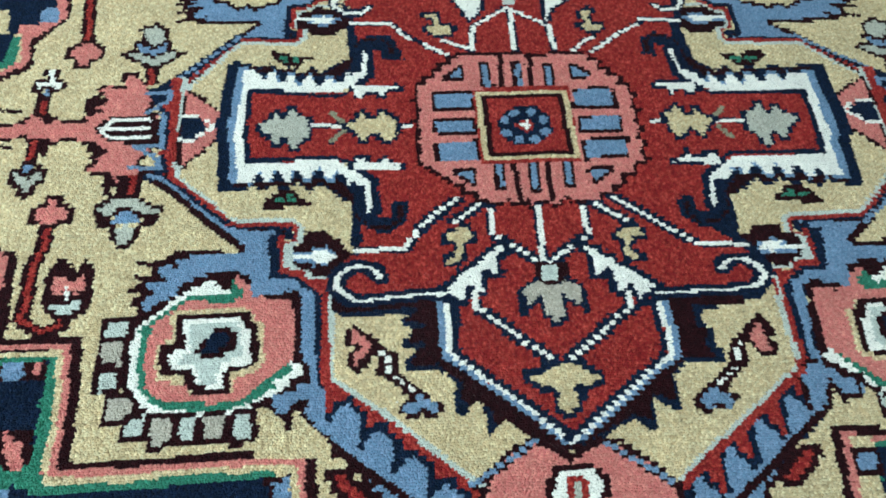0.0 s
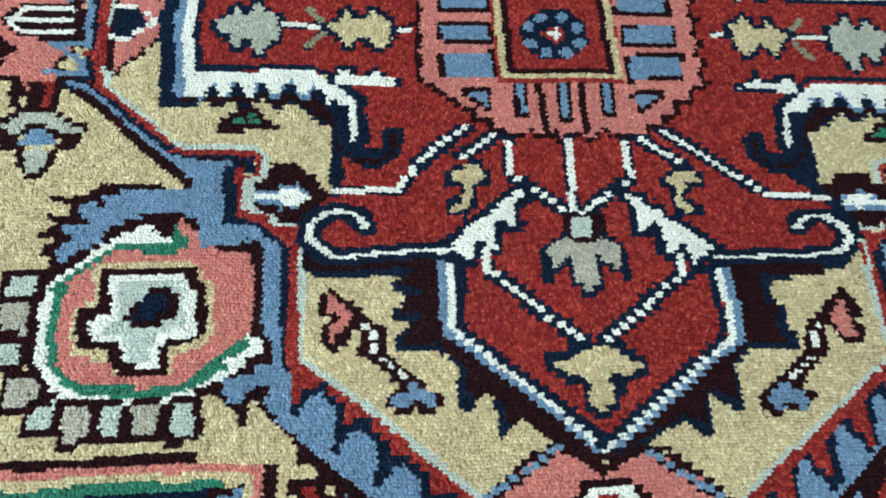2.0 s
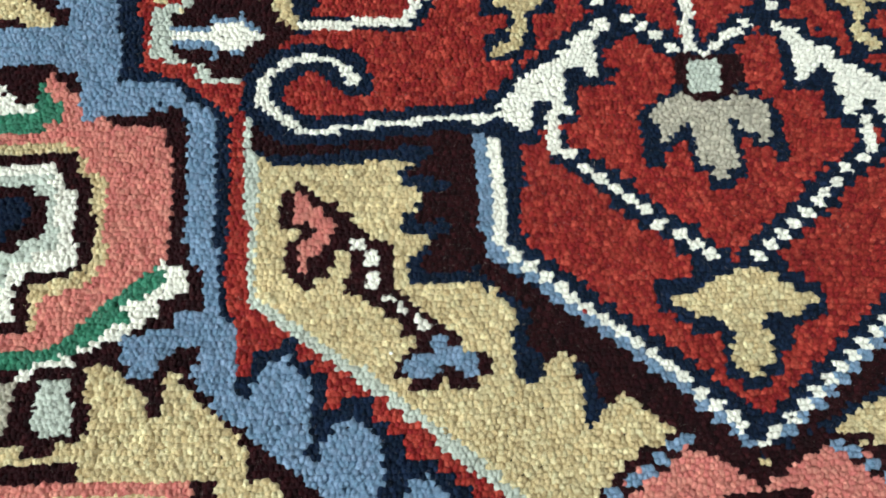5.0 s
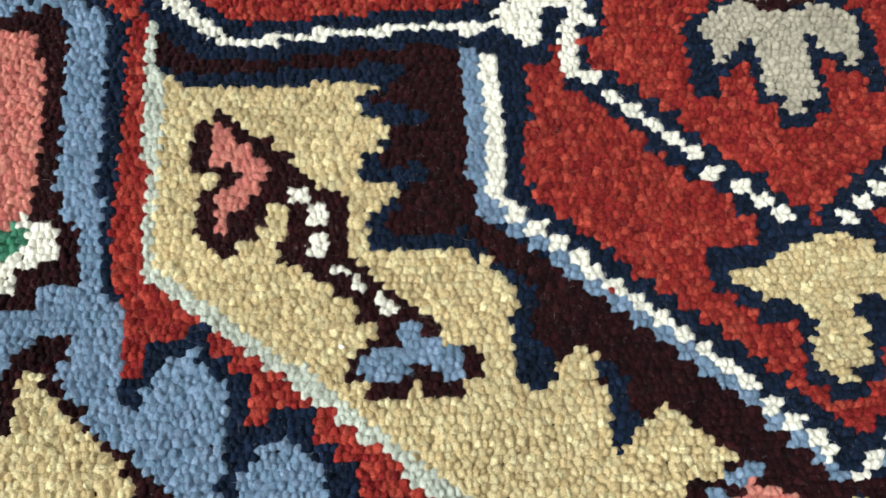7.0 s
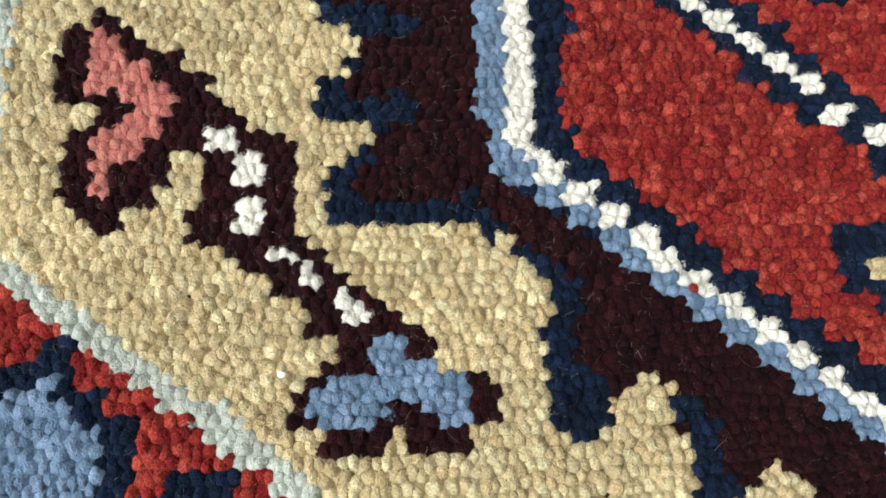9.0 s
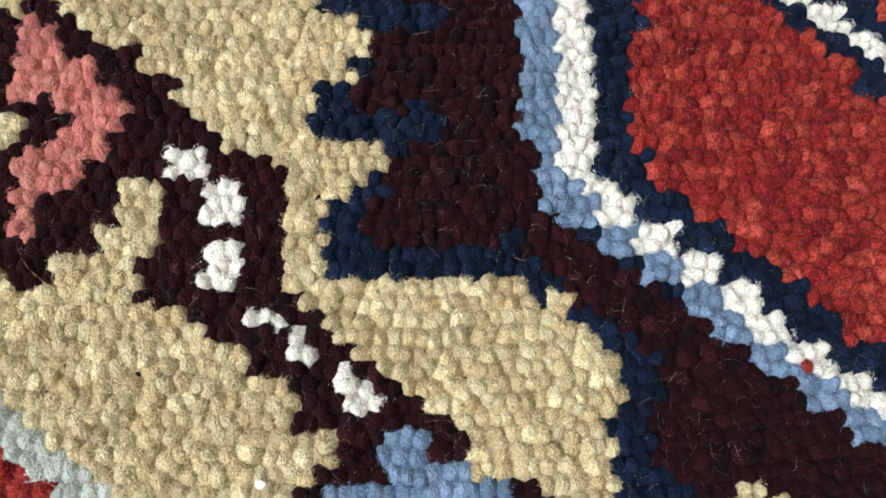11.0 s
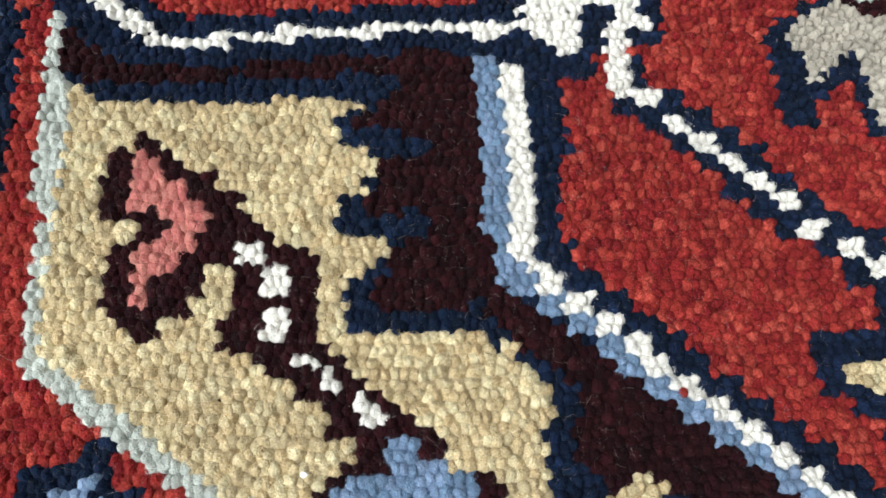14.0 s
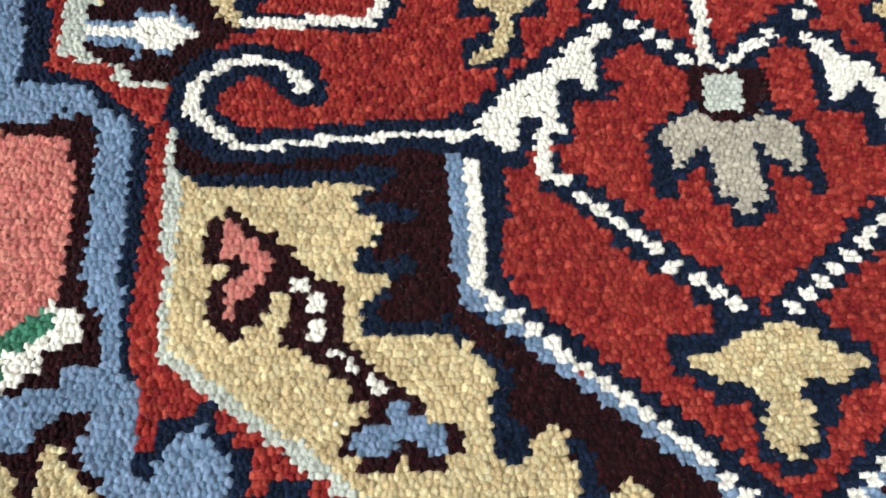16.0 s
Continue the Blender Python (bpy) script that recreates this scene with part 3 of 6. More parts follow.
stripe(blue_wingT, "maroon", 6, [(-424, 206), (-400, 210)])
stripe(blue_wingRT, "maroon", 6, [(466, 211), (436, 213)])
stripe(blue_wing, "maroon", 5, [(-416, -191), (-394, -191)])
stripe(blue_wingR, "maroon", 5, [(445, -195), (421, -196)])
stripe(blue_wingT, "maroon", 5, [(-420, 192), (-398, 195)])
stripe(blue_wingRT, "maroon", 5, [(462, 196), (435, 197)])
band_edge = motif("band_edge", "dotted blue and navy edging band")
stripe(band_edge, "maroon", 5, [(-433, -48), (-373, -100), (-315, -159)])
band_edgeR = motif("band_edge", "dotted blue and navy edging band")
stripe(band_edgeR, "maroon", 5, [(470, -40), (404, -103), (335, -165)])
band_edgeT = motif("band_edge", "dotted blue and navy edging band")
stripe(band_edgeT, "maroon", 5, [(-433, 40), (-377, 110), (-321, 169)])
band_edgeRT = motif("band_edge", "dotted blue and navy edging band")
stripe(band_edgeRT, "maroon", 5, [(486, 45), (417, 103), (338, 164)])
stripe(band_edge, "blue", 4, [(-423, -53), (-331, -137)])
stripe(band_edgeR, "blue", 4, [(459, -46), (355, -143)])
stripe(band_edgeT, "blue", 4, [(-423, 48), (-337, 149)])
stripe(band_edgeRT, "blue", 4, [(474, 51), (361, 142)])
dots(band_edge, "maroon", 3, 11, [(-429, -52), (-321, -152)])
dots(band_edgeR, "maroon", 3, 11, [(465, -44), (341, -158)])
dots(band_edgeT, "maroon", 3, 11, [(-428, 45), (-326, 163)])
dots(band_edgeRT, "maroon", 3, 11, [(481, 49), (345, 157)])
stripe(band_edge, "navy", 6, [(-413, -66), (-332, -132), (-274, -135), (-278, -147), (-275, -194), (-252, -197), (-241, -209), (-233, -223), (-230, -301)])
stripe(band_edgeR, "navy", 6, [(448, -60), (356, -139), (288, -140), (292, -152), (288, -199), (264, -201), (253, -212), (245, -226), (243, -301)])
stripe(band_edgeT, "navy", 6, [(-414, 63), (-337, 145), (-281, 144), (-285, 156), (-281, 202), (-259, 205), (-247, 216), (-240, 229), (-239, 306)])
stripe(band_edgeRT, "navy", 6, [(464, 64), (362, 138), (285, 140), (291, 152), (290, 201), (266, 204), (254, 215), (247, 230), (248, 306)])
stripe(band_edge, "navy", 8, [(-267, -136), (-265, -145), (-277, -148)])
stripe(band_edgeR, "navy", 8, [(280, -140), (278, -149), (291, -152)])
stripe(band_edgeT, "navy", 8, [(-275, 145), (-273, 154), (-284, 157)])
stripe(band_edgeRT, "navy", 8, [(277, 140), (275, 150), (289, 152)])
stripe(band_edge, "red", 8, [(-406, -63), (-334, -128), (-267, -131), (-258, -138), (-259, -150)])
stripe(band_edgeR, "red", 8, [(440, -58), (358, -135), (281, -135), (271, -142), (271, -153)])
stripe(band_edgeT, "red", 8, [(-406, 61), (-339, 141), (-275, 139), (-266, 146), (-266, 158)])
stripe(band_edgeRT, "red", 8, [(454, 61), (364, 134), (277, 135), (267, 143), (269, 154)])
stripe(band_edge, "blue", 4.5, [(-412, -72), (-333, -139)])
stripe(band_edgeR, "blue", 4.5, [(447, -68), (357, -146)])
stripe(band_edgeT, "blue", 4.5, [(-413, 70), (-338, 151)])
stripe(band_edgeRT, "blue", 4.5, [(462, 71), (363, 145)])
stripe(band_edge, "red", 6, [(-259, -151), (-270, -156), (-269, -187), (-256, -190), (-241, -202), (-227, -211), (-225, -301)])
stripe(band_edgeR, "red", 6, [(271, -154), (283, -160), (282, -192), (268, -194), (253, -205), (239, -214), (238, -300)])
stripe(band_edgeT, "red", 6, [(-266, 159), (-277, 164), (-275, 196), (-263, 198), (-248, 209), (-234, 217), (-233, 306)])
stripe(band_edgeRT, "red", 6, [(269, 155), (282, 161), (283, 193), (269, 196), (254, 208), (240, 218), (243, 305)])
stripe(band_edge, "mint", 4, [(-399, -7), (-390, -65), (-333, -124), (-263, -126), (-254, -135), (-254, -151), (-265, -156), (-263, -181), (-247, -190), (-241, -195), (-221, -196)])
stripe(band_edgeR, "mint", 4, [(432, 4), (423, -62), (358, -131), (277, -131), (267, -138), (266, -154), (277, -160), (276, -185), (259, -193), (252, -198), (232, -198)])
stripe(band_edgeT, "mint", 4, [(-398, 3), (-391, 68), (-338, 138), (-270, 134), (-262, 143), (-261, 159), (-272, 164), (-270, 190), (-253, 198), (-247, 202), (-228, 202)])
stripe(band_edgeRT, "mint", 4, [(442, 2), (436, 64), (364, 130), (272, 130), (263, 139), (264, 155), (276, 161), (277, 187), (259, 196), (253, 202), (234, 202)])
chain(band_edge, "navy", (-421, -64), (-335, -126), 14, 4, 0.0, 3)
chain(band_edge, "blue", (-421, -64), (-335, -126), 14)
chain(band_edgeT, "navy", (-417, 69), (-340, 148), 13, 4, 0.0, 3)
chain(band_edgeT, "blue", (-417, 69), (-340, 148), 13)
star_bracket = motif("star_bracket", "stepped light blue bracket on navy and red")
area(star_bracket, "navy", [(-439, 61), (-412, 78), (-399, -62), (-419, -57), (-412, -44), (-413, -20), (-416, 21), (-423, 30)])
star_bracketR = motif("star_bracket", "stepped light blue bracket on navy and red")
area(star_bracketR, "navy", [(475, 69), (445, 84), (433, -57), (454, -50), (447, -36), (447, -10), (450, 33), (458, 41)])
area(star_bracket, "red", [(-414, 78), (-400, 85), (-395, 0), (-393, -65), (-401, -64), (-407, 0)])
area(star_bracketR, "red", [(447, 84), (431, 89), (426, 12), (426, -62), (434, -59), (440, 12)])
area(star_bracket, "red", [(-420, -29), (-403, -26), (-403, -40)])
area(star_bracketR, "red", [(456, -19), (437, -16), (437, -32)])
area(star_bracket, "red", [(-421, 34), (-411, 43), (-410, 29)])
area(star_bracketR, "red", [(456, 45), (444, 52), (443, 40)])
stripe(star_bracket, "blue", 4.5, [(-412, 58), (-438, 56)])
stripe(star_bracketR, "blue", 4.5, [(446, 66), (474, 65)])
stripe(star_bracket, "blue", 4.5, [(-414, 62), (-412, 46)])
stripe(star_bracketR, "blue", 4.5, [(447, 70), (445, 55)])
dots(star_bracket, "blue", 4.5, 6, [(-417, 41), (-440, 24)])
dots(star_bracketR, "blue", 4.5, 6, [(451, 51), (477, 35)])
stripe(star_bracket, "blue", 5, [(-417, 26), (-413, -21)])
stripe(star_bracketR, "blue", 5, [(452, 37), (447, -10)])
stripe(star_bracket, "blue", 4.5, [(-411, -23), (-441, -22)])
stripe(star_bracketR, "blue", 4.5, [(445, -12), (478, -12)])
dots(star_bracket, "blue", 4.5, 6, [(-437, -25), (-416, -40)])
dots(star_bracketR, "blue", 4.5, 6, [(474, -15), (451, -31)])
stripe(star_bracket, "blue", 5, [(-415, -38), (-413, -54)])
stripe(star_bracketR, "blue", 5, [(450, -30), (448, -47)])
stripe(star_bracket, "blue", 4.5, [(-410, -54), (-444, -52)])
stripe(star_bracketR, "blue", 4.5, [(444, -48), (481, -44)])
stripe(star_bracket, "mint", 4, [(-399, 81), (-395, 0), (-392, -61)])
stripe(star_bracketR, "mint", 4, [(430, 86), (426, 12), (426, -56)])
eye_triangle = motif("eye_triangle", "salmon triangle with navy eye")
area(eye_triangle, "salmon", [(-395, 60), (-352, 24), (-351, -9), (-387, -50), (-393, 0)], "maroon", 4)
eye_triangleR = motif("eye_triangle", "salmon triangle with navy eye")
area(eye_triangleR, "salmon", [(426, 67), (377, 33), (376, 1), (419, -44), (424, 12)], "maroon", 4)
area(eye_triangle, "navy", [(-395, 20), (-377, 20), (-366, 4), (-374, -12), (-393, -13)])
area(eye_triangleR, "navy", [(427, 31), (406, 31), (393, 16), (403, -1), (424, -2)])
stripe(eye_triangle, "white", 3, [(-395, 20), (-377, 20)])
stripe(eye_triangleR, "white", 3, [(427, 31), (406, 31)])
stripe(eye_triangle, "white", 3, [(-393, -14), (-377, -15)])
stripe(eye_triangleR, "white", 3, [(425, -3), (406, -4)])
dots(eye_triangle, "white", 3, 6, [(-374, -9), (-359, 5), (-369, 16)])
dots(eye_triangleR, "white", 3, 6, [(403, 3), (386, 17), (397, 27)])
hexagon_medallion = motif("hexagon_medallion", "salmon hexagon with green and white border round a pale cross")
area(hexagon_medallion, "maroon", [(-256, -214), (-244, -292), (-245, -313), (-270, -323), (-281, -333), (-299, -340), (-381, -338), (-405, -319), (-413, -306), (-418, -250), (-410, -235), (-382, -216), (-373, -209), (-368, -200), (-350, -190), (-318, -184), (-288, -206), (-283, -216)])
hexagon_medallionR = motif("hexagon_medallion", "salmon hexagon with green and white border round a pale cross")
area(hexagon_medallionR, "maroon", [(268, -218), (256, -296), (257, -314), (282, -326), (292, -336), (311, -343), (399, -343), (426, -323), (435, -311), (443, -255), (436, -240), (405, -222), (396, -215), (391, -206), (372, -197), (336, -190), (302, -211), (297, -222)])
area(hexagon_medallion, "white", [(-412, -253), (-404, -244), (-381, -222), (-367, -210), (-354, -202), (-343, -194), (-330, -205), (-314, -205), (-310, -213), (-304, -225), (-264, -225), (-257, -288), (-248, -292), (-254, -305), (-273, -313), (-284, -328), (-300, -335), (-382, -334), (-402, -315), (-407, -306)])
area(hexagon_medallionR, "white", [(436, -259), (428, -249), (404, -228), (389, -216), (376, -209), (364, -200), (348, -211), (330, -212), (326, -220), (320, -231), (277, -230), (269, -294), (260, -297), (265, -309), (284, -318), (296, -332), (313, -339), (400, -339), (422, -320), (429, -311)])
area(hexagon_medallion, "green", [(-407, -254), (-399, -244), (-376, -225), (-360, -212), (-342, -212), (-324, -213), (-319, -199), (-311, -203), (-306, -222), (-265, -225), (-258, -287), (-265, -299), (-285, -316), (-293, -327), (-309, -332), (-375, -330), (-393, -316), (-402, -306)])
area(hexagon_medallionR, "green", [(431, -259), (423, -250), (399, -231), (381, -219), (362, -218), (342, -220), (337, -205), (327, -209), (321, -229), (278, -230), (270, -292), (277, -304), (297, -321), (305, -332), (322, -336), (392, -335), (413, -321), (423, -312)])
area(hexagon_medallion, "salmon", [(-400, -256), (-395, -247), (-371, -227), (-363, -221), (-319, -221), (-308, -218), (-308, -208), (-319, -200), (-315, -192), (-295, -208), (-285, -221), (-258, -222), (-255, -285), (-266, -292), (-288, -310), (-295, -320), (-305, -327), (-375, -325), (-392, -311), (-398, -304)])
area(hexagon_medallionR, "salmon", [(423, -262), (418, -252), (393, -234), (385, -227), (336, -228), (324, -225), (324, -214), (336, -207), (332, -199), (310, -214), (299, -227), (271, -226), (267, -291), (277, -298), (300, -315), (308, -326), (318, -332), (393, -330), (411, -316), (418, -310)])
area(hexagon_medallion, "tan", [(-377, -237), (-372, -230), (-300, -230), (-294, -243), (-286, -245), (-283, -288), (-292, -297), (-309, -303), (-309, -319), (-349, -321), (-354, -309), (-360, -307), (-381, -303), (-386, -284), (-384, -265), (-371, -261)])
area(hexagon_medallionR, "tan", [(399, -244), (394, -237), (314, -237), (308, -249), (300, -252), (295, -295), (305, -304), (322, -310), (322, -324), (365, -327), (370, -315), (377, -313), (400, -309), (406, -290), (406, -271), (391, -268)])
area(hexagon_medallion, "maroon", [(-372, -237), (-366, -232), (-300, -233), (-297, -243), (-291, -246), (-288, -287), (-300, -293), (-314, -295), (-312, -316), (-348, -316), (-355, -308), (-358, -299), (-377, -296), (-382, -284), (-381, -266), (-368, -264)])
area(hexagon_medallionR, "maroon", [(394, -244), (387, -239), (315, -239), (312, -249), (305, -253), (301, -294), (313, -300), (328, -302), (326, -321), (363, -322), (371, -314), (375, -305), (396, -302), (402, -291), (402, -272), (387, -271)])
area(hexagon_medallion, "white", [(-363, -242), (-309, -238), (-303, -251), (-298, -253), (-296, -289), (-319, -293), (-321, -311), (-344, -310), (-351, -292), (-372, -289), (-375, -275), (-359, -271)])
area(hexagon_medallionR, "white", [(383, -249), (324, -245), (318, -258), (312, -260), (309, -296), (333, -300), (335, -317), (360, -316), (367, -299), (391, -296), (394, -282), (378, -278)])
area(hexagon_medallion, "mint", [(-358, -246), (-310, -243), (-309, -253), (-304, -281), (-325, -285), (-326, -306), (-341, -306), (-346, -289), (-363, -285), (-353, -272)])
area(hexagon_medallionR, "mint", [(378, -253), (326, -250), (323, -260), (318, -288), (340, -292), (341, -312), (356, -312), (362, -296), (381, -292), (371, -279)])
area(hexagon_medallion, "maroon", [(-334, -248), (-321, -249), (-312, -255), (-312, -275), (-331, -282), (-350, -277), (-344, -264), (-335, -257)])
area(hexagon_medallionR, "maroon", [(351, -255), (337, -256), (327, -263), (326, -282), (346, -289), (368, -284), (362, -272), (352, -265)])
area(hexagon_medallion, "navy", [(-334, -253), (-320, -253), (-317, -265), (-327, -274), (-342, -274), (-339, -264)])
area(hexagon_medallionR, "navy", [(350, -260), (336, -260), (332, -272), (342, -282), (359, -281), (356, -272)])
thread(hexagon_medallion, "green", 2, 2, [(-396, -249), (-400, -271), (-397, -294), (-394, -311), (-382, -323), (-366, -329), (-340, -331), (-305, -328), (-290, -321), (-275, -312)])
thread(hexagon_medallion, "white", 2, 2, [(-404, -255), (-406, -271), (-404, -294), (-399, -312), (-388, -326), (-375, -333), (-350, -337), (-314, -336), (-290, -330), (-275, -320), (-260, -311), (-248, -298)])
thread(hexagon_medallion, "maroon", 2, 2, [(-258, -203), (-254, -247), (-251, -279)])
box_chain = motif("box_chain", "chain of small pale boxes with maroon outlines")
area(box_chain, "mint", [(-436, -241), (-417, -239), (-416, -258), (-436, -258)], "maroon", 5)
box_chainR = motif("box_chain", "chain of small pale boxes with maroon outlines")
area(box_chainR, "mint", [(464, -245), (443, -244), (441, -263), (462, -262)], "maroon", 5)
area(box_chain, "beige", [(-437, -264), (-419, -263), (-416, -286), (-435, -282)], "maroon", 5)
area(box_chainR, "beige", [(463, -268), (443, -268), (439, -291), (460, -286)], "maroon", 5)
area(box_chain, "mint", [(-434, -292), (-420, -290), (-418, -310), (-433, -312)], "maroon", 5)
area(box_chainR, "mint", [(458, -296), (443, -295), (440, -314), (457, -316)], "maroon", 5)
area(box_chain, "beige", [(-422, -321), (-403, -319), (-398, -333), (-411, -340), (-423, -338)], "maroon", 5)
area(box_chainR, "beige", [(445, -325), (423, -323), (418, -337), (432, -344), (445, -342)], "maroon", 5)
area(box_chain, "mint", [(-401, -341), (-387, -335), (-387, -358), (-404, -355)], "maroon", 5)
area(box_chainR, "mint", [(420, -345), (405, -340), (405, -361), (423, -359)], "maroon", 5)
area(box_chain, "beige", [(-382, -341), (-363, -339), (-362, -362), (-378, -365)], "maroon", 5)
area(box_chainR, "beige", [(400, -345), (379, -343), (378, -365), (395, -368)], "maroon", 5)
area(box_chain, "mint", [(-355, -340), (-343, -341), (-342, -362), (-353, -362)], "maroon", 5)
area(box_chainR, "mint", [(370, -345), (357, -345), (356, -365), (368, -366)], "maroon", 5)
area(box_chain, "beige", [(-334, -340), (-316, -339), (-315, -360), (-332, -362)], "maroon", 5)
area(box_chainR, "beige", [(348, -344), (329, -344), (328, -363), (346, -365)], "maroon", 5)
area(box_chain, "mint", [(-306, -339), (-291, -339), (-292, -361), (-305, -363)], "maroon", 5)
area(box_chainR, "mint", [(319, -343), (303, -342), (304, -362), (317, -365)], "maroon", 5)
serrated_band = motif("serrated_band", "blue saw-toothed band beside a red stripe")
area(serrated_band, "blue", [(-246, -228), (-236, -228), (-236, -307), (-226, -318), (-224, -349), (-191, -378), (-162, -404), (-128, -433), (-92, -467), (-144, -464), (-201, -384), (-248, -345), (-256, -335), (-263, -336), (-270, -328), (-269, -322), (-249, -314), (-244, -303)], "maroon", 4)
serrated_bandR = motif("serrated_band", "blue saw-toothed band beside a red stripe")
area(serrated_bandR, "blue", [(259, -232), (248, -232), (248, -307), (239, -315), (235, -345), (200, -373), (167, -400), (129, -428), (87, -462), (143, -458), (210, -378), (259, -344), (267, -336), (275, -337), (282, -331), (281, -325), (261, -316), (256, -305)], "maroon", 4)
area(serrated_band, "maroon", [(-261, -330), (-243, -331), (-245, -347), (-253, -348), (-257, -345)])
area(serrated_bandR, "maroon", [(273, -332), (255, -330), (256, -345), (264, -347), (268, -344)])
area(serrated_band, "tan", [(-255, -344), (-251, -331), (-245, -347), (-245, -358)])
area(serrated_bandR, "tan", [(267, -343), (263, -331), (256, -345), (256, -355)])
area(serrated_band, "red", [(-230, -228), (-222, -229), (-222, -305), (-151, -364), (-88, -419), (-21, -475), (-41, -481), (-124, -442), (-191, -383), (-212, -362), (-223, -348), (-225, -319), (-230, -310)])
area(serrated_bandR, "red", [(242, -232), (234, -232), (236, -303), (159, -361), (86, -416), (12, -470), (33, -475), (123, -437), (200, -378), (222, -357), (235, -344), (238, -316), (243, -308)])
stripe(serrated_band, "navy", 6, [(-232, -228), (-232, -305), (-223, -316), (-221, -351)])
stripe(serrated_bandR, "navy", 6, [(244, -232), (245, -304), (236, -312), (232, -346)])
area(serrated_band, "blue", [(-214, -342), (-209, -334), (-202, -331), (-193, -337), (-192, -369), (-214, -364)], "navy", 4)
area(serrated_bandR, "blue", [(226, -337), (221, -330), (214, -327), (205, -332), (202, -364), (224, -359)], "navy", 4)
area(serrated_band, "blue", [(-182, -369), (-177, -362), (-170, -359), (-162, -364), (-162, -396), (-182, -391)], "navy", 4)
area(serrated_bandR, "blue", [(191, -364), (186, -357), (179, -355), (170, -360), (167, -391), (190, -385)], "navy", 4)
area(serrated_band, "blue", [(-152, -395), (-146, -389), (-139, -386), (-131, -391), (-132, -421), (-152, -416)], "navy", 4)
area(serrated_bandR, "blue", [(157, -391), (152, -385), (145, -383), (136, -388), (133, -417), (156, -411)], "navy", 4)
area(serrated_band, "blue", [(-122, -421), (-117, -414), (-109, -412), (-102, -416), (-103, -446), (-123, -441)], "navy", 4)
area(serrated_bandR, "blue", [(123, -417), (118, -411), (110, -409), (101, -414), (100, -441), (122, -436)], "navy", 4)
area(serrated_band, "blue", [(-93, -446), (-88, -439), (-81, -437), (-73, -441), (-75, -470), (-95, -465)], "navy", 4)
area(serrated_bandR, "blue", [(90, -441), (85, -436), (77, -433), (69, -438), (69, -464), (90, -460)], "navy", 4)
area(serrated_band, "red", [(-245, -199), (-221, -197), (-222, -228), (-232, -228), (-232, -217), (-240, -206)])
area(serrated_bandR, "red", [(257, -203), (232, -200), (234, -232), (244, -232), (244, -221), (251, -209)])
stripe(serrated_band, "navy", 6, [(-255, -202), (-245, -206), (-235, -216), (-233, -308), (-224, -313), (-222, -347)])
stripe(serrated_bandR, "navy", 6, [(267, -206), (257, -209), (247, -220), (245, -307), (237, -310), (234, -343)])
area(serrated_band, "blue", [(-286, -201), (-256, -203), (-248, -212), (-238, -218), (-236, -307), (-226, -312), (-225, -346), (-216, -348), (-189, -371), (-156, -391), (-129, -412), (-113, -430), (-153, -426), (-176, -403), (-199, -380), (-217, -362), (-238, -341), (-242, -328), (-250, -322), (-256, -337), (-262, -340), (-268, -337), (-272, -327), (-269, -321), (-257, -321), (-248, -311), (-245, -307), (-249, -217), (-258, -207), (-286, -207)])
area(serrated_bandR, "blue", [(300, -206), (269, -206), (261, -216), (250, -221), (249, -307), (239, -310), (236, -342), (227, -344), (198, -366), (162, -387), (131, -409), (112, -426), (156, -421), (181, -398), (208, -375), (227, -357), (250, -339), (254, -327), (261, -323), (267, -337), (273, -340), (279, -339), (283, -330), (281, -324), (269, -323), (260, -313), (257, -309), (261, -221), (270, -211), (300, -212)])
stripe(serrated_band, "mint", 4, [(-220, -229), (-221, -305), (-161, -354), (-151, -362), (-88, -417), (-42, -455)])
stripe(serrated_bandR, "mint", 4, [(232, -232), (235, -303), (170, -351), (159, -359), (86, -414), (36, -451)])
dots(serrated_band, "maroon", 3.5, 9, [(-247, -346), (-200, -385), (-144, -464)])
dots(serrated_bandR, "maroon", 3.5, 9, [(258, -345), (209, -379), (143, -458)])
area(serrated_band, "navy", [(-289, -146), (-274, -145), (-274, -190), (-259, -191), (-243, -208), (-231, -217), (-230, -235), (-229, -293), (-228, -310), (-215, -316), (-212, -349), (-221, -350), (-226, -321), (-234, -313), (-241, -309), (-249, -235), (-256, -213), (-282, -201)])
area(serrated_bandR, "navy", [(305, -151), (287, -150), (287, -194), (271, -195), (255, -211), (243, -220), (243, -239), (242, -294), (241, -308), (228, -312), (223, -345), (232, -346), (238, -318), (247, -312), (253, -310), (262, -240), (268, -217), (296, -206)])
area(serrated_band, "red", [(-277, -145), (-270, -145), (-268, -185), (-253, -186), (-244, -198), (-226, -196), (-223, -235), (-221, -293), (-222, -302), (-214, -309), (-203, -322), (-195, -326), (-190, -331), (-184, -337), (-168, -351), (-157, -360), (-186, -359), (-187, -341), (-195, -333), (-205, -329), (-210, -334), (-213, -339), (-218, -338), (-216, -333), (-217, -318), (-228, -312), (-229, -309), (-230, -281), (-230, -235), (-232, -217), (-238, -212), (-247, -203), (-258, -194), (-275, -191)])
area(serrated_bandR, "red", [(291, -150), (284, -149), (281, -189), (265, -189), (256, -201), (237, -199), (235, -239), (235, -293), (236, -300), (227, -305), (216, -318), (208, -322), (201, -327), (195, -333), (178, -347), (166, -357), (196, -354), (198, -337), (207, -329), (217, -325), (222, -329), (225, -335), (230, -334), (229, -328), (230, -314), (241, -309), (242, -308), (243, -283), (242, -239), (244, -220), (250, -215), (259, -206), (271, -198), (289, -196)])
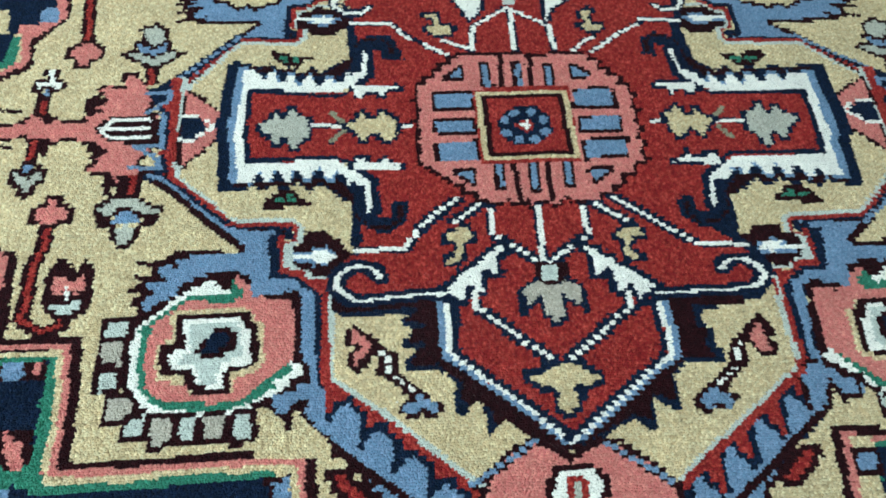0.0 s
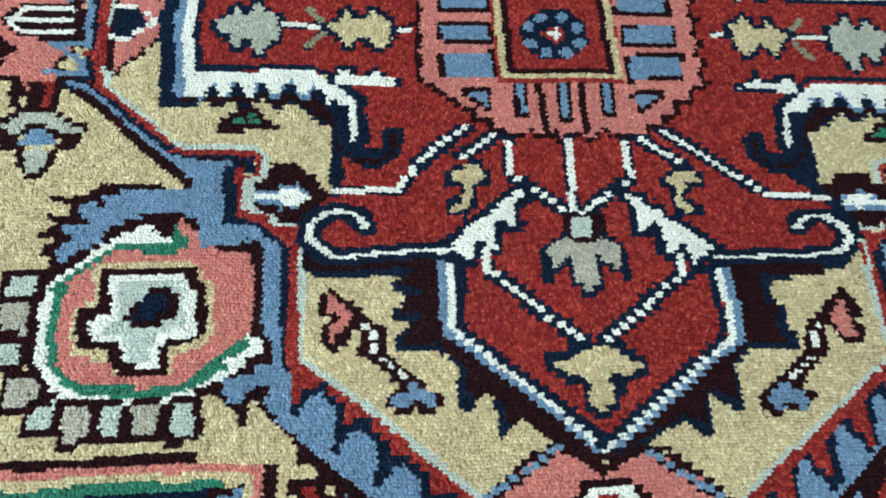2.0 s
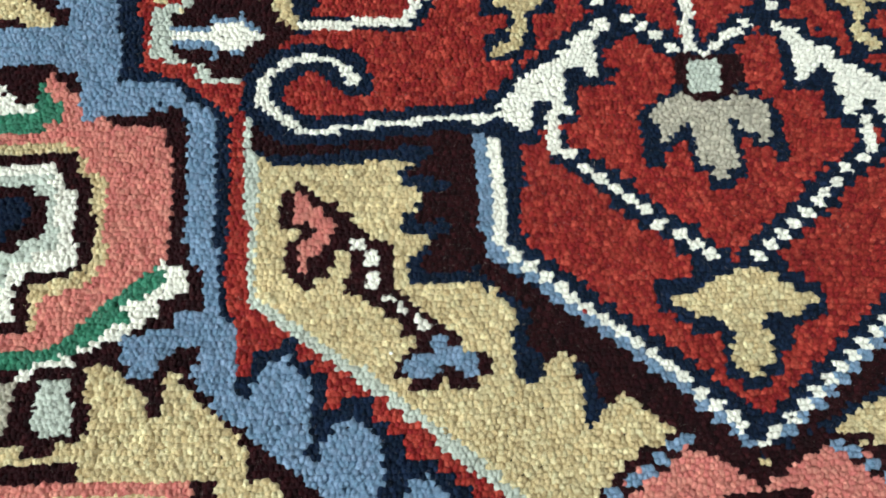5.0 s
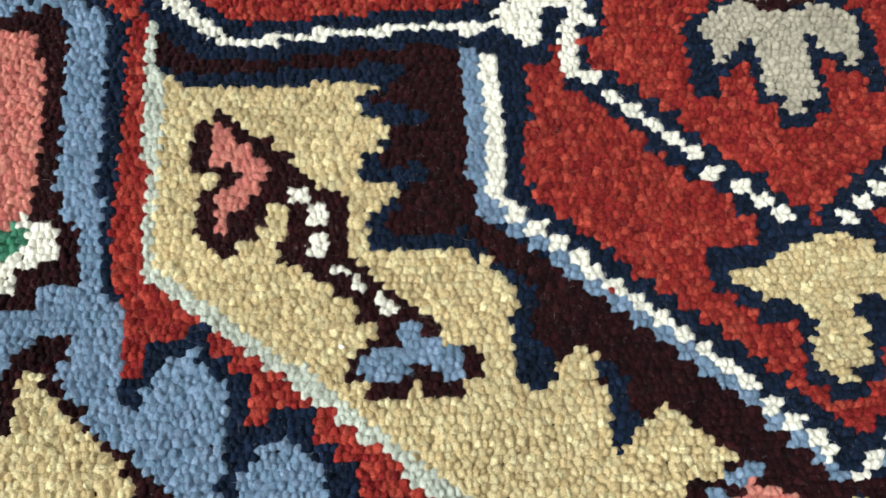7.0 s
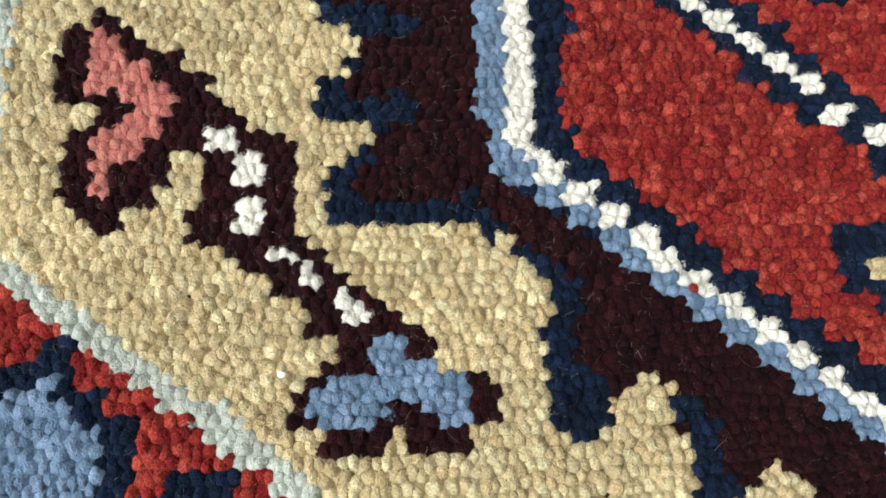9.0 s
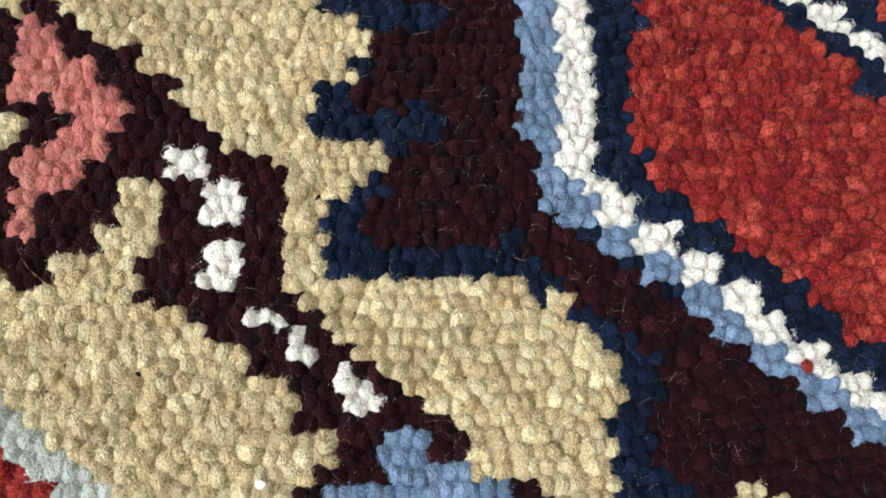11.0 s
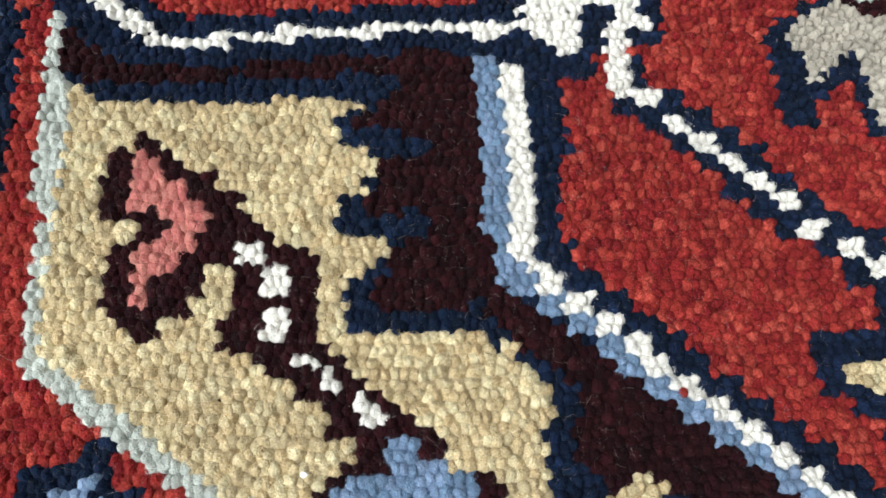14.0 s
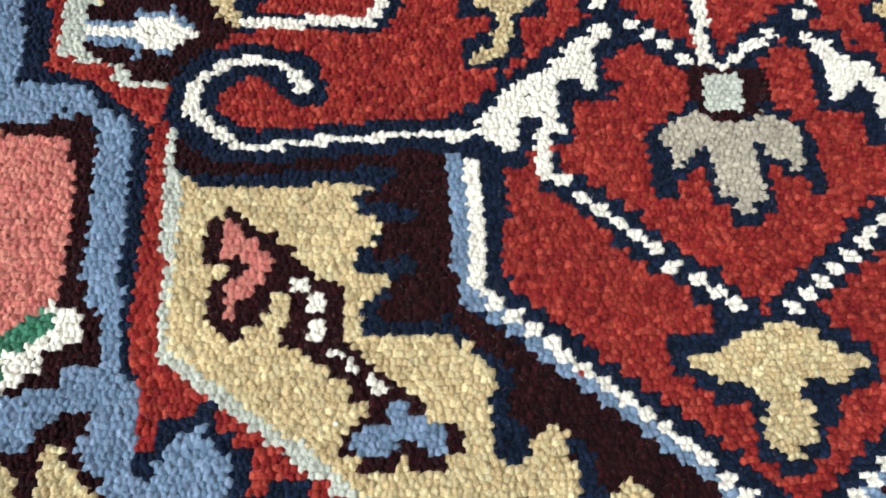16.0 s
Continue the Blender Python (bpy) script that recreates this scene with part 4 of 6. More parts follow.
area(serrated_band, "blue", [(-313, -140), (-289, -140), (-283, -197), (-260, -197), (-251, -207), (-239, -213), (-238, -242), (-234, -301), (-234, -310), (-230, -313), (-224, -319), (-222, -350), (-217, -350), (-217, -345), (-211, -343), (-205, -338), (-204, -334), (-199, -338), (-194, -341), (-194, -355), (-196, -369), (-217, -368), (-230, -351), (-234, -345), (-240, -344), (-239, -336), (-239, -328), (-245, -325), (-250, -330), (-256, -337), (-259, -342), (-266, -341), (-277, -338), (-280, -324), (-270, -321), (-253, -321), (-254, -312), (-241, -311), (-240, -301), (-249, -242), (-250, -217), (-257, -211), (-269, -207), (-277, -215), (-299, -216)])
area(serrated_bandR, "blue", [(333, -147), (306, -145), (297, -202), (273, -201), (264, -210), (251, -216), (250, -247), (247, -302), (247, -310), (243, -311), (237, -316), (233, -346), (229, -345), (229, -340), (222, -338), (217, -333), (216, -329), (211, -333), (205, -336), (204, -350), (206, -364), (227, -363), (241, -347), (245, -342), (252, -342), (251, -334), (251, -326), (257, -324), (262, -330), (268, -337), (270, -342), (278, -342), (289, -341), (292, -328), (281, -325), (265, -322), (265, -315), (253, -312), (252, -303), (261, -247), (263, -221), (270, -215), (283, -211), (290, -220), (314, -222)])
area(serrated_band, "blue", [(-244, -287), (-236, -287), (-234, -313), (-241, -312)])
area(serrated_bandR, "blue", [(256, -291), (248, -290), (247, -312), (253, -313)])
area(serrated_band, "maroon", [(-263, -342), (-252, -333), (-246, -325), (-239, -328), (-239, -345), (-227, -351), (-220, -358), (-231, -357), (-245, -350), (-246, -338), (-252, -339), (-251, -350), (-252, -352), (-260, -348)])
area(serrated_bandR, "maroon", [(274, -342), (264, -333), (258, -325), (251, -327), (250, -342), (238, -347), (231, -353), (242, -354), (256, -348), (258, -336), (263, -339), (262, -348), (263, -350), (271, -347)])
area(serrated_band, "tan", [(-252, -340), (-249, -337), (-246, -338), (-244, -350), (-234, -357), (-253, -357), (-251, -352)])
area(serrated_bandR, "tan", [(264, -339), (261, -336), (258, -336), (255, -348), (245, -354), (264, -355), (262, -350)])
area(serrated_band, "red", [(-224, -310), (-218, -308), (-163, -349), (-106, -396), (-40, -450), (-110, -455), (-152, -420), (-191, -391), (-223, -362), (-224, -330)])
area(serrated_bandR, "red", [(231, -306), (241, -312), (226, -341), (189, -394), (136, -435), (83, -432), (98, -413), (160, -363), (200, -328)])
for k in range(5):
    area(serrated_band, "blue", [(x + 29.5 * k, y - 25.5 * k) for x, y in ((-191, -378), (-192, -343), (-199, -339), (-203, -332), (-211, -336), (-217, -342), (-221, -352), (-211, -372))], "navy", 6)
    area(serrated_bandR, "blue", [(x - 35 * k, y - 25 * k) for x, y in ((209, -338), (217, -338), (220, -346), (226, -350), (232, -361), (216, -376), (206, -376), (206, -362))], "navy", 6)
area(serrated_band, "blue", [(-243, -336), (-230, -336), (-222, -350), (-190, -378), (-150, -411), (-110, -445), (-90, -465), (-120, -455), (-155, -420), (-191, -391), (-223, -362), (-243, -345)])
area(serrated_bandR, "blue", [(243, -350), (233, -355), (205, -376), (171, -401), (139, -425), (126, -434), (138, -437), (167, -416), (208, -384), (233, -365)])
thread(serrated_band, "maroon", 2, 2, [(-243, -345), (-232, -359), (-191, -392), (-152, -421), (-95, -463)])
thread(serrated_bandR, "maroon", 2, 2, [(246, -354), (229, -367), (208, -383), (194, -395), (168, -415), (154, -424), (141, -436)])
thread(serrated_band, "mint", 1, 2, [(-224, -196), (-220, -240), (-219, -307), (-187, -330), (-163, -348), (-139, -368), (-106, -396), (-42, -448)])
thread(serrated_bandR, "mint", 1, 2, [(237, -198), (236, -240)] + [(234, -299), (218, -314), (200, -327), (188, -338), (161, -361), (134, -382), (114, -399), (98, -412), (82, -425)])
stripe(serrated_band, "mint", 4, [(-269, -157), (-268, -182), (-253, -185), (-246, -190), (-243, -195), (-226, -195)])
stripe(serrated_bandR, "mint", 4, [(282, -161), (281, -187), (265, -188), (258, -194), (255, -198), (237, -198)])
area(serrated_band, "maroon", [(-294, -330), (-283, -324), (-272, -321), (-268, -340), (-258, -337), (-251, -326), (-242, -325), (-240, -341), (-223, -359), (-208, -378), (-216, -384), (-275, -369), (-290, -365), (-293, -338)])
area(serrated_band, "tan", [(-287, -332), (-278, -332), (-271, -339), (-262, -346), (-261, -355), (-253, -354), (-254, -337), (-249, -336), (-244, -345), (-238, -351), (-229, -359), (-220, -368), (-216, -383), (-286, -380), (-290, -365), (-284, -360)])
area(serrated_band, "blue", [(-273, -321), (-265, -319), (-254, -318), (-253, -311), (-244, -309), (-240, -306), (-239, -297), (-236, -310), (-227, -315), (-224, -320), (-225, -341), (-223, -353), (-217, -363), (-226, -359), (-238, -347), (-243, -338), (-240, -327), (-246, -325), (-254, -326), (-256, -334), (-261, -337), (-267, -339), (-272, -332)])
area(serrated_bandR, "blue", [(232, -321), (246, -307), (253, -310), (266, -313), (272, -322), (286, -323), (284, -337), (273, -343), (267, -337), (261, -324), (253, -333), (251, -349), (238, -357), (232, -352), (234, -335)], "maroon", 5)
chain_flower = motif("chain_flower", "dark red flower on the cream ground")
area(chain_flower, "red", [(-215, -398), (-206, -400), (-191, -414), (-184, -425), (-195, -423), (-210, -409)], "maroon", 7)
chain_flowerR = motif("chain_flower", "dark red flower on the cream ground")
area(chain_flowerR, "red", [(223, -393), (214, -394), (197, -408), (188, -419), (201, -417), (217, -404)], "maroon", 7)
bulb = motif("bulb", "white bulb with light blue halo in dark maroon")
area(bulb, "maroon", [(-262, -157), (-252, -156), (-251, -143), (-247, -141), (-228, -141), (-222, -148), (-213, -152), (-210, -162), (-203, -166), (-203, -178), (-208, -186), (-220, -192), (-225, -195), (-240, -195), (-245, -188), (-256, -185), (-261, -179)])
bulbR = motif("bulb", "white bulb with light blue halo in dark maroon")
area(bulbR, "maroon", [(277, -167), (274, -157), (262, -156), (259, -145), (232, -144), (223, -154), (210, -160), (206, -172), (213, -184), (230, -193), (253, -197), (265, -187), (276, -184)])
bulbT = motif("bulb", "white bulb with light blue halo in dark maroon")
area(bulbT, "maroon", [(-272, 172), (-269, 161), (-257, 161), (-254, 149), (-227, 148), (-218, 157), (-206, 163), (-202, 175), (-210, 188), (-226, 196), (-248, 201), (-259, 191), (-270, 189)])
bulbRT = motif("bulb", "white bulb with light blue halo in dark maroon")
area(bulbRT, "maroon", [(277, 169), (272, 158), (260, 158), (256, 147), (230, 147), (222, 157), (210, 164), (207, 177), (214, 189), (231, 197), (254, 200), (265, 190), (277, 186)])
area(bulb, "blue", [(-261, -166), (-249, -167), (-243, -165), (-241, -159), (-236, -160), (-231, -161), (-226, -156), (-224, -164), (-220, -167), (-218, -172), (-224, -176), (-228, -184), (-234, -178), (-240, -184), (-244, -178), (-254, -179), (-261, -176)])
area(bulbR, "blue", [(277, -171), (265, -171), (250, -163), (235, -164), (222, -174), (238, -184), (253, -180), (277, -179)])
area(bulbT, "blue", [(-272, 175), (-260, 175), (-245, 167), (-230, 168), (-218, 178), (-233, 188), (-248, 184), (-271, 184)])
area(bulbRT, "blue", [(277, 172), (264, 173), (249, 165), (234, 167), (223, 178), (238, 188), (253, 183), (277, 181)])
area(bulb, "white", [(-262, -168), (-244, -169), (-241, -164), (-229, -163), (-220, -169), (-213, -172), (-222, -175), (-227, -179), (-239, -179), (-244, -173), (-254, -174), (-262, -173)])
area(bulbR, "white", [(280, -172), (265, -172), (250, -166), (236, -167), (230, -174), (244, -181), (253, -176), (265, -177), (280, -178)])
area(bulbT, "white", [(-274, 176), (-260, 177), (-245, 171), (-232, 171), (-225, 178), (-239, 185), (-248, 180), (-260, 182), (-274, 182)])
area(bulbRT, "white", [(280, 173), (265, 174), (249, 169), (236, 170), (230, 178), (244, 184), (253, 179), (265, 179), (280, 179)])
green_leaf = motif("green_leaf", "small green leaf pair with maroon outline")
area(green_leaf, "maroon", [(-298, -108), (-291, -97), (-279, -86), (-265, -86), (-256, -98), (-242, -105), (-256, -108), (-271, -105), (-275, -111), (-294, -111)])
green_leafR = motif("green_leaf", "small green leaf pair with maroon outline")
area(green_leafR, "maroon", [(320, -116), (312, -104), (299, -93), (283, -93), (272, -104), (257, -109), (271, -113), (288, -111), (293, -117), (315, -118)])
green_leafT = motif("green_leaf", "small green leaf pair with maroon outline")
area(green_leafT, "maroon", [(-303, 121), (-295, 109), (-282, 97), (-268, 95), (-260, 106), (-247, 111), (-261, 116), (-276, 114), (-280, 120), (-300, 123)])
green_leafRT = motif("green_leaf", "small green leaf pair with maroon outline")
area(green_leafRT, "maroon", [(318, 114), (308, 102), (292, 91), (275, 90), (265, 102), (251, 109), (265, 112), (282, 109), (287, 115), (312, 116)])
area(green_leaf, "green", [(-288, -101), (-278, -94), (-274, -102), (-283, -104)])
area(green_leafR, "green", [(309, -109), (298, -101), (292, -108), (302, -111)])
area(green_leafT, "green", [(-293, 113), (-282, 104), (-278, 111), (-287, 115)])
area(green_leafRT, "green", [(304, 106), (291, 98), (285, 106), (296, 109)])
area(green_leaf, "green", [(-272, -100), (-269, -92), (-257, -102), (-266, -104)])
area(green_leafR, "green", [(290, -106), (288, -98), (273, -107), (282, -110)])
area(green_leafT, "green", [(-276, 109), (-273, 101), (-262, 109), (-270, 113)])
area(green_leafRT, "green", [(283, 104), (280, 96), (266, 106), (275, 108)])
red_field = motif("red_field", "red medallion ground")
area(red_field, "navy", [(-206, 349), (-205, 151), (-190, 84), (-190, -76), (-200, -95), (-197, -164), (-221, -197), (-214, -232), (-113, -232), (-112, -273), (-2, -378), (118, -296), (122, -237), (217, -234), (240, -204), (230, -176), (213, -161), (214, -106), (202, -78), (224, 78), (216, 157), (254, 349)])
area(red_field, "red", [(-202, 349), (-201, 159), (-191, 131), (-156, 151), (-136, 102), (-121, 64), (-121, 51), (-322, 50), (-321, -50), (-141, -54), (-179, -80), (-186, -129), (-191, -137), (-197, -153), (-191, -164), (-211, -180), (-217, -203), (-202, -222), (-105, -223), (-106, -270), (-100, -284), (0, -366), (112, -288), (118, -224), (209, -219), (228, -204), (224, -186), (205, -165), (182, -146), (202, -101), (188, -78), (350, -53), (341, 40), (157, 60), (195, 127), (212, 157), (213, 349)])
arm_panel = motif("arm_panel", "red cross arm with jagged white frame")
area(arm_panel, "navy", [(-357, 19), (-345, -88), (-334, -89), (-319, -85), (-308, -80), (-298, -88), (-285, -80), (-275, -87), (-260, -77), (-247, -90), (-236, -79), (-218, -95), (-210, -102), (-203, -97), (-202, -160), (-192, -166), (-191, -146), (-194, -131), (-178, -142), (-163, -145), (-143, -132), (-139, -108), (-158, -101), (-161, -124), (-176, -122), (-173, -78), (-194, -56), (-317, -42), (-327, 20)])
arm_panelR = motif("arm_panel", "red cross arm with jagged white frame")
area(arm_panelR, "navy", [(382, 30), (374, -93), (362, -96), (346, -92), (333, -88), (321, -96), (306, -87), (294, -94), (277, -83), (263, -95), (251, -83), (232, -98), (223, -105), (216, -100), (213, -163), (203, -168), (203, -148), (206, -133), (190, -144), (175, -147), (156, -133), (153, -108), (172, -102), (173, -125), (188, -124), (188, -79), (210, -57), (341, -44), (347, 26)])
arm_panelT = motif("arm_panel", "red cross arm with jagged white frame")
area(arm_panelT, "navy", [(-356, -19), (-350, 104), (-339, 106), (-324, 102), (-312, 96), (-302, 102), (-288, 92), (-278, 97), (-262, 85), (-251, 97), (-239, 86), (-222, 100), (-214, 107), (-207, 102), (-209, 166), (-199, 171), (-198, 151), (-200, 136), (-185, 147), (-170, 150), (-149, 137), (-144, 113), (-162, 106), (-166, 129), (-181, 127), (-176, 83), (-196, 60), (-320, 57), (-326, -17)])
arm_panelRT = motif("arm_panel", "red cross arm with jagged white frame")
area(arm_panelRT, "navy", [(386, -23), (384, 93), (370, 95), (350, 91), (335, 86), (319, 94), (301, 85), (287, 92), (269, 81), (256, 94), (245, 83), (227, 99), (220, 106), (214, 102), (213, 167), (203, 172), (203, 152), (205, 137), (191, 149), (177, 152), (160, 140), (157, 114), (174, 107), (176, 130), (189, 128), (188, 83), (207, 59), (343, 45), (347, -19)])
area(arm_panel, "maroon", [(-330, -75), (-218, -72), (-204, -87), (-198, -102), (-197, -121), (-184, -134), (-163, -137), (-151, -126), (-154, -110), (-146, -112), (-148, -128), (-163, -142), (-182, -138), (-195, -126), (-200, -107), (-210, -97), (-218, -90), (-236, -77), (-247, -87), (-260, -74), (-275, -84), (-285, -77), (-298, -85), (-309, -77), (-320, -81), (-331, -83)])
area(arm_panelR, "maroon", [(358, -81), (233, -75), (218, -89), (211, -104), (209, -123), (196, -136), (175, -139), (163, -127), (168, -111), (160, -113), (160, -130), (175, -143), (194, -140), (208, -128), (213, -109), (224, -100), (232, -93), (251, -81), (263, -91), (277, -80), (294, -90), (306, -84), (321, -93), (333, -84), (346, -89), (359, -90)])
area(arm_panelT, "maroon", [(-334, 93), (-221, 78), (-207, 92), (-202, 107), (-202, 126), (-190, 139), (-169, 142), (-156, 131), (-159, 115), (-151, 117), (-154, 133), (-170, 147), (-188, 143), (-201, 131), (-204, 112), (-214, 103), (-221, 96), (-239, 83), (-251, 94), (-262, 83), (-278, 94), (-288, 89), (-302, 99), (-312, 93), (-324, 99), (-336, 101)])
area(arm_panelRT, "maroon", [(365, 81), (228, 76), (215, 91), (209, 107), (208, 126), (197, 140), (177, 144), (167, 133), (171, 116), (163, 119), (164, 136), (177, 149), (195, 145), (207, 131), (211, 111), (220, 101), (227, 94), (245, 81), (256, 90), (270, 78), (287, 88), (301, 82), (320, 90), (335, 83), (351, 88), (366, 89)])
area(arm_panel, "red", [(-324, 20), (-316, -41), (-200, -51), (-172, -74), (-173, -117), (-162, -119), (-161, -100), (-138, -104), (-113, -79), (-108, 22)])
area(arm_panelR, "red", [(343, 25), (339, -43), (216, -53), (187, -75), (186, -118), (175, -120), (175, -101), (151, -104), (125, -78), (118, 23)])
area(arm_panelT, "red", [(-323, -17), (-319, 56), (-202, 56), (-174, 79), (-179, 121), (-168, 124), (-165, 105), (-142, 109), (-114, 85), (-112, -21)])
area(arm_panelRT, "red", [(343, -19), (341, 44), (213, 55), (187, 78), (187, 122), (178, 125), (177, 106), (156, 110), (131, 86), (116, -17)])
stripe(arm_panel, "navy", 5, [(-325, 20), (-318, -43), (-219, -43), (-198, -54), (-178, -73), (-173, -119)])
stripe(arm_panelR, "navy", 5, [(344, 25), (341, -45), (234, -45), (214, -56), (193, -74), (186, -120)])
stripe(arm_panelT, "navy", 5, [(-324, -17), (-320, 58), (-220, 48), (-200, 59), (-181, 78), (-179, 124)])
stripe(arm_panelRT, "navy", 5, [(344, -19), (343, 46), (229, 47), (211, 58), (193, 77), (187, 125)])
area(arm_panel, "blue", [(-344, 20), (-335, 20), (-326, -65), (-302, -63), (-297, -75), (-290, -78), (-287, -63), (-279, -61), (-275, -75), (-269, -78), (-264, -62), (-258, -61), (-255, -75), (-248, -78), (-242, -61), (-235, -60), (-230, -74), (-222, -76), (-218, -66), (-210, -68), (-216, -58), (-327, -58), (-320, -75), (-309, -77), (-305, -68), (-310, -78), (-334, -78)])
area(arm_panelR, "blue", [(367, 28), (356, 27), (353, -71), (325, -70), (320, -83), (311, -85), (307, -69), (298, -67), (295, -82), (287, -84), (282, -68), (275, -66), (271, -81), (264, -83), (258, -65), (251, -64), (245, -78), (237, -79), (233, -68), (225, -71), (231, -61), (353, -62), (347, -82), (333, -84), (329, -75), (336, -85), (362, -84)])
area(arm_panelT, "blue", [(-343, -18), (-334, -17), (-330, 83), (-305, 78), (-300, 90), (-293, 91), (-289, 76), (-281, 73), (-278, 86), (-271, 87), (-266, 72), (-260, 70), (-257, 83), (-251, 85), (-245, 68), (-237, 67), (-233, 80), (-225, 81), (-221, 71), (-213, 73), (-219, 64), (-330, 75), (-325, 93), (-312, 93), (-309, 84), (-314, 94), (-338, 96)])
area(arm_panelRT, "blue", [(369, -22), (357, -20), (359, 71), (325, 68), (318, 81), (308, 83), (303, 68), (293, 66), (288, 80), (280, 82), (275, 66), (268, 65), (264, 79), (257, 82), (251, 65), (244, 64), (239, 78), (232, 79), (228, 69), (221, 72), (227, 62), (359, 62), (352, 81), (335, 83), (330, 74), (338, 84), (369, 84)])
area(arm_panel, "white", [(-335, 20), (-328, 20), (-320, -47), (-219, -47), (-201, -61), (-183, -76), (-178, -116), (-184, -116), (-188, -83), (-200, -78), (-206, -80), (-210, -67), (-220, -61), (-224, -72), (-230, -71), (-237, -58), (-243, -59), (-249, -74), (-255, -72), (-260, -58), (-266, -59), (-270, -74), (-276, -72), (-281, -58), (-286, -59), (-291, -74), (-297, -72), (-303, -59), (-309, -73), (-326, -74)])
area(arm_panelR, "white", [(357, 27), (348, 26), (345, -50), (234, -49), (217, -62), (198, -77), (191, -117), (197, -118), (202, -84), (215, -80), (221, -82), (225, -70), (235, -64), (239, -75), (245, -74), (252, -62), (258, -63), (265, -79), (272, -77), (277, -63), (283, -64), (288, -80), (295, -78), (300, -64), (306, -65), (313, -81), (320, -79), (326, -65), (334, -80), (353, -80)])
area(arm_panelT, "white", [(-335, -17), (-327, -17), (-323, 63), (-220, 53), (-204, 65), (-186, 81), (-183, 120), (-190, 121), (-191, 88), (-203, 83), (-209, 85), (-213, 72), (-223, 67), (-227, 78), (-233, 77), (-239, 65), (-245, 66), (-252, 82), (-257, 80), (-262, 67), (-268, 69), (-272, 84), (-278, 83), (-283, 70), (-289, 72), (-294, 87), (-301, 86), (-306, 74), (-313, 89), (-330, 92)])
area(arm_panelRT, "white", [(358, -21), (348, -20), (348, 50), (229, 51), (213, 64), (197, 80), (192, 121), (197, 122), (201, 87), (212, 82), (217, 83), (221, 71), (230, 65), (234, 76), (239, 74), (246, 62), (251, 63), (258, 78), (264, 76), (270, 62), (276, 63), (281, 78), (289, 76), (295, 63), (302, 64), (309, 79), (318, 77), (326, 64), (335, 79), (360, 79)])
area(arm_panel, "white", [(-200, -54), (-194, -43), (-188, -43), (-185, -52), (-169, -52), (-165, -42), (-161, -52), (-145, -55), (-147, -60), (-200, -58)], "navy", 4)
area(arm_panelR, "white", [(216, -56), (210, -44), (204, -44), (201, -53), (185, -52), (181, -42), (177, -52), (160, -55), (162, -59), (215, -60)], "navy", 4)
area(arm_panelT, "white", [(-202, 59), (-196, 47), (-190, 47), (-187, 56), (-171, 56), (-167, 45), (-163, 56), (-147, 59), (-149, 63), (-202, 63)], "navy", 4)
area(arm_panelRT, "white", [(213, 58), (207, 46), (202, 46), (199, 56), (186, 56), (182, 45), (178, 56), (163, 60), (165, 64), (212, 62)], "navy", 4)
grey_star = motif("grey_star", "grey star-shaped leaf with navy outline")
area(grey_star, "grey", [(-309, 5), (-295, 13), (-288, 26), (-284, 15), (-278, 13), (-272, 31), (-267, 23), (-262, 18), (-252, 14), (-251, -11), (-261, -19), (-263, -31), (-270, -29), (-274, -15), (-281, -11), (-284, -25), (-289, -23), (-293, -9), (-303, -4)], "navy", 5)
grey_starR = motif("grey_star", "grey star-shaped leaf with navy outline")
area(grey_starR, "grey", [(326, 8), (309, 14), (301, 26), (296, 15), (289, 12), (283, 30), (277, 22), (272, 17), (262, 13), (263, -13), (273, -22), (277, -35), (284, -32), (286, -17), (294, -12), (300, -27), (305, -24), (307, -9), (319, -2)], "navy", 5)
stripe(grey_star, "navy", 8, [(-247, 4), (-210, 3)])
stripe(grey_starR, "navy", 8, [(258, 2), (224, 3)])
stripe(grey_star, "white", 3.5, [(-246, 4), (-212, 3)])
stripe(grey_starR, "white", 3.5, [(257, 2), (225, 3)])
tan_star = motif("tan_star", "tan star-shaped leaf with navy outline")
stripe(tan_star, "navy", 6, [(-225, 25), (-213, 8)])
tan_starR = motif("tan_star", "tan star-shaped leaf with navy outline")
stripe(tan_starR, "navy", 6, [(236, 25), (226, 8)])
stripe(tan_star, "navy", 6, [(-225, -22), (-213, -4)])
stripe(tan_starR, "navy", 6, [(239, -23), (226, -4)])
area(tan_star, "tan", [(-209, 3), (-194, 13), (-191, 25), (-185, 13), (-175, 11), (-167, 26), (-161, 16), (-150, 12), (-151, -7), (-159, -22), (-166, -17), (-175, -6), (-185, -13), (-189, -22), (-195, -8)], "navy", 5)
area(tan_starR, "tan", [(223, 3), (208, 13), (204, 25), (200, 13), (190, 12), (182, 27), (176, 18), (165, 14), (167, -5), (176, -21), (182, -16), (192, -5), (201, -12), (205, -21), (210, -8)], "navy", 5)
dots(tan_star, "olive", 3, 5, [(-226, 24), (-212, 8)])
dots(tan_starR, "olive", 3, 5, [(237, 23), (225, 8)])
dots(tan_star, "olive", 3, 5, [(-225, -20), (-212, -4)])
dots(tan_starR, "olive", 3, 5, [(239, -22), (225, -4)])
stripe(tan_star, "navy", 8, [(-149, 2), (-132, 1)])
stripe(tan_starR, "navy", 8, [(165, 4), (146, 3)])
stripe(tan_star, "white", 3.5, [(-142, 2), (-132, 1)])
stripe(tan_starR, "white", 3.5, [(157, 4), (147, 3)])
octagon_rosette = motif("octagon_rosette", "salmon octagonal rosette with blue bars")
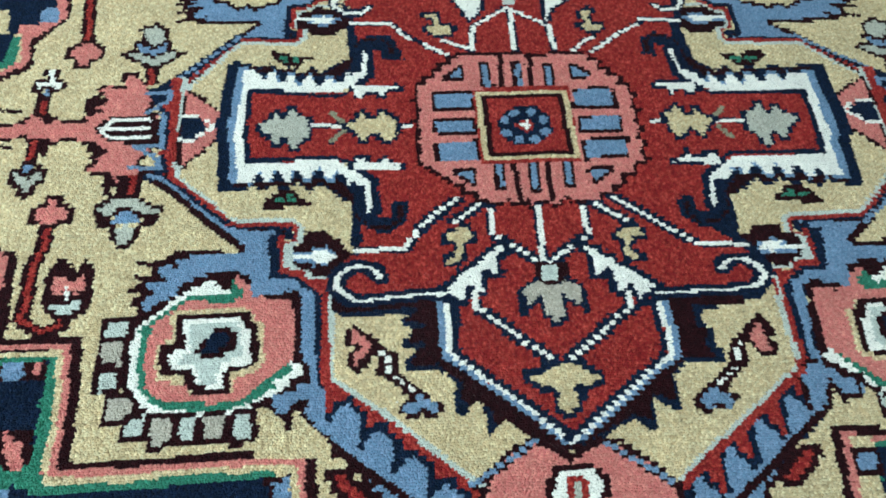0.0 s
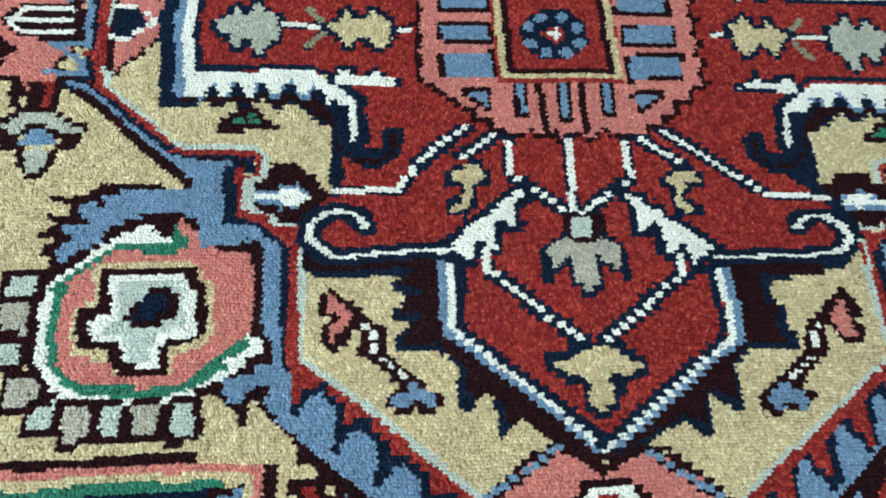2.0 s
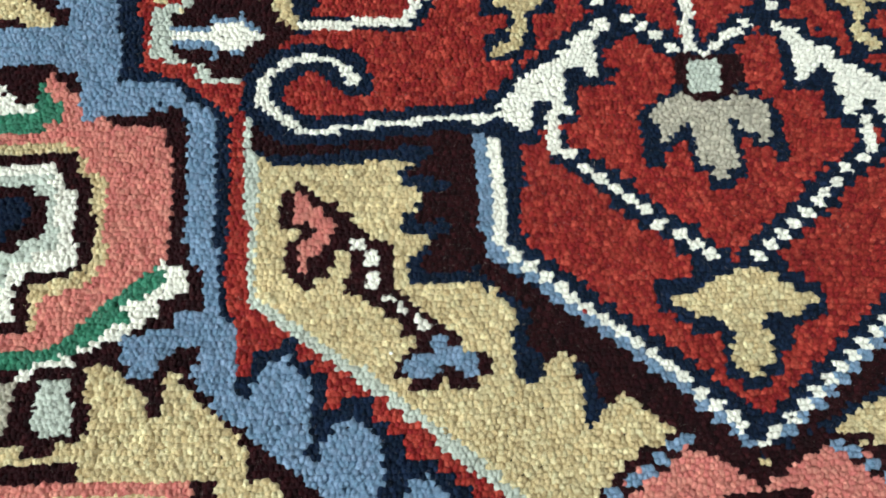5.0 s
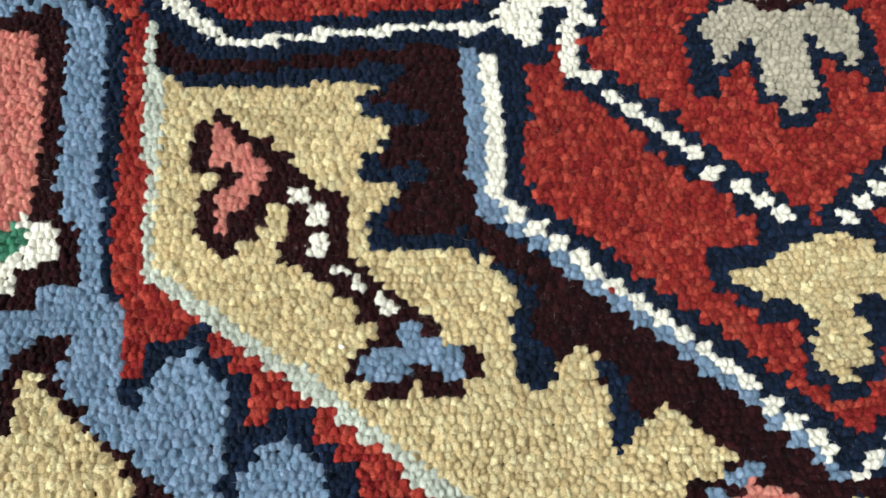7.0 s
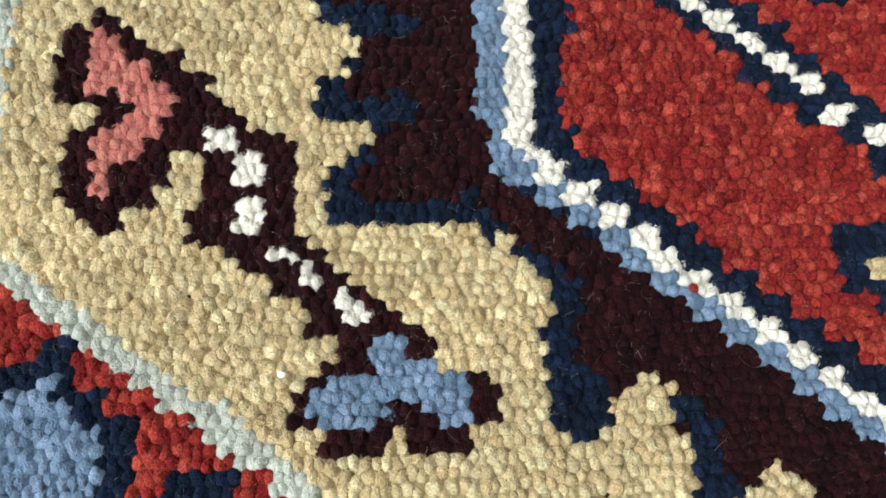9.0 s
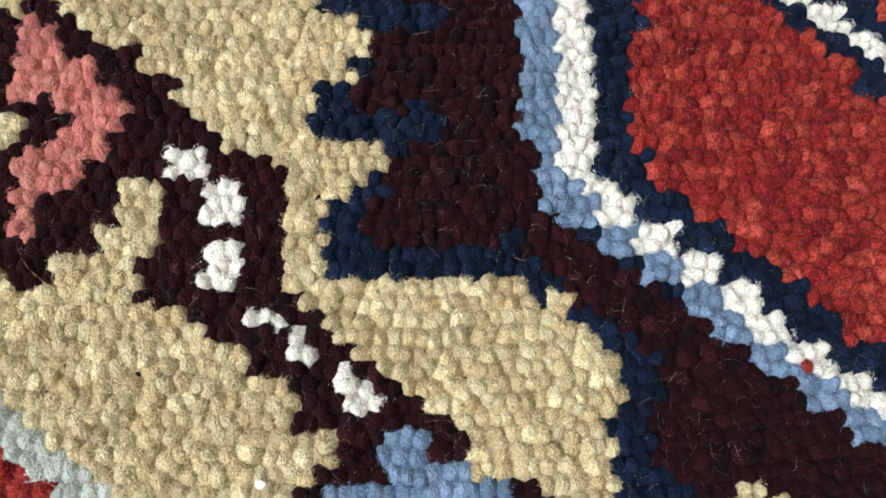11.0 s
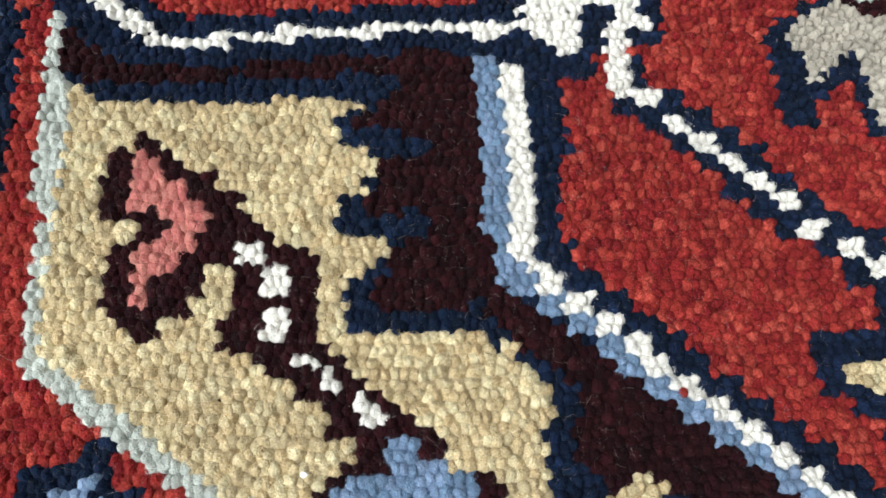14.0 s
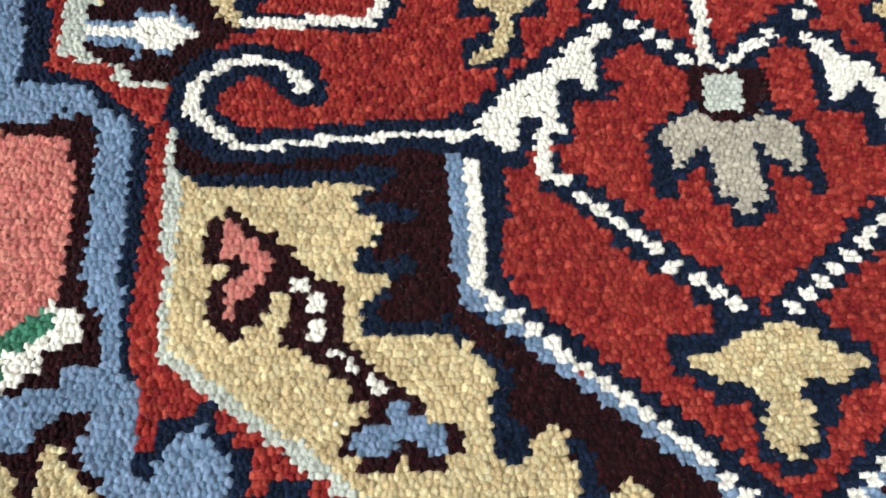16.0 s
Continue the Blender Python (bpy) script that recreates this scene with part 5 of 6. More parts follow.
area(octagon_rosette, "salmon", [(-124, 63), (-116, 63), (-115, 73), (-105, 73), (-104, 84), (-95, 84), (-94, 97), (-83, 97), (-83, 108), (-72, 108), (-72, 115), (-25, 114), (17, 111), (-1, -107), (-8, -111), (-32, -105), (-45, -108), (-63, -103), (-63, -95), (-78, -93), (-79, -83), (-92, -80), (-93, -71), (-107, -69), (-109, -60), (-122, -56), (-127, -46), (-123, -34), (-127, -22), (-122, -10), (-127, 7), (-122, 24), (-127, 42)], "maroon", 5)
area(octagon_rosette, "salmon", [(10, 111), (24, 111), (69, 113), (88, 110), (86, 101), (98, 100), (96, 89), (107, 89), (105, 78), (119, 75), (117, 63), (128, 61), (128, 47), (133, 45), (126, 24), (132, 20), (126, 2), (132, -4), (125, -23), (132, -28), (125, -44), (130, -52), (114, -60), (113, -72), (98, -74), (98, -85), (83, -87), (83, -98), (69, -100), (68, -109), (30, -103), (20, -112), (5, -107), (-8, -111)], "maroon", 5)
area(octagon_rosette, "salmon", [(-8, 108), (34, 107), (21, -105), (-20, -103)])
area(octagon_rosette, "blue", [(-106, 51), (-61, 52), (-62, 28), (-105, 28)], "maroon", 4)
area(octagon_rosette, "blue", [(-106, 9), (-62, 9), (-63, -8), (-104, -8)], "maroon", 4)
area(octagon_rosette, "blue", [(-105, -27), (-62, -25), (-62, -48), (-104, -49)], "maroon", 4)
area(octagon_rosette, "blue", [(62, 52), (104, 56), (108, 42), (108, 29), (62, 27)], "maroon", 4)
area(octagon_rosette, "blue", [(63, 10), (112, 11), (110, -8), (63, -9)], "maroon", 4)
area(octagon_rosette, "blue", [(64, -26), (111, -21), (110, -45), (64, -49)], "maroon", 4)
area(octagon_rosette, "blue", [(-90, 74), (-71, 94), (-70, 76)], "maroon", 4)
area(octagon_rosette, "blue", [(65, 95), (85, 79), (65, 74)], "maroon", 4)
area(octagon_rosette, "blue", [(-88, -66), (-69, -64), (-69, -82)], "maroon", 4)
area(octagon_rosette, "blue", [(65, -67), (88, -65), (68, -83)], "maroon", 4)
area(octagon_rosette, "blue", [(-47, 96), (-39, 96), (-37, 61), (-44, 61)], "maroon", 4)
area(octagon_rosette, "blue", [(-5, 98), (2, 98), (1, 61), (-5, 61)], "maroon", 4)
area(octagon_rosette, "blue", [(33, 95), (40, 95), (39, 62), (32, 62)], "maroon", 4)
area(octagon_rosette, "blue", [(-41, -52), (-35, -53), (-34, -88), (-40, -88)], "maroon", 4)
area(octagon_rosette, "blue", [(-3, -53), (4, -53), (4, -93), (-3, -93)], "maroon", 4)
area(octagon_rosette, "blue", [(36, -54), (42, -54), (42, -88), (36, -88)], "maroon", 4)
stripe(octagon_rosette, "maroon", 4, [(-21, 114), (-23, 57)])
stripe(octagon_rosette, "maroon", 4, [(15, 113), (13, 60)])
stripe(octagon_rosette, "maroon", 4, [(-21, -55), (-19, -111)])
stripe(octagon_rosette, "maroon", 4, [(16, -56), (16, -110)])
rosette_square = motif("rosette_square", "cream-edged red square in the middle of the rosette")
area(rosette_square, "red", [(-60, 57), (56, 61), (57, -53), (-57, -54)])
thread(rosette_square, "tan", 2, 2, [(-53, 50), (52, 51), (52, -47), (-52, -48), (-53, 50)])
thread(rosette_square, "maroon", 2, 2, [(-46, 44), (45, 45), (45, -41), (-45, -42), (-46, 44)])
eight_petal_flower = motif("eight_petal_flower", "blue eight-petalled flower with white heart")
area(eight_petal_flower, "navy", [(-24, 20), (-9, 28), (15, 30), (28, 13), (29, -9), (15, -23), (-2, -30), (-21, -26), (-31, -14), (-34, 5)])
disc(eight_petal_flower, "blue", 6, (-13, 19))
disc(eight_petal_flower, "blue", 6, (7, 20))
disc(eight_petal_flower, "blue", 6, (20, 8))
disc(eight_petal_flower, "blue", 6, (20, -10))
disc(eight_petal_flower, "blue", 6, (7, -21))
disc(eight_petal_flower, "blue", 6, (-12, -21))
disc(eight_petal_flower, "blue", 6, (-25, -11))
disc(eight_petal_flower, "blue", 6, (-25, 9))
area(eight_petal_flower, "red", [(-14, 0), (1, 11), (11, -1), (-1, -11)])
area(eight_petal_flower, "white", [(-8, 0), (0, 7), (5, 0), (-1, -8)])
stem_line = motif("stem_line", "white dotted stems with navy edges")
stripe(stem_line, "navy", 10, [(-1, -111), (-3, -187)])
stripe(stem_line, "navy", 10, [(-52, -113), (-54, -150)])
stripe(stem_line, "navy", 10, [(49, -114), (48, -152)])
stripe(stem_line, "navy", 9, [(-54, -150), (-5, -187)])
stripe(stem_line, "navy", 9, [(51, -150), (-1, -186)])
stripe(stem_line, "white", 4.5, [(-1, -114), (-3, -185)])
stripe(stem_line, "white", 4, [(-52, -117), (-54, -149)])
stripe(stem_line, "white", 4.5, [(48, -118), (49, -152)])
beaded(stem_line, "navy", "white", (-45.8, -154.2), (-7.9, -185.5), 7)
beaded(stem_line, "navy", "white", (43, -156), (3.8, -186.2), 7)
stripe(stem_line, "white", 5, [(-1, -114), (-3, -183)])
stripe(stem_line, "navy", 10, [(-51, 164), (-56, 120)])
stripe(stem_line, "navy", 10, [(-1, 196), (-2, 119)])
stripe(stem_line, "navy", 10, [(46, 163), (47, 119)])
stripe(stem_line, "navy", 9, [(-51, 164), (-4, 198), (46, 163)])
stripe(stem_line, "white", 4.5, [(-51, 162), (-56, 122)])
stripe(stem_line, "white", 4.5, [(-1, 192), (-2, 121)])
stripe(stem_line, "white", 4.5, [(46, 161), (48, 121)])
dots(stem_line, "white", 3.5, 7, [(-51, 164), (-4, 198), (46, 163)])
area(stem_line, "white", [(-81, 233), (-64, 199), (-54, 176), (-42, 188), (-39, 209), (-43, 233)], "navy", 5)
area(stem_line, "white", [(43, 171), (52, 194), (74, 213), (84, 232), (48, 233)], "navy", 5)
area(stem_line, "mint", [(-10, 222), (8, 222), (7, 201), (-9, 201)])
dotted_line = motif("dotted_line", "white dotted diagonal lines with navy edges")
stripe(dotted_line, "navy", 9, [(63, -112), (78, -127), (96, -135)])
dotted_lineT = motif("dotted_line", "white dotted diagonal lines with navy edges")
stripe(dotted_lineT, "navy", 9, [(73, 122), (87, 137), (104, 145)])
stripe(dotted_line, "navy", 9, [(85, -107), (108, -125), (126, -139), (159, -161), (164, -168), (217, -169)])
stripe(dotted_lineT, "navy", 9, [(94, 117), (115, 134), (132, 148), (163, 168), (167, 175), (217, 173)])
beaded(dotted_line, "navy", "white", (62, -112.5), (92.7, -134.8), 6)
dots(dotted_lineT, "white", 4, 6.6, [(73, 122), (87, 137), (103, 144)])
beaded(dotted_line, "navy", "white", (85.5, -104.6), (157.5, -161.8), 12)
dots(dotted_lineT, "white", 4, 6.6, [(96, 118), (115, 134), (132, 148), (163, 168)])
stripe(dotted_line, "white", 4, [(162, -167), (217, -169)])
stripe(dotted_lineT, "white", 4, [(165, 174), (217, 173)])
stripe(dotted_line, "navy", 9, [(-86, -104), (-113, -129), (-134, -149), (-144, -165), (-172, -165), (-200, -166)])
stripe(dotted_lineT, "navy", 9, [(-86, 114), (-118, 135), (-142, 154), (-152, 170), (-180, 170), (-206, 171)])
stripe(dotted_line, "navy", 9, [(-64, -112), (-89, -132)])
stripe(dotted_lineT, "navy", 9, [(-60, 125), (-92, 140)])
beaded(dotted_line, "navy", "white", (-90.5, -103.5), (-128, -137), 7)
dots(dotted_lineT, "white", 4, 6.6, [(-86, 115), (-118, 135)])
block(dotted_line, "white", -132.8, -146.6, 2, 4)
stripe(dotted_lineT, "white", 4, [(-131, 142), (-142, 154), (-145, 162)])
chain(dotted_line, "white", (-139.4, -154), (-143.4, -160.5), 2)
dots(dotted_lineT, "white", 4, 6.6, [(-145, 160), (-157, 170)])
stripe(dotted_line, "white", 4, [(-147, -165), (-172, -165), (-198, -166)])
stripe(dotted_lineT, "white", 4, [(-156, 170), (-180, 170), (-205, 171)])
beaded(dotted_line, "navy", "white", (-65.5, -111), (-90, -131.3), 5)
dots(dotted_lineT, "white", 4, 6.6, [(-61, 125), (-91, 140)])
small_tree = motif("small_tree", "small tan tree with navy outline")
area(small_tree, "tan", [(-104, -156), (-100, -146), (-89, -142), (-80, -141), (-73, -152), (-76, -156), (-86, -158), (-87, -176), (-92, -183), (-103, -184), (-103, -179), (-94, -176), (-92, -158)], "navy", 5)
small_treeT = motif("small_tree", "small tan tree with navy outline")
area(small_treeT, "tan", [(-112, 161), (-106, 152), (-93, 150), (-82, 150), (-77, 161), (-80, 164), (-92, 165), (-95, 182), (-100, 188), (-112, 188), (-112, 183), (-103, 181), (-98, 164)], "navy", 5)
area(small_tree, "tan", [(77, -155), (87, -146), (103, -146), (109, -155), (95, -158), (90, -171), (100, -182), (95, -185), (88, -182), (83, -175), (88, -158)], "navy", 5)
area(small_treeT, "tan", [(85, 165), (95, 156), (110, 156), (115, 165), (102, 168), (97, 181), (106, 192), (101, 195), (94, 192), (90, 186), (96, 169)], "navy", 5)
pendant_field = motif("pendant_field", "dark pendant shape with stepped navy edge")
area(pendant_field, "maroon", [(-222, -212), (-220, -235), (-210, -242), (-155, -240), (-152, -247), (-153, -253), (-145, -256), (-141, -259), (-152, -267), (-153, -275), (-143, -278), (-141, -280), (-150, -287), (-151, -299), (-143, -301), (-118, -299), (-111, -305), (-102, -313), (-104, -345), (-101, -346), (-96, -347), (-90, -338), (-82, -334), (-78, -342), (-77, -366), (-72, -367), (-66, -358), (-58, -353), (-46, -363), (-41, -367), (-35, -371), (-19, -388), (-5, -397), (-2, -380), (-108, -292), (-114, -278), (-113, -225), (-205, -220)])
area(pendant_field, "navy", [(-219, -235), (-210, -237), (-155, -235), (-142, -232), (-133, -236), (-141, -242), (-149, -246), (-155, -241), (-210, -243)])
area(pendant_field, "navy", [(-154, -247), (-145, -248), (-130, -252), (-128, -256), (-139, -257), (-145, -256), (-153, -253)])
stripe(pendant_field, "navy", 5, [(-104, -311), (-100, -314), (-102, -344)])
area(pendant_field, "navy", [(-103, -339), (-101, -347), (-96, -347), (-90, -339), (-95, -334), (-99, -332)])
area(pendant_field, "navy", [(-78, -338), (-77, -367), (-72, -367), (-66, -358), (-70, -352), (-72, -342)])
area(pendant_field, "navy", [(-152, -267), (-147, -268), (-146, -272), (-138, -272), (-133, -270), (-129, -273), (-129, -277), (-139, -277), (-147, -279), (-152, -278)])
area(pendant_field, "navy", [(-139, -277), (-135, -279), (-135, -284), (-138, -282)])
area(pendant_field, "navy", [(-146, -262), (-141, -263), (-141, -267), (-147, -267)])
area(pendant_field, "navy", [(-145, -285), (-141, -284), (-141, -289), (-144, -290), (-145, -289)])
area(pendant_field, "navy", [(-151, -289), (-144, -289), (-144, -296), (-139, -297), (-119, -296), (-112, -300), (-110, -302), (-113, -306), (-116, -305), (-118, -302), (-145, -302), (-150, -302)])
area(pendant_field, "navy", [(-120, -292), (-117, -293), (-117, -298), (-120, -298)])
area(pendant_field, "navy", [(-110, -306), (-104, -308), (-103, -314), (-104, -314), (-109, -308)])
area(pendant_field, "tan", [(-154, -278), (-141, -278), (-140, -282), (-144, -283), (-146, -289), (-151, -289), (-154, -288)])
area(pendant_field, "tan", [(-154, -257), (-147, -256), (-142, -258), (-141, -261), (-146, -262), (-147, -267), (-154, -266)])
area(pendant_field, "tan", [(-156, -242), (-147, -242), (-153, -249), (-156, -251)])
area(pendant_field, "navy", [(128, -220), (194, -219), (187, -242), (155, -244), (149, -250), (148, -262), (160, -270), (155, -282), (162, -290), (161, -301), (124, -302), (108, -314), (107, -351), (98, -348), (83, -337), (80, -371), (69, -365), (60, -358), (40, -367), (21, -380), (-4, -385), (-1, -366), (110, -299), (113, -236)])
area(pendant_field, "maroon", [(127, -224), (201, -224), (196, -239), (143, -240), (140, -261), (152, -270), (144, -283), (154, -295), (121, -299), (104, -314), (104, -341), (82, -331), (78, -359), (61, -353), (33, -367), (-4, -382), (-2, -369), (109, -303), (115, -236)])
area(pendant_field, "tan", [(148, -259), (165, -250), (164, -270), (150, -262)])
area(pendant_field, "maroon", [(-27, -369), (-3, -386), (31, -369), (18, -382), (-3, -397), (-16, -385)])
red_pendant = motif("red_pendant", "red pointed pendant edged with a white and blue line")
stripe(red_pendant, "maroon", 22, [(-110, -289), (-2, -380)])
stripe(red_pendant, "maroon", 18, [(112, -299), (0, -377)])
area(red_pendant, "red", [(-105, -226), (-99, -281), (-90, -292), (1, -372), (109, -288), (112, -228), (61, -193), (-3, -186), (-61, -195)])
area(red_pendant, "navy", [(-115, -244), (-97, -244), (-100, -283), (-97, -288), (-92, -292), (-63, -318), (-65, -327), (-103, -298), (-111, -292), (-115, -279)])
area(red_pendant, "navy", [(-103, -222), (-93, -222), (-96, -280), (-92, -289), (3, -366), (0, -375), (-81, -305), (-106, -282)])
stripe(red_pendant, "navy", 7, [(-101, -222), (-100.5, -255), (-99.5, -284)])
stripe(red_pendant, "blue", 6.5, [(-115, -226), (-113.5, -257), (-111.3, -287)])
stripe(red_pendant, "white", 6.5, [(-108.7, -226), (-107.3, -255), (-106.2, -278), (-105.5, -288)])
chain(red_pendant, "navy", (-101.3, -290), (-0.5, -375.5), 17, 3, 8.1)
chain(red_pendant, "blue", (-101.3, -290), (-0.5, -375.5), 17, 2, -6.0)
chain(red_pendant, "white", (-101.3, -290), (-0.5, -375.5), 17)
block(red_pendant, "red", -70.6, -316.4, 1, 1)
stripe(red_pendant, "navy", 7, [(103, -232), (104, -284), (100, -297)])
stripe(red_pendant, "blue", 6.5, [(116, -232), (118, -284), (115, -297)])
stripe(red_pendant, "white", 6.5, [(109.5, -232), (111.5, -286), (109, -297)])
chain(red_pendant, "navy", (106.4, -296.3), (6.1, -371.8), 16, 3, -8.1)
chain(red_pendant, "blue", (106.4, -296.3), (6.1, -371.8), 16, 2, 6.0)
chain(red_pendant, "white", (106.4, -296.3), (6.1, -371.8), 16)
white_claw = motif("white_claw", "white toothed claw with navy outline")
area(white_claw, "white", [(-49, -163), (-43, -163), (-43, -170), (-50, -171), (-52, -189), (-51, -197), (-57, -198), (-60, -193), (-66, -189), (-68, -182), (-62, -174), (-55, -171)], "navy", 6)
area(white_claw, "white", [(-67, -186), (-69, -210), (-68, -217), (-75, -219), (-77, -212), (-84, -210), (-87, -209), (-87, -221), (-87, -227), (-92, -227), (-96, -223), (-102, -219), (-106, -224), (-111, -220), (-111, -216), (-103, -211), (-95, -203), (-88, -195), (-75, -188)], "navy", 6)
block(white_claw, "white", -67.2, -186.8, 3, 4)
stripe(white_claw, "navy", 10, [(-78, -219), (-77, -238), (-73, -243)])
beaded(white_claw, "navy", "white", (-70.5, -240.5), (-10.8, -293), 10)
stripe(white_claw, "white", 5, [(-78, -218), (-77, -238)])
area(white_claw, "white", [(40, -166), (46, -168), (54, -172), (59, -177), (68, -183), (63, -190), (60, -196), (55, -196), (54, -202), (48, -203), (48, -193), (50, -187), (47, -177)], "navy", 6)
area(white_claw, "white", [(65, -187), (73, -189), (80, -193), (86, -198), (94, -204), (100, -208), (106, -214), (112, -218), (118, -222), (116, -227), (106, -226), (97, -225), (93, -228), (95, -233), (89, -232), (88, -222), (86, -214), (80, -212), (79, -217), (72, -222), (69, -220), (69, -208), (67, -198)], "navy", 6)
block(white_claw, "white", 65.7, -186.7, 3, 4)
stripe(white_claw, "navy", 10, [(78, -223), (79, -242)])
beaded(white_claw, "navy", "white", (78.4, -240.5), (12.3, -293), 11)
stripe(white_claw, "white", 5, [(78, -223), (78, -238)])
scroll_line = motif("scroll_line", "white scrolled line with navy edge")
thread(scroll_line, "navy", 5, 5, [(-173, -198), (-175, -193), (-179, -188), (-186, -185), (-194, -184), (-203, -186), (-211, -192), (-217, -199), (-218, -206), (-213, -212), (-204, -220), (-199, -224), (-183, -224), (-169, -222), (-153, -221), (-132, -219), (-112, -220)])
scroll_lineT = motif("scroll_line", "white scrolled line with navy edge")
stripe(scroll_lineT, "navy", 14, [(-181, 204), (-185, 193), (-192, 188), (-212, 189), (-222, 198), (-227, 204), (-226, 213), (-218, 219), (-210, 228), (-193, 228), (-168, 225), (-146, 222), (-117, 223)])
area(scroll_line, "red", [(-206, -207), (-200, -198), (-186, -196), (-178, -204), (-169, -206), (-166, -215), (-186, -217), (-198, -216)])
area(scroll_lineT, "red", [(-216, 211), (-211, 203), (-202, 197), (-189, 197), (-185, 208), (-168, 212), (-141, 211), (-142, 217), (-168, 221), (-185, 222), (-204, 221)])
stripe(scroll_lineT, "navy", 5, [(-217, 207), (-212, 199), (-203, 194), (-192, 194), (-188, 202)])
stripe(scroll_lineT, "white", 6, [(-183, 202), (-185, 192), (-192, 188), (-212, 189), (-221, 197)])
stripe(scroll_lineT, "white", 7, [(-221, 197), (-228, 203), (-227, 213), (-218, 218), (-210, 227)])
thread(scroll_line, "white", 2, 1, [(-173, -198), (-175, -193), (-179, -188), (-186, -185), (-194, -184), (-203, -186), (-211, -192), (-217, -199), (-218, -206), (-213, -212), (-204, -220), (-199, -224), (-183, -224), (-169, -222), (-153, -221), (-132, -219), (-112, -220), (-101, -218)])
stripe(scroll_lineT, "white", 6, [(-210, 228), (-193, 228), (-168, 225), (-146, 222), (-117, 223)])
thread(scroll_line, "navy", 5, 5, [(183, -199), (190, -189), (209, -186), (222, -195), (227, -208), (217, -219), (190, -223), (154, -224), (110, -224)])
stripe(scroll_lineT, "navy", 13, [(188, 206), (201, 194), (218, 194), (227, 208), (221, 222), (199, 229), (128, 233)])
area(scroll_line, "red", [(188, -209), (202, -200), (214, -202), (212, -211), (192, -216)])
area(scroll_lineT, "red", [(190, 216), (204, 205), (215, 207), (214, 217), (194, 222)])
thread(scroll_line, "white", 2, 1, [(183, -199), (190, -189), (209, -186), (222, -195), (227, -208), (217, -219), (190, -223), (154, -224), (110, -224)])
stripe(scroll_lineT, "white", 6, [(190, 203), (201, 194), (218, 194), (227, 208), (221, 222), (199, 229), (128, 233)])
grey_palmette = motif("grey_palmette", "grey palmette on a maroon neck")
area(grey_palmette, "maroon", [(-14, -193), (6, -188), (13, -197), (13, -214), (-16, -211)])
area(grey_palmette, "mint", [(-8, -197), (6, -196), (6, -209), (-9, -209)])
stripe(grey_palmette, "navy", 5.4, [(-31, -218), (-32, -245)])
stripe(grey_palmette, "navy", 5.4, [(-26, -233), (-28, -245)])
stripe(grey_palmette, "navy", 5.4, [(34, -220), (33, -245)])
area(grey_palmette, "beige", [(-14, -209), (-22, -213), (-28, -218), (-27, -224), (-26, -230), (-23, -235), (-19, -229), (-14, -228), (-13, -222), (-10, -224), (-9, -230), (-8, -238), (-7, -247), (-2, -248), (-2, -253), (3, -255), (7, -249), (12, -251), (12, -243), (12, -235), (12, -226), (11, -222), (15, -224), (16, -229), (23, -230), (26, -235), (30, -232), (31, -222), (30, -216), (25, -212), (18, -209), (16, -207), (9, -212), (-2, -212), (-5, -207)], "navy", 5)
area(grey_palmette, "maroon", [(-11, -185), (24, -185), (21, -202), (15, -207), (8, -212), (-2, -212), (-9, -208), (-13, -201)])
area(grey_palmette, "mint", [(-5, -190), (11, -189), (10, -206), (-7, -207)])
tan_tee = motif("tan_tee", "tan tee-shaped leaf with navy outline")
area(tan_tee, "tan", [(-33, -309), (-28, -310), (-22, -311), (-18, -310), (-17, -306), (-9, -303), (-7, -301), (6, -300), (12, -300), (20, -302), (20, -306), (25, -307), (26, -311), (30, -312), (35, -312), (36, -316), (30, -317), (28, -319), (25, -322), (16, -321), (10, -320), (9, -327), (12, -331), (12, -336), (10, -343), (5, -344), (3, -349), (-2, -349), (-3, -346), (-7, -345), (-7, -338), (-6, -331), (-8, -324), (-16, -321), (-21, -322), (-24, -318), (-26, -316), (-31, -315)], "navy", 6)
bone_flower = motif("bone_flower", "maroon stalk with white segments, salmon head and blue foot")
area(bone_flower, "maroon", [(-181, -266), (-174, -271), (-163, -280), (-157, -283), (-157, -300), (-152, -306), (-146, -313), (-137, -320), (-127, -328), (-126, -333), (-115, -335), (-115, -344), (-121, -344), (-121, -350), (-134, -350), (-135, -344), (-137, -343), (-139, -350), (-151, -350), (-152, -343), (-157, -342), (-157, -336), (-150, -332), (-146, -330), (-146, -326), (-153, -325), (-153, -320), (-161, -315), (-164, -310), (-169, -310), (-177, -304), (-177, -291), (-182, -287)])
area(bone_flower, "maroon", [(-208, -254), (-201, -255), (-200, -251), (-193, -253), (-190, -259), (-182, -261), (-181, -265), (-176, -266), (-174, -271), (-172, -274), (-171, -281), (-175, -286), (-176, -291), (-182, -288), (-183, -291), (-186, -297), (-192, -298), (-192, -302), (-199, -302), (-200, -298), (-205, -296), (-206, -279), (-199, -278), (-199, -273), (-207, -273)])
area(bone_flower, "salmon", [(-201, -256), (-196, -256), (-194, -263), (-188, -264), (-187, -270), (-183, -269), (-183, -275), (-186, -281), (-190, -286), (-194, -288), (-195, -294), (-199, -293), (-199, -281), (-192, -279), (-192, -274), (-195, -272), (-200, -270), (-200, -263)])
area(bone_flower, "tan", [(-182, -284), (-177, -284), (-176, -298), (-182, -298)])
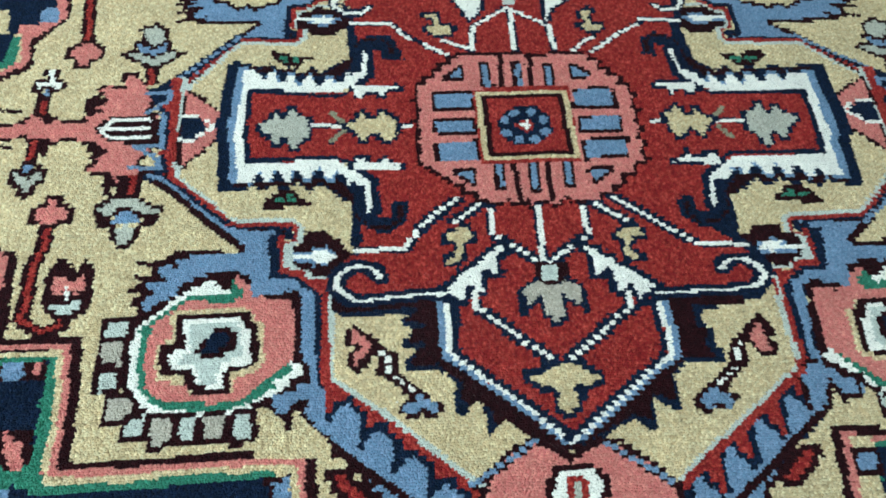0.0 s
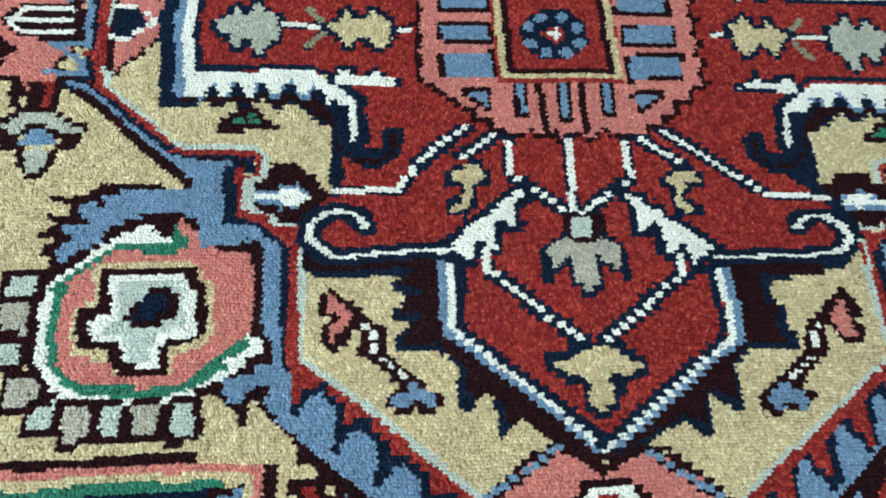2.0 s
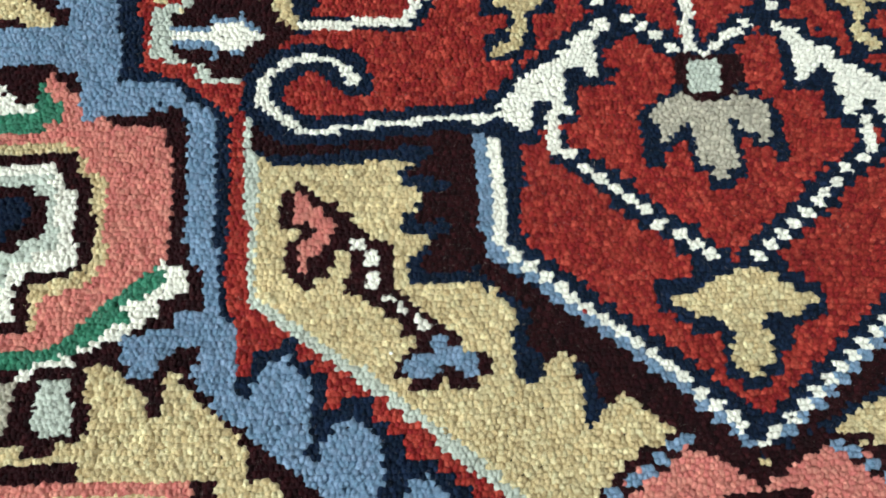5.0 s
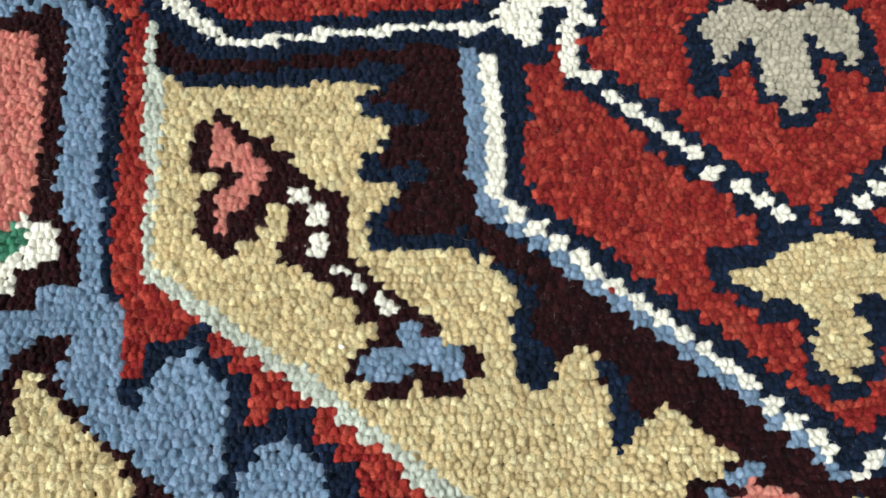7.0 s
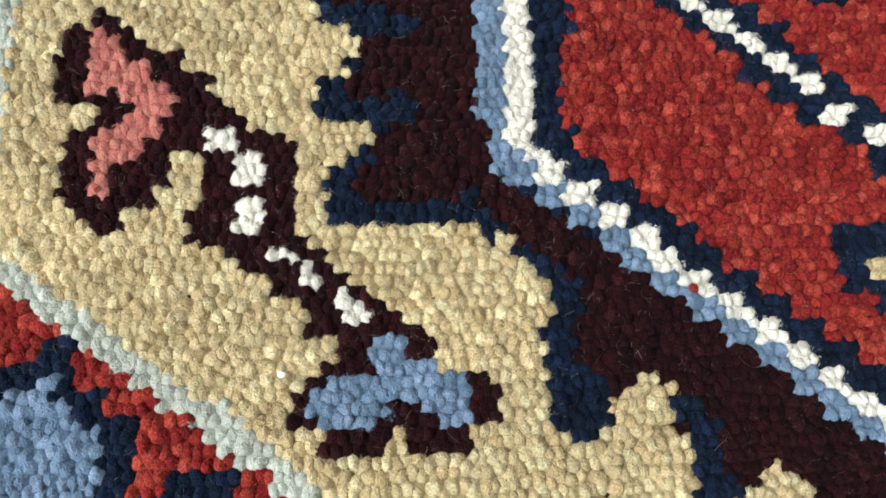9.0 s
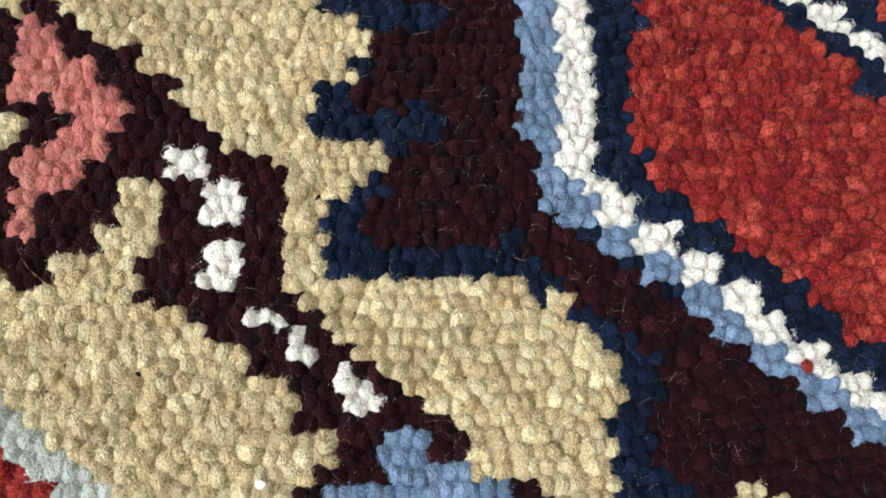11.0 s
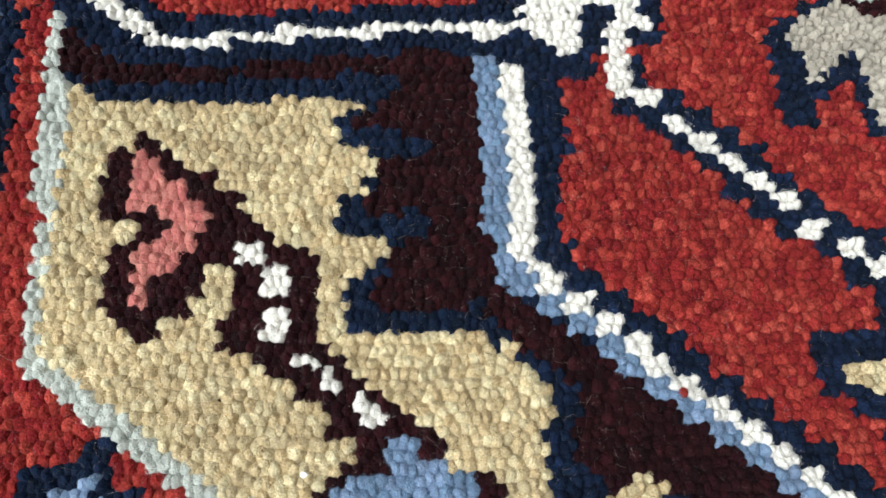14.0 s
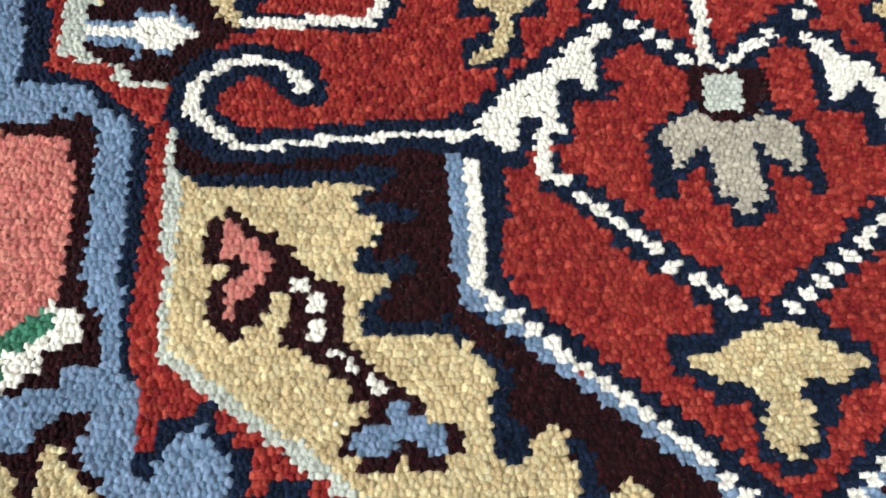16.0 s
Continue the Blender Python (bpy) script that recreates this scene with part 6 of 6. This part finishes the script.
for x, y, wide, high in ((-173.6, -280.9, 2, 2), (-167.3, -288.2, 2, 3), (-166.4, -298.8, 2, 3), (-159.0, -308.6, 2, 1), (-154.0, -312.4, 1, 2), (-147.6, -316.8, 1, 1), (-143.6, -320.2, 2, 2)):
    block(bone_flower, "white", x, y, wide, high)
area(bone_flower, "blue", [(-153, -336), (-147, -333), (-141, -332), (-139, -325), (-135, -326), (-132, -330), (-128, -332), (-121, -335), (-121, -342), (-126, -343), (-132, -339), (-136, -339), (-138, -341), (-141, -343), (-151, -342)])
area(bone_flower, "maroon", [(198, -259), (209, -251), (214, -256), (219, -266), (218, -275), (210, -281), (218, -281), (217, -292), (210, -299), (202, -299), (196, -292), (191, -286), (188, -280), (184, -304), (173, -313), (165, -321), (160, -330), (156, -335), (166, -338), (164, -347), (156, -352), (149, -352), (143, -348), (136, -354), (128, -355), (121, -347), (123, -337), (133, -329), (142, -323), (149, -318), (160, -309), (165, -304), (170, -283), (179, -277), (189, -268)])
area(bone_flower, "salmon", [(201, -264), (209, -260), (208, -275), (210, -290), (211, -294), (204, -296), (196, -288), (193, -280), (196, -271)])
for x, y, wide, high in ((180.6, -283.1, 1, 2), (174.0, -295.6, 2, 5), (168.1, -309.7, 2, 1), (162.8, -315.4, 2, 1), (157.2, -319.8, 2, 1), (150.3, -325.3, 2, 2)):
    block(bone_flower, "white", x, y, wide, high)
area(bone_flower, "blue", [(128, -340), (142, -329), (151, -333), (160, -341), (158, -348), (150, -348), (144, -342), (138, -348), (129, -347)])
# finer lines of the edging, the hexagon's right side and the pale cord
thread(0, "tan", 4, 2, [(-402.7, -89.9), (-392, -99.3), (-383.4, -108.5), (-372.9, -117.7), (-360.3, -130.1), (-348, -141.3), (-331.9, -154.6), (-323.9, -162.2)])
thread(0, "tan", 3, 2, [(-384.6, -67.5), (-370.9, -78.4), (-356.2, -90.3), (-342.5, -103.2), (-332.8, -115.2)])
thread(band_edge, "mint", 2, 1, [(-392.6, -65.1), (-377.5, -78.3), (-362.7, -90.9), (-348.1, -103.8), (-337.2, -117.4), (-332.2, -121.1)])
thread(band_edge, "red", 2, 2, [(-398.3, -65.1), (-385.3, -77.1), (-373.2, -90.1), (-359.9, -98.9), (-347.3, -110.5), (-335.8, -122.2)])
thread(band_edge, "navy", 2, 2, [(-414.5, -58.2), (-405.6, -67.4), (-394.9, -75.9), (-382.2, -86.1), (-371.4, -97.4), (-359, -106.7), (-348.5, -116.4), (-336.2, -127.1)])
thread(band_edge, "blue", 2, 2, [(-413.5, -65), (-400.7, -75.1), (-389.9, -85.1), (-379, -95.9), (-368.4, -106.4), (-356.1, -115.8), (-345.7, -125), (-332.5, -136.7)])
thread(band_edge, "maroon", 2, 2, [(-412.5, -72.2), (-399.9, -80.6), (-389.2, -90), (-380.5, -99.4), (-370, -108.6), (-357.3, -121.2), (-344.9, -132.5), (-328.8, -146), (-320.7, -153.7)])
thread(blue_wing, "blue", 2, 2, [(-248, -218.8), (-245.2, -241.2), (-244.5, -262.4), (-244.8, -277.1), (-244.6, -284.9)])
thread(hexagon_medallion, "maroon", 2, 2, [(-257.1, -212.7), (-254.3, -226.5), (-253.4, -245.5), (-252.7, -262.3), (-252.7, -274.4), (-252.6, -286)])
thread(hexagon_medallion, "maroon", 2, 2, [(-245.6, -291.2), (-242.9, -307.3)])
thread(hexagon_medallion, "maroon", 2, 2, [(-242.7, -308.5), (-253.6, -307.7), (-256.2, -316.5)])
thread(hexagon_medallion, "white", 2, 2, [(-251.4, -294.9), (-254.6, -300.4), (-258.7, -303.3)])
thread(hexagon_medallion, "green", 2, 1, [(-259, -294), (-264, -297), (-268, -302)])
thread(0, "tan", 4, 3, [(224.5, -304.9), (203.6, -321.2), (172.4, -345), (136.7, -371.5), (102.8, -395.5), (86.4, -411.2)])
thread(serrated_bandR, "mint", 1, 2, [(231, -310.3), (210.2, -326.4), (178.9, -350.1), (143.1, -376.4), (109.2, -400.2), (92.8, -415.9)])
thread(serrated_bandR, "red", 2, 2, [(234.5, -314), (213.6, -330.1), (182.3, -353.6), (146.5, -379.8), (112.6, -403.4), (96.2, -419.1)])
pendant_rosette = motif("pendant_rosette", "salmon rosette with a white flower")
area(pendant_rosette, "salmon", [(-78, -406), (-57, -384), (-38, -376), (-18, -384), (-4, -395), (24, -380), (39, -380), (67, -399), (86, -420), (86, -468), (-91, -460)], "maroon", 5)
stripe(pendant_rosette, "maroon", 9, [(-33, -373), (-95, -413)])
stripe(pendant_rosette, "maroon", 9, [(29, -378), (92, -422)])
dots(pendant_rosette, "blue", 5, 8, [(-33, -373), (-95, -413)])
dots(pendant_rosette, "blue", 5, 8, [(32, -379), (91, -420)])
area(pendant_rosette, "white", [(-16, -405), (-3, -400), (15, -403), (22, -412), (18, -432), (-24, -430), (-21, -413)], "maroon", 6)
area(pendant_rosette, "red", [(-9, -409), (4, -408), (10, -417), (5, -431), (-12, -431)])
area(pendant_rosette, "grey", [(-5, -414), (3, -414), (1, -429), (-5, -429)])

# ---- pile: every tuft is a small rounded puff of wool ----
rug = tagged(new("rug"), "hand-knotted wool medallion rug in red, cream, navy and salmon", "rug")
rug.location = (0, 0, 0)
# foundation sheet, its dark colour standing for shade deep between the tufts
part("backing", slab(bmesh.new(), X0 / 1000 - 0.01, X1 / 1000 + 0.01, Y0 / 1000 - 0.01, Y1 / 1000 + 0.01, FLOOR_Z, -0.0021, 0.002), backing_mat, rug, "cotton foundation of the rug, coloured near black as shade between the tufts")

rng = np.random.default_rng(7)


def puff(sides, rings):
    """Unit tuft: rings of (radius, height), closed on top. Vertices and faces."""
    turn = np.arange(sides) * 2 * np.pi / sides
    v = [np.c_[r * np.cos(turn + 0.4 * k), r * np.sin(turn + 0.4 * k), np.full(sides, h)] for k, (r, h) in enumerate(rings)]
    f = [(k * sides + a, k * sides + (a + 1) % sides, (k + 1) * sides + (a + 1) % sides, (k + 1) * sides + a)
         for k in range(len(rings) - 1) for a in range(sides)]
    top = len(rings) * sides
    f3 = [((len(rings) - 1) * sides + a, (len(rings) - 1) * sides + (a + 1) % sides, top) for a in range(sides)]
    return np.vstack(v + [np.array([[0, 0, 1.0]])]), np.array(f, int).reshape(-1, 4), np.array(f3)


FAR = puff(4, [(1.5, 0.0), (0.82, 0.74)])
NEAR = puff(5, [(1.5, 0.0), (0.9, 0.55), (0.46, 0.9)])
HERO = puff(8, [(1.5, 0.0), (1.02, 0.42), (0.72, 0.72), (0.38, 0.93)])
HEIGHT = 2.1


def pile_arrays(x, y, shape, stout=1.0):
    """Tufts at x, y (mm): vertices in metres, quads and triangles. Each is a plump end of yarn."""
    v, q, t = shape
    n = len(x)
    width, depth = rng.uniform(1.2, 1.75, n) * stout, rng.uniform(1.3, 1.85, n) * stout
    height = HEIGHT + rng.normal(0, 0.1 if shape is FAR else 0.28, n)
    lean = rng.normal(0, 0.2, (n, 2)) + [0.0, -0.08]
    turn, twist = rng.uniform(0, 6.28, n), rng.normal(0, 0.3, n)
    c, s = np.cos(turn)[:, None], np.sin(turn)[:, None]
    ax, ay = (v[None, :, 0] * c - v[None, :, 1] * s) * width[:, None], (v[None, :, 0] * s + v[None, :, 1] * c) * depth[:, None]
    wobble = rng.uniform(*((0.9, 1.1) if shape is HERO else (0.8, 1.2)), ax.shape)
    ax, ay = ax * wobble, ay * wobble
    c, s = np.cos(twist)[:, None], np.sin(twist)[:, None]
    ax, ay = ax * c - ay * s, ax * s + ay * c
    z = v[None, :, 2] * height[:, None] * rng.uniform(0.95, 1.05, ax.shape)
    px = x[:, None] + ax + lean[:, :1] * z
    py = y[:, None] + ay + lean[:, 1:] * z
    verts = np.stack([px, py, z - HEIGHT], -1).reshape(-1, 3) / 1000
    base = (np.arange(n) * len(v))[:, None, None]
    return verts, (q[None] + base).reshape(-1, 4), (t[None] + base).reshape(-1, 3)


def ribbons(rows, steps):
    verts = np.stack(rows, 1).reshape(-1, 3) / 1000
    q = np.array([(2 * k, 2 * k + 1, 2 * k + 3, 2 * k + 2) for k in range(steps)])
    return verts, (q[None] + (np.arange(len(rows[0])) * (2 * steps + 2))[:, None, None]).reshape(-1, 4)


def crown_arrays(x, y):
    """Fibre ends that stand off the crowns of the tufts at x, y: some upright like a brush, most combed over to one side."""
    n = len(x)
    r, a = np.sqrt(rng.uniform(0, 1.0, n)), rng.uniform(0, 6.28, n)
    u, v = r * np.cos(a), r * np.sin(a)
    z = HEIGHT * ((1 - (r / 1.22) ** 2.6) ** 0.62 - 1) + rng.uniform(-0.05, 0.2, n)
    way, length = rng.uniform(0, 6.28, n), rng.uniform(0.4, 1.0, n)
    tip = np.stack([u * 0.45 + np.cos(way), v * 0.45 + np.sin(way) - 0.15, rng.uniform(-0.35, 0.75, n) - 0.25 * r], -1)
    tip *= (length / np.linalg.norm(tip, axis=1))[:, None]
    root = np.stack([x + u * 1.48 - tip[:, 0] * 0.4, y + v * 1.58 - tip[:, 1] * 0.4, z], -1)
    half = rng.uniform(0.014, 0.036, n)
    across = np.stack([-tip[:, 1], tip[:, 0], 0 * z], -1)
    across *= (half / np.maximum(np.linalg.norm(across, axis=1), 1e-4))[:, None]
    return ribbons([root - across, root + across, root + tip - across * 0.3, root + tip + across * 0.3], 1)


def stray_arrays(x, y, slim_to=1.0):
    """Single hairs that have come off the yarn and lie loosely over the pile."""
    n = len(x)
    turn, bend = rng.uniform(0, 6.28, n), rng.normal(0, 1.3, n)
    length, rise = rng.gamma(2.0, 0.7, n) + 0.5, rng.uniform(-0.1, 0.4, n)
    half, high = rng.uniform(0.005, 0.012, n) * slim_to, rng.uniform(-0.4, 0.25, n)
    px, py, pz, rows = x + rng.normal(0, 0.8, n), y + rng.normal(0, 0.8, n), high, []
    for k in range(5):
        a = turn + bend * k / 4
        slim = half * (1.0 if k < 4 else 0.45)
        rows.append(np.stack([px - np.sin(a) * slim, py + np.cos(a) * slim, pz], -1))
        rows.append(np.stack([px + np.sin(a) * slim, py - np.cos(a) * slim, pz + slim * 0.8], -1))
        px, py, pz = px + np.cos(a) * length / 4, py + np.sin(a) * length / 4, pz + rise * length / 4 * (1 - 0.4 * k)
    return ribbons(rows, 4)


def mesh_of(name, verts, quads, tris):
    data = bpy.data.meshes.new(name)
    data.vertices.add(len(verts))
    data.vertices.foreach_set("co", verts.ravel())
    loops = np.concatenate([quads.ravel(), tris.ravel()]).astype(np.int32)
    data.loops.add(len(loops))
    data.loops.foreach_set("vertex_index", loops)
    starts = np.concatenate([np.arange(len(quads)) * 4, len(quads) * 4 + np.arange(len(tris)) * 3]).astype(np.int32)
    data.polygons.add(len(starts))
    data.polygons.foreach_set("loop_start", starts)
    data.update(calc_edges=True)
    data.polygons.foreach_set("use_smooth", np.ones(len(starts), bool))
    return data


# three tufts to a knot along the row, two down, all a little unruly; each takes the tone of the cell it stands in
TJ, TI = [a.ravel() for a in np.mgrid[1:NY - 1, 2:(NX // 2) * 3 - 2]]
CJ, CI = TJ, (TI // 3) * 2 + np.where(TI % 3 == 1, TJ % 2, TI % 3 // 2)
TX = X0 + (TI + 0.5) * KNOT * 2 / 3 + DX[CJ, CI] + np.where(TJ % 2, 0.45, -0.45) + rng.normal(0, 0.36, CJ.shape)
TY = PY[CJ, CI] + rng.normal(0, 0.42, CJ.shape)
TM, TT = MOTIF[CJ, CI], TONE[CJ, CI]
LOT = rng.uniform(0, 1, TX.shape)
CLOSE = (TX > -330) & (TX < 90) & (TY > -405) & (TY < -150)
# the finest fibres where the pile is seen from a hand's width, fewer and fewer round about
FIBRES = (8 + 54 * np.clip((1.45 - np.hypot((TX + 128) / 90, (TY + 288) / 52)) / 0.5, 0, 1)).astype(int)
FINEST = CLOSE & (FIBRES > 9)
# dark and red wools are spun tighter and shed fewer ends
FIBRES = (FIBRES * np.array([{"red": 0.7, "maroon": 0.6, "navy": 0.6}.get(c, 1.0) for c in COLOURS])[TT]).astype(int)

WEFT = NX * 2
CELL = TJ * WEFT + TI


def pile(name, parent, label, tone, chosen):
    """One patch of pile in one tone."""
    far, near = chosen & ~CLOSE, chosen & CLOSE
    packs, lots, strands = [], [], []
    for which, shape in ((far, FAR), (near & ~FINEST, NEAR), (near & FINEST, HERO)):
        if not which.any():
            continue
        v, q, t = pile_arrays(TX[which], TY[which], shape, 0.92 if COLOURS[tone] == "white" else 1.0)
        # neighbouring tufts hang together on the same weft
        cells, size, links = CELL[which], len(shape[0]), []
        place = np.full(CELL.max() + 2 * WEFT, -1)
        place[cells] = np.arange(len(cells))
        for step in (1, WEFT, WEFT + 1, WEFT - 1):
            b = place[cells + step]
            if step > WEFT or step == WEFT - 1:
                # slantwise only where no straight neighbour joins them
                b = np.where((place[cells + WEFT] >= 0) | (place[cells + step - WEFT] >= 0), -1, b)
            a = np.flatnonzero(b >= 0) * size
            b = b[b >= 0] * size
            links.append(np.stack([a, a + 1, b], -1))
        packs.append((v, q, np.vstack([t] + links)))
        lots.append(np.repeat(LOT[which], len(shape[0])))
        strands.append(np.full(len(v), 0.33))
    close = np.flatnonzero(near)
    for tufts, strands_of in ((np.repeat(close, FIBRES[close]), crown_arrays), (np.repeat(close, FIBRES[close] // 25 + 1)[::3], stray_arrays)):
        if len(tufts):
            packs.append((*strands_of(TX[tufts], TY[tufts]), np.zeros((0, 3), int)))
            # paler on average: bleached tips, and the light they catch put into colour
            own = np.clip(LOT[tufts] + rng.normal(0.06, 0.16, len(tufts)), 0, 1)
            lots.append(np.repeat(own, len(packs[-1][0]) // len(tufts)))
            strands.append(np.repeat(rng.uniform(0.0, 1.0, len(tufts)), len(packs[-1][0]) // len(tufts)))
    offset, vs, qs, ts = 0, [], [], []
    for v, q, t in packs:
        vs.append(v), qs.append(q + offset), ts.append(t + offset)
        offset += len(v)
    data = mesh_of(name, np.vstack(vs), np.vstack(qs), np.vstack(ts))
    data.attributes.new("dye_lot", "FLOAT", "POINT").data.foreach_set("value", np.concatenate(lots).astype(np.float32))
    data.attributes.new("strand_shade", "FLOAT", "POINT").data.foreach_set("value", np.concatenate(strands).astype(np.float32))
    data.materials.append(WOOL[COLOURS[tone]])
    ob = new(name, data)
    ob.parent = parent
    return tagged(ob, label)


# a stretch of open field whose tufts are told apart one by one
SINGLE = (TM == 0) & (TX > -150) & (TX < -104) & (TY > -322) & (TY < -283)
WORDS = {"tan": "tan", "red": "red", "maroon": "maroon", "navy": "navy", "blue": "light blue", "white": "ivory", "salmon": "salmon",
         "green": "green", "grey": "grey", "mint": "pale green", "beige": "beige", "olive": "olive"}


def patches():
    """Numbers the unbroken patches of one motif and one tone."""
    code = MOTIF * 100 + TONE
    mark, count = np.full(code.shape, -1), 0
    for j in range(NY):
        for i in range(NX):
            if mark[j, i] >= 0:
                continue
            todo, mark[j, i] = [(j, i)], count
            while todo:
                b, a = todo.pop()
                for d, c in ((b - 1, a), (b + 1, a), (b, a - 1), (b, a + 1), (b - 1, a - 1), (b + 1, a + 1), (b - 1, a + 1), (b + 1, a - 1)):
                    if 0 <= d < NY and 0 <= c < NX and mark[d, c] < 0 and code[d, c] == code[j, i]:
                        mark[d, c] = count
                        todo.append((d, c))
            count += 1
    return mark


TP = patches()[CJ, CI]
for number, (name, label) in enumerate(MOTIFS):
    mine = (TM == number) & ~SINGLE
    if not mine.any():
        continue
    ids, sizes = np.unique(TP[mine], return_counts=True)
    largest = ids[np.argmax(sizes)]
    chosen = mine & (TP == largest)
    head = pile(name, rug, label, TT[chosen][0], chosen)
    crumbs = {}
    for i, size in zip(ids, sizes):
        chosen = mine & (TP == i)
        tone = TT[chosen][0]
        if i == largest:
            continue
        if size < 15:
            crumbs[tone] = crumbs.get(tone, False) | chosen
        else:
            word = WORDS[COLOURS[tone]]
            pile(word.replace(" ", "_") + "_patch", head, word + " wool pile", tone, chosen)
    for tone, chosen in crumbs.items():
        word = WORDS[COLOURS[tone]]
        tagged(pile(word.replace(" ", "_") + "_fleck", head, "scattered " + word + " knots", tone, chosen), kind="stuff")

field = next(ob for ob in rug.children if ob.name == "field")
SHAPES = []
for k in range(8):
    v, q, t = pile_arrays(np.zeros(1), np.zeros(1), HERO)
    fv, fq = crown_arrays(np.zeros(74), np.zeros(74))
    data = mesh_of("tuft", np.vstack([v, fv]), np.vstack([q, fq + len(v)]), t)
    strands = np.concatenate([np.full(len(v), 0.33), np.repeat(rng.uniform(0.0, 1.0, len(fv) // 4), 4)])
    data.attributes.new("strand_shade", "FLOAT", "POINT").data.foreach_set("value", strands.astype(np.float32))
    data.materials.append(single_mat)
    SHAPES.append(data)
for k in np.flatnonzero(SINGLE)[:340]:
    tuft = new("tuft", SHAPES[int(rng.integers(8))])
    tuft.parent, tuft.location = field, (TX[k] / 1000, TY[k] / 1000, 0)
    tuft.rotation_euler = (0, 0, float(rng.uniform(-0.5, 0.5)))

# pale hairs shed over the pile
n = 900
hx, hy = rng.uniform(-300, 90, n), rng.uniform(-390, -155, n)
cx, cy = rng.uniform(-210, -45, n), rng.uniform(-335, -240, n)
v, q = stray_arrays(np.concatenate([hx, cx]), np.concatenate([hy, cy]))
v[:, 2] += 0.00025
# and short pale ends added as glints, the highlight put into their colour
ex, ey = rng.uniform(-300, 60, 7000), rng.uniform(-390, -170, 7000)
ev, eq = stray_arrays(ex, ey, 0.7)
v, q = np.vstack([v, ev]), np.vstack([q, eq + len(v)])
data = mesh_of("shed_hair", v, q, np.zeros((0, 3), int))
data.materials.append(hair_mat)
hairs = tagged(new("shed_hair", data), "pale loose wool hairs on the pile, with short pale ends added as glints", kind="stuff")
hairs.parent = rug


def lint(x, y, size, seed):
    """A flat scrap of white lint caught on the pile."""
    bm = bmesh.new()
    bmesh.ops.create_icosphere(bm, subdivisions=2, radius=size)
    for vert in bm.verts:
        wobble = noise.noise(vert.co * 900 + Vector((seed, 0, 0)))
        vert.co = Vector((vert.co.x * (1 + 0.4 * wobble), vert.co.y * (0.8 + 0.4 * wobble), vert.co.z * 0.35))
    ob = part("lint", bm, lint_mat)
    ob.location = (x / 1000, y / 1000, 0.0003)
    return tagged(ob, "tiny white scrap of lint on the cream pile", "lint", "lint scraps")


lint(-158.4, -332.7, 0.0009, 1.0)
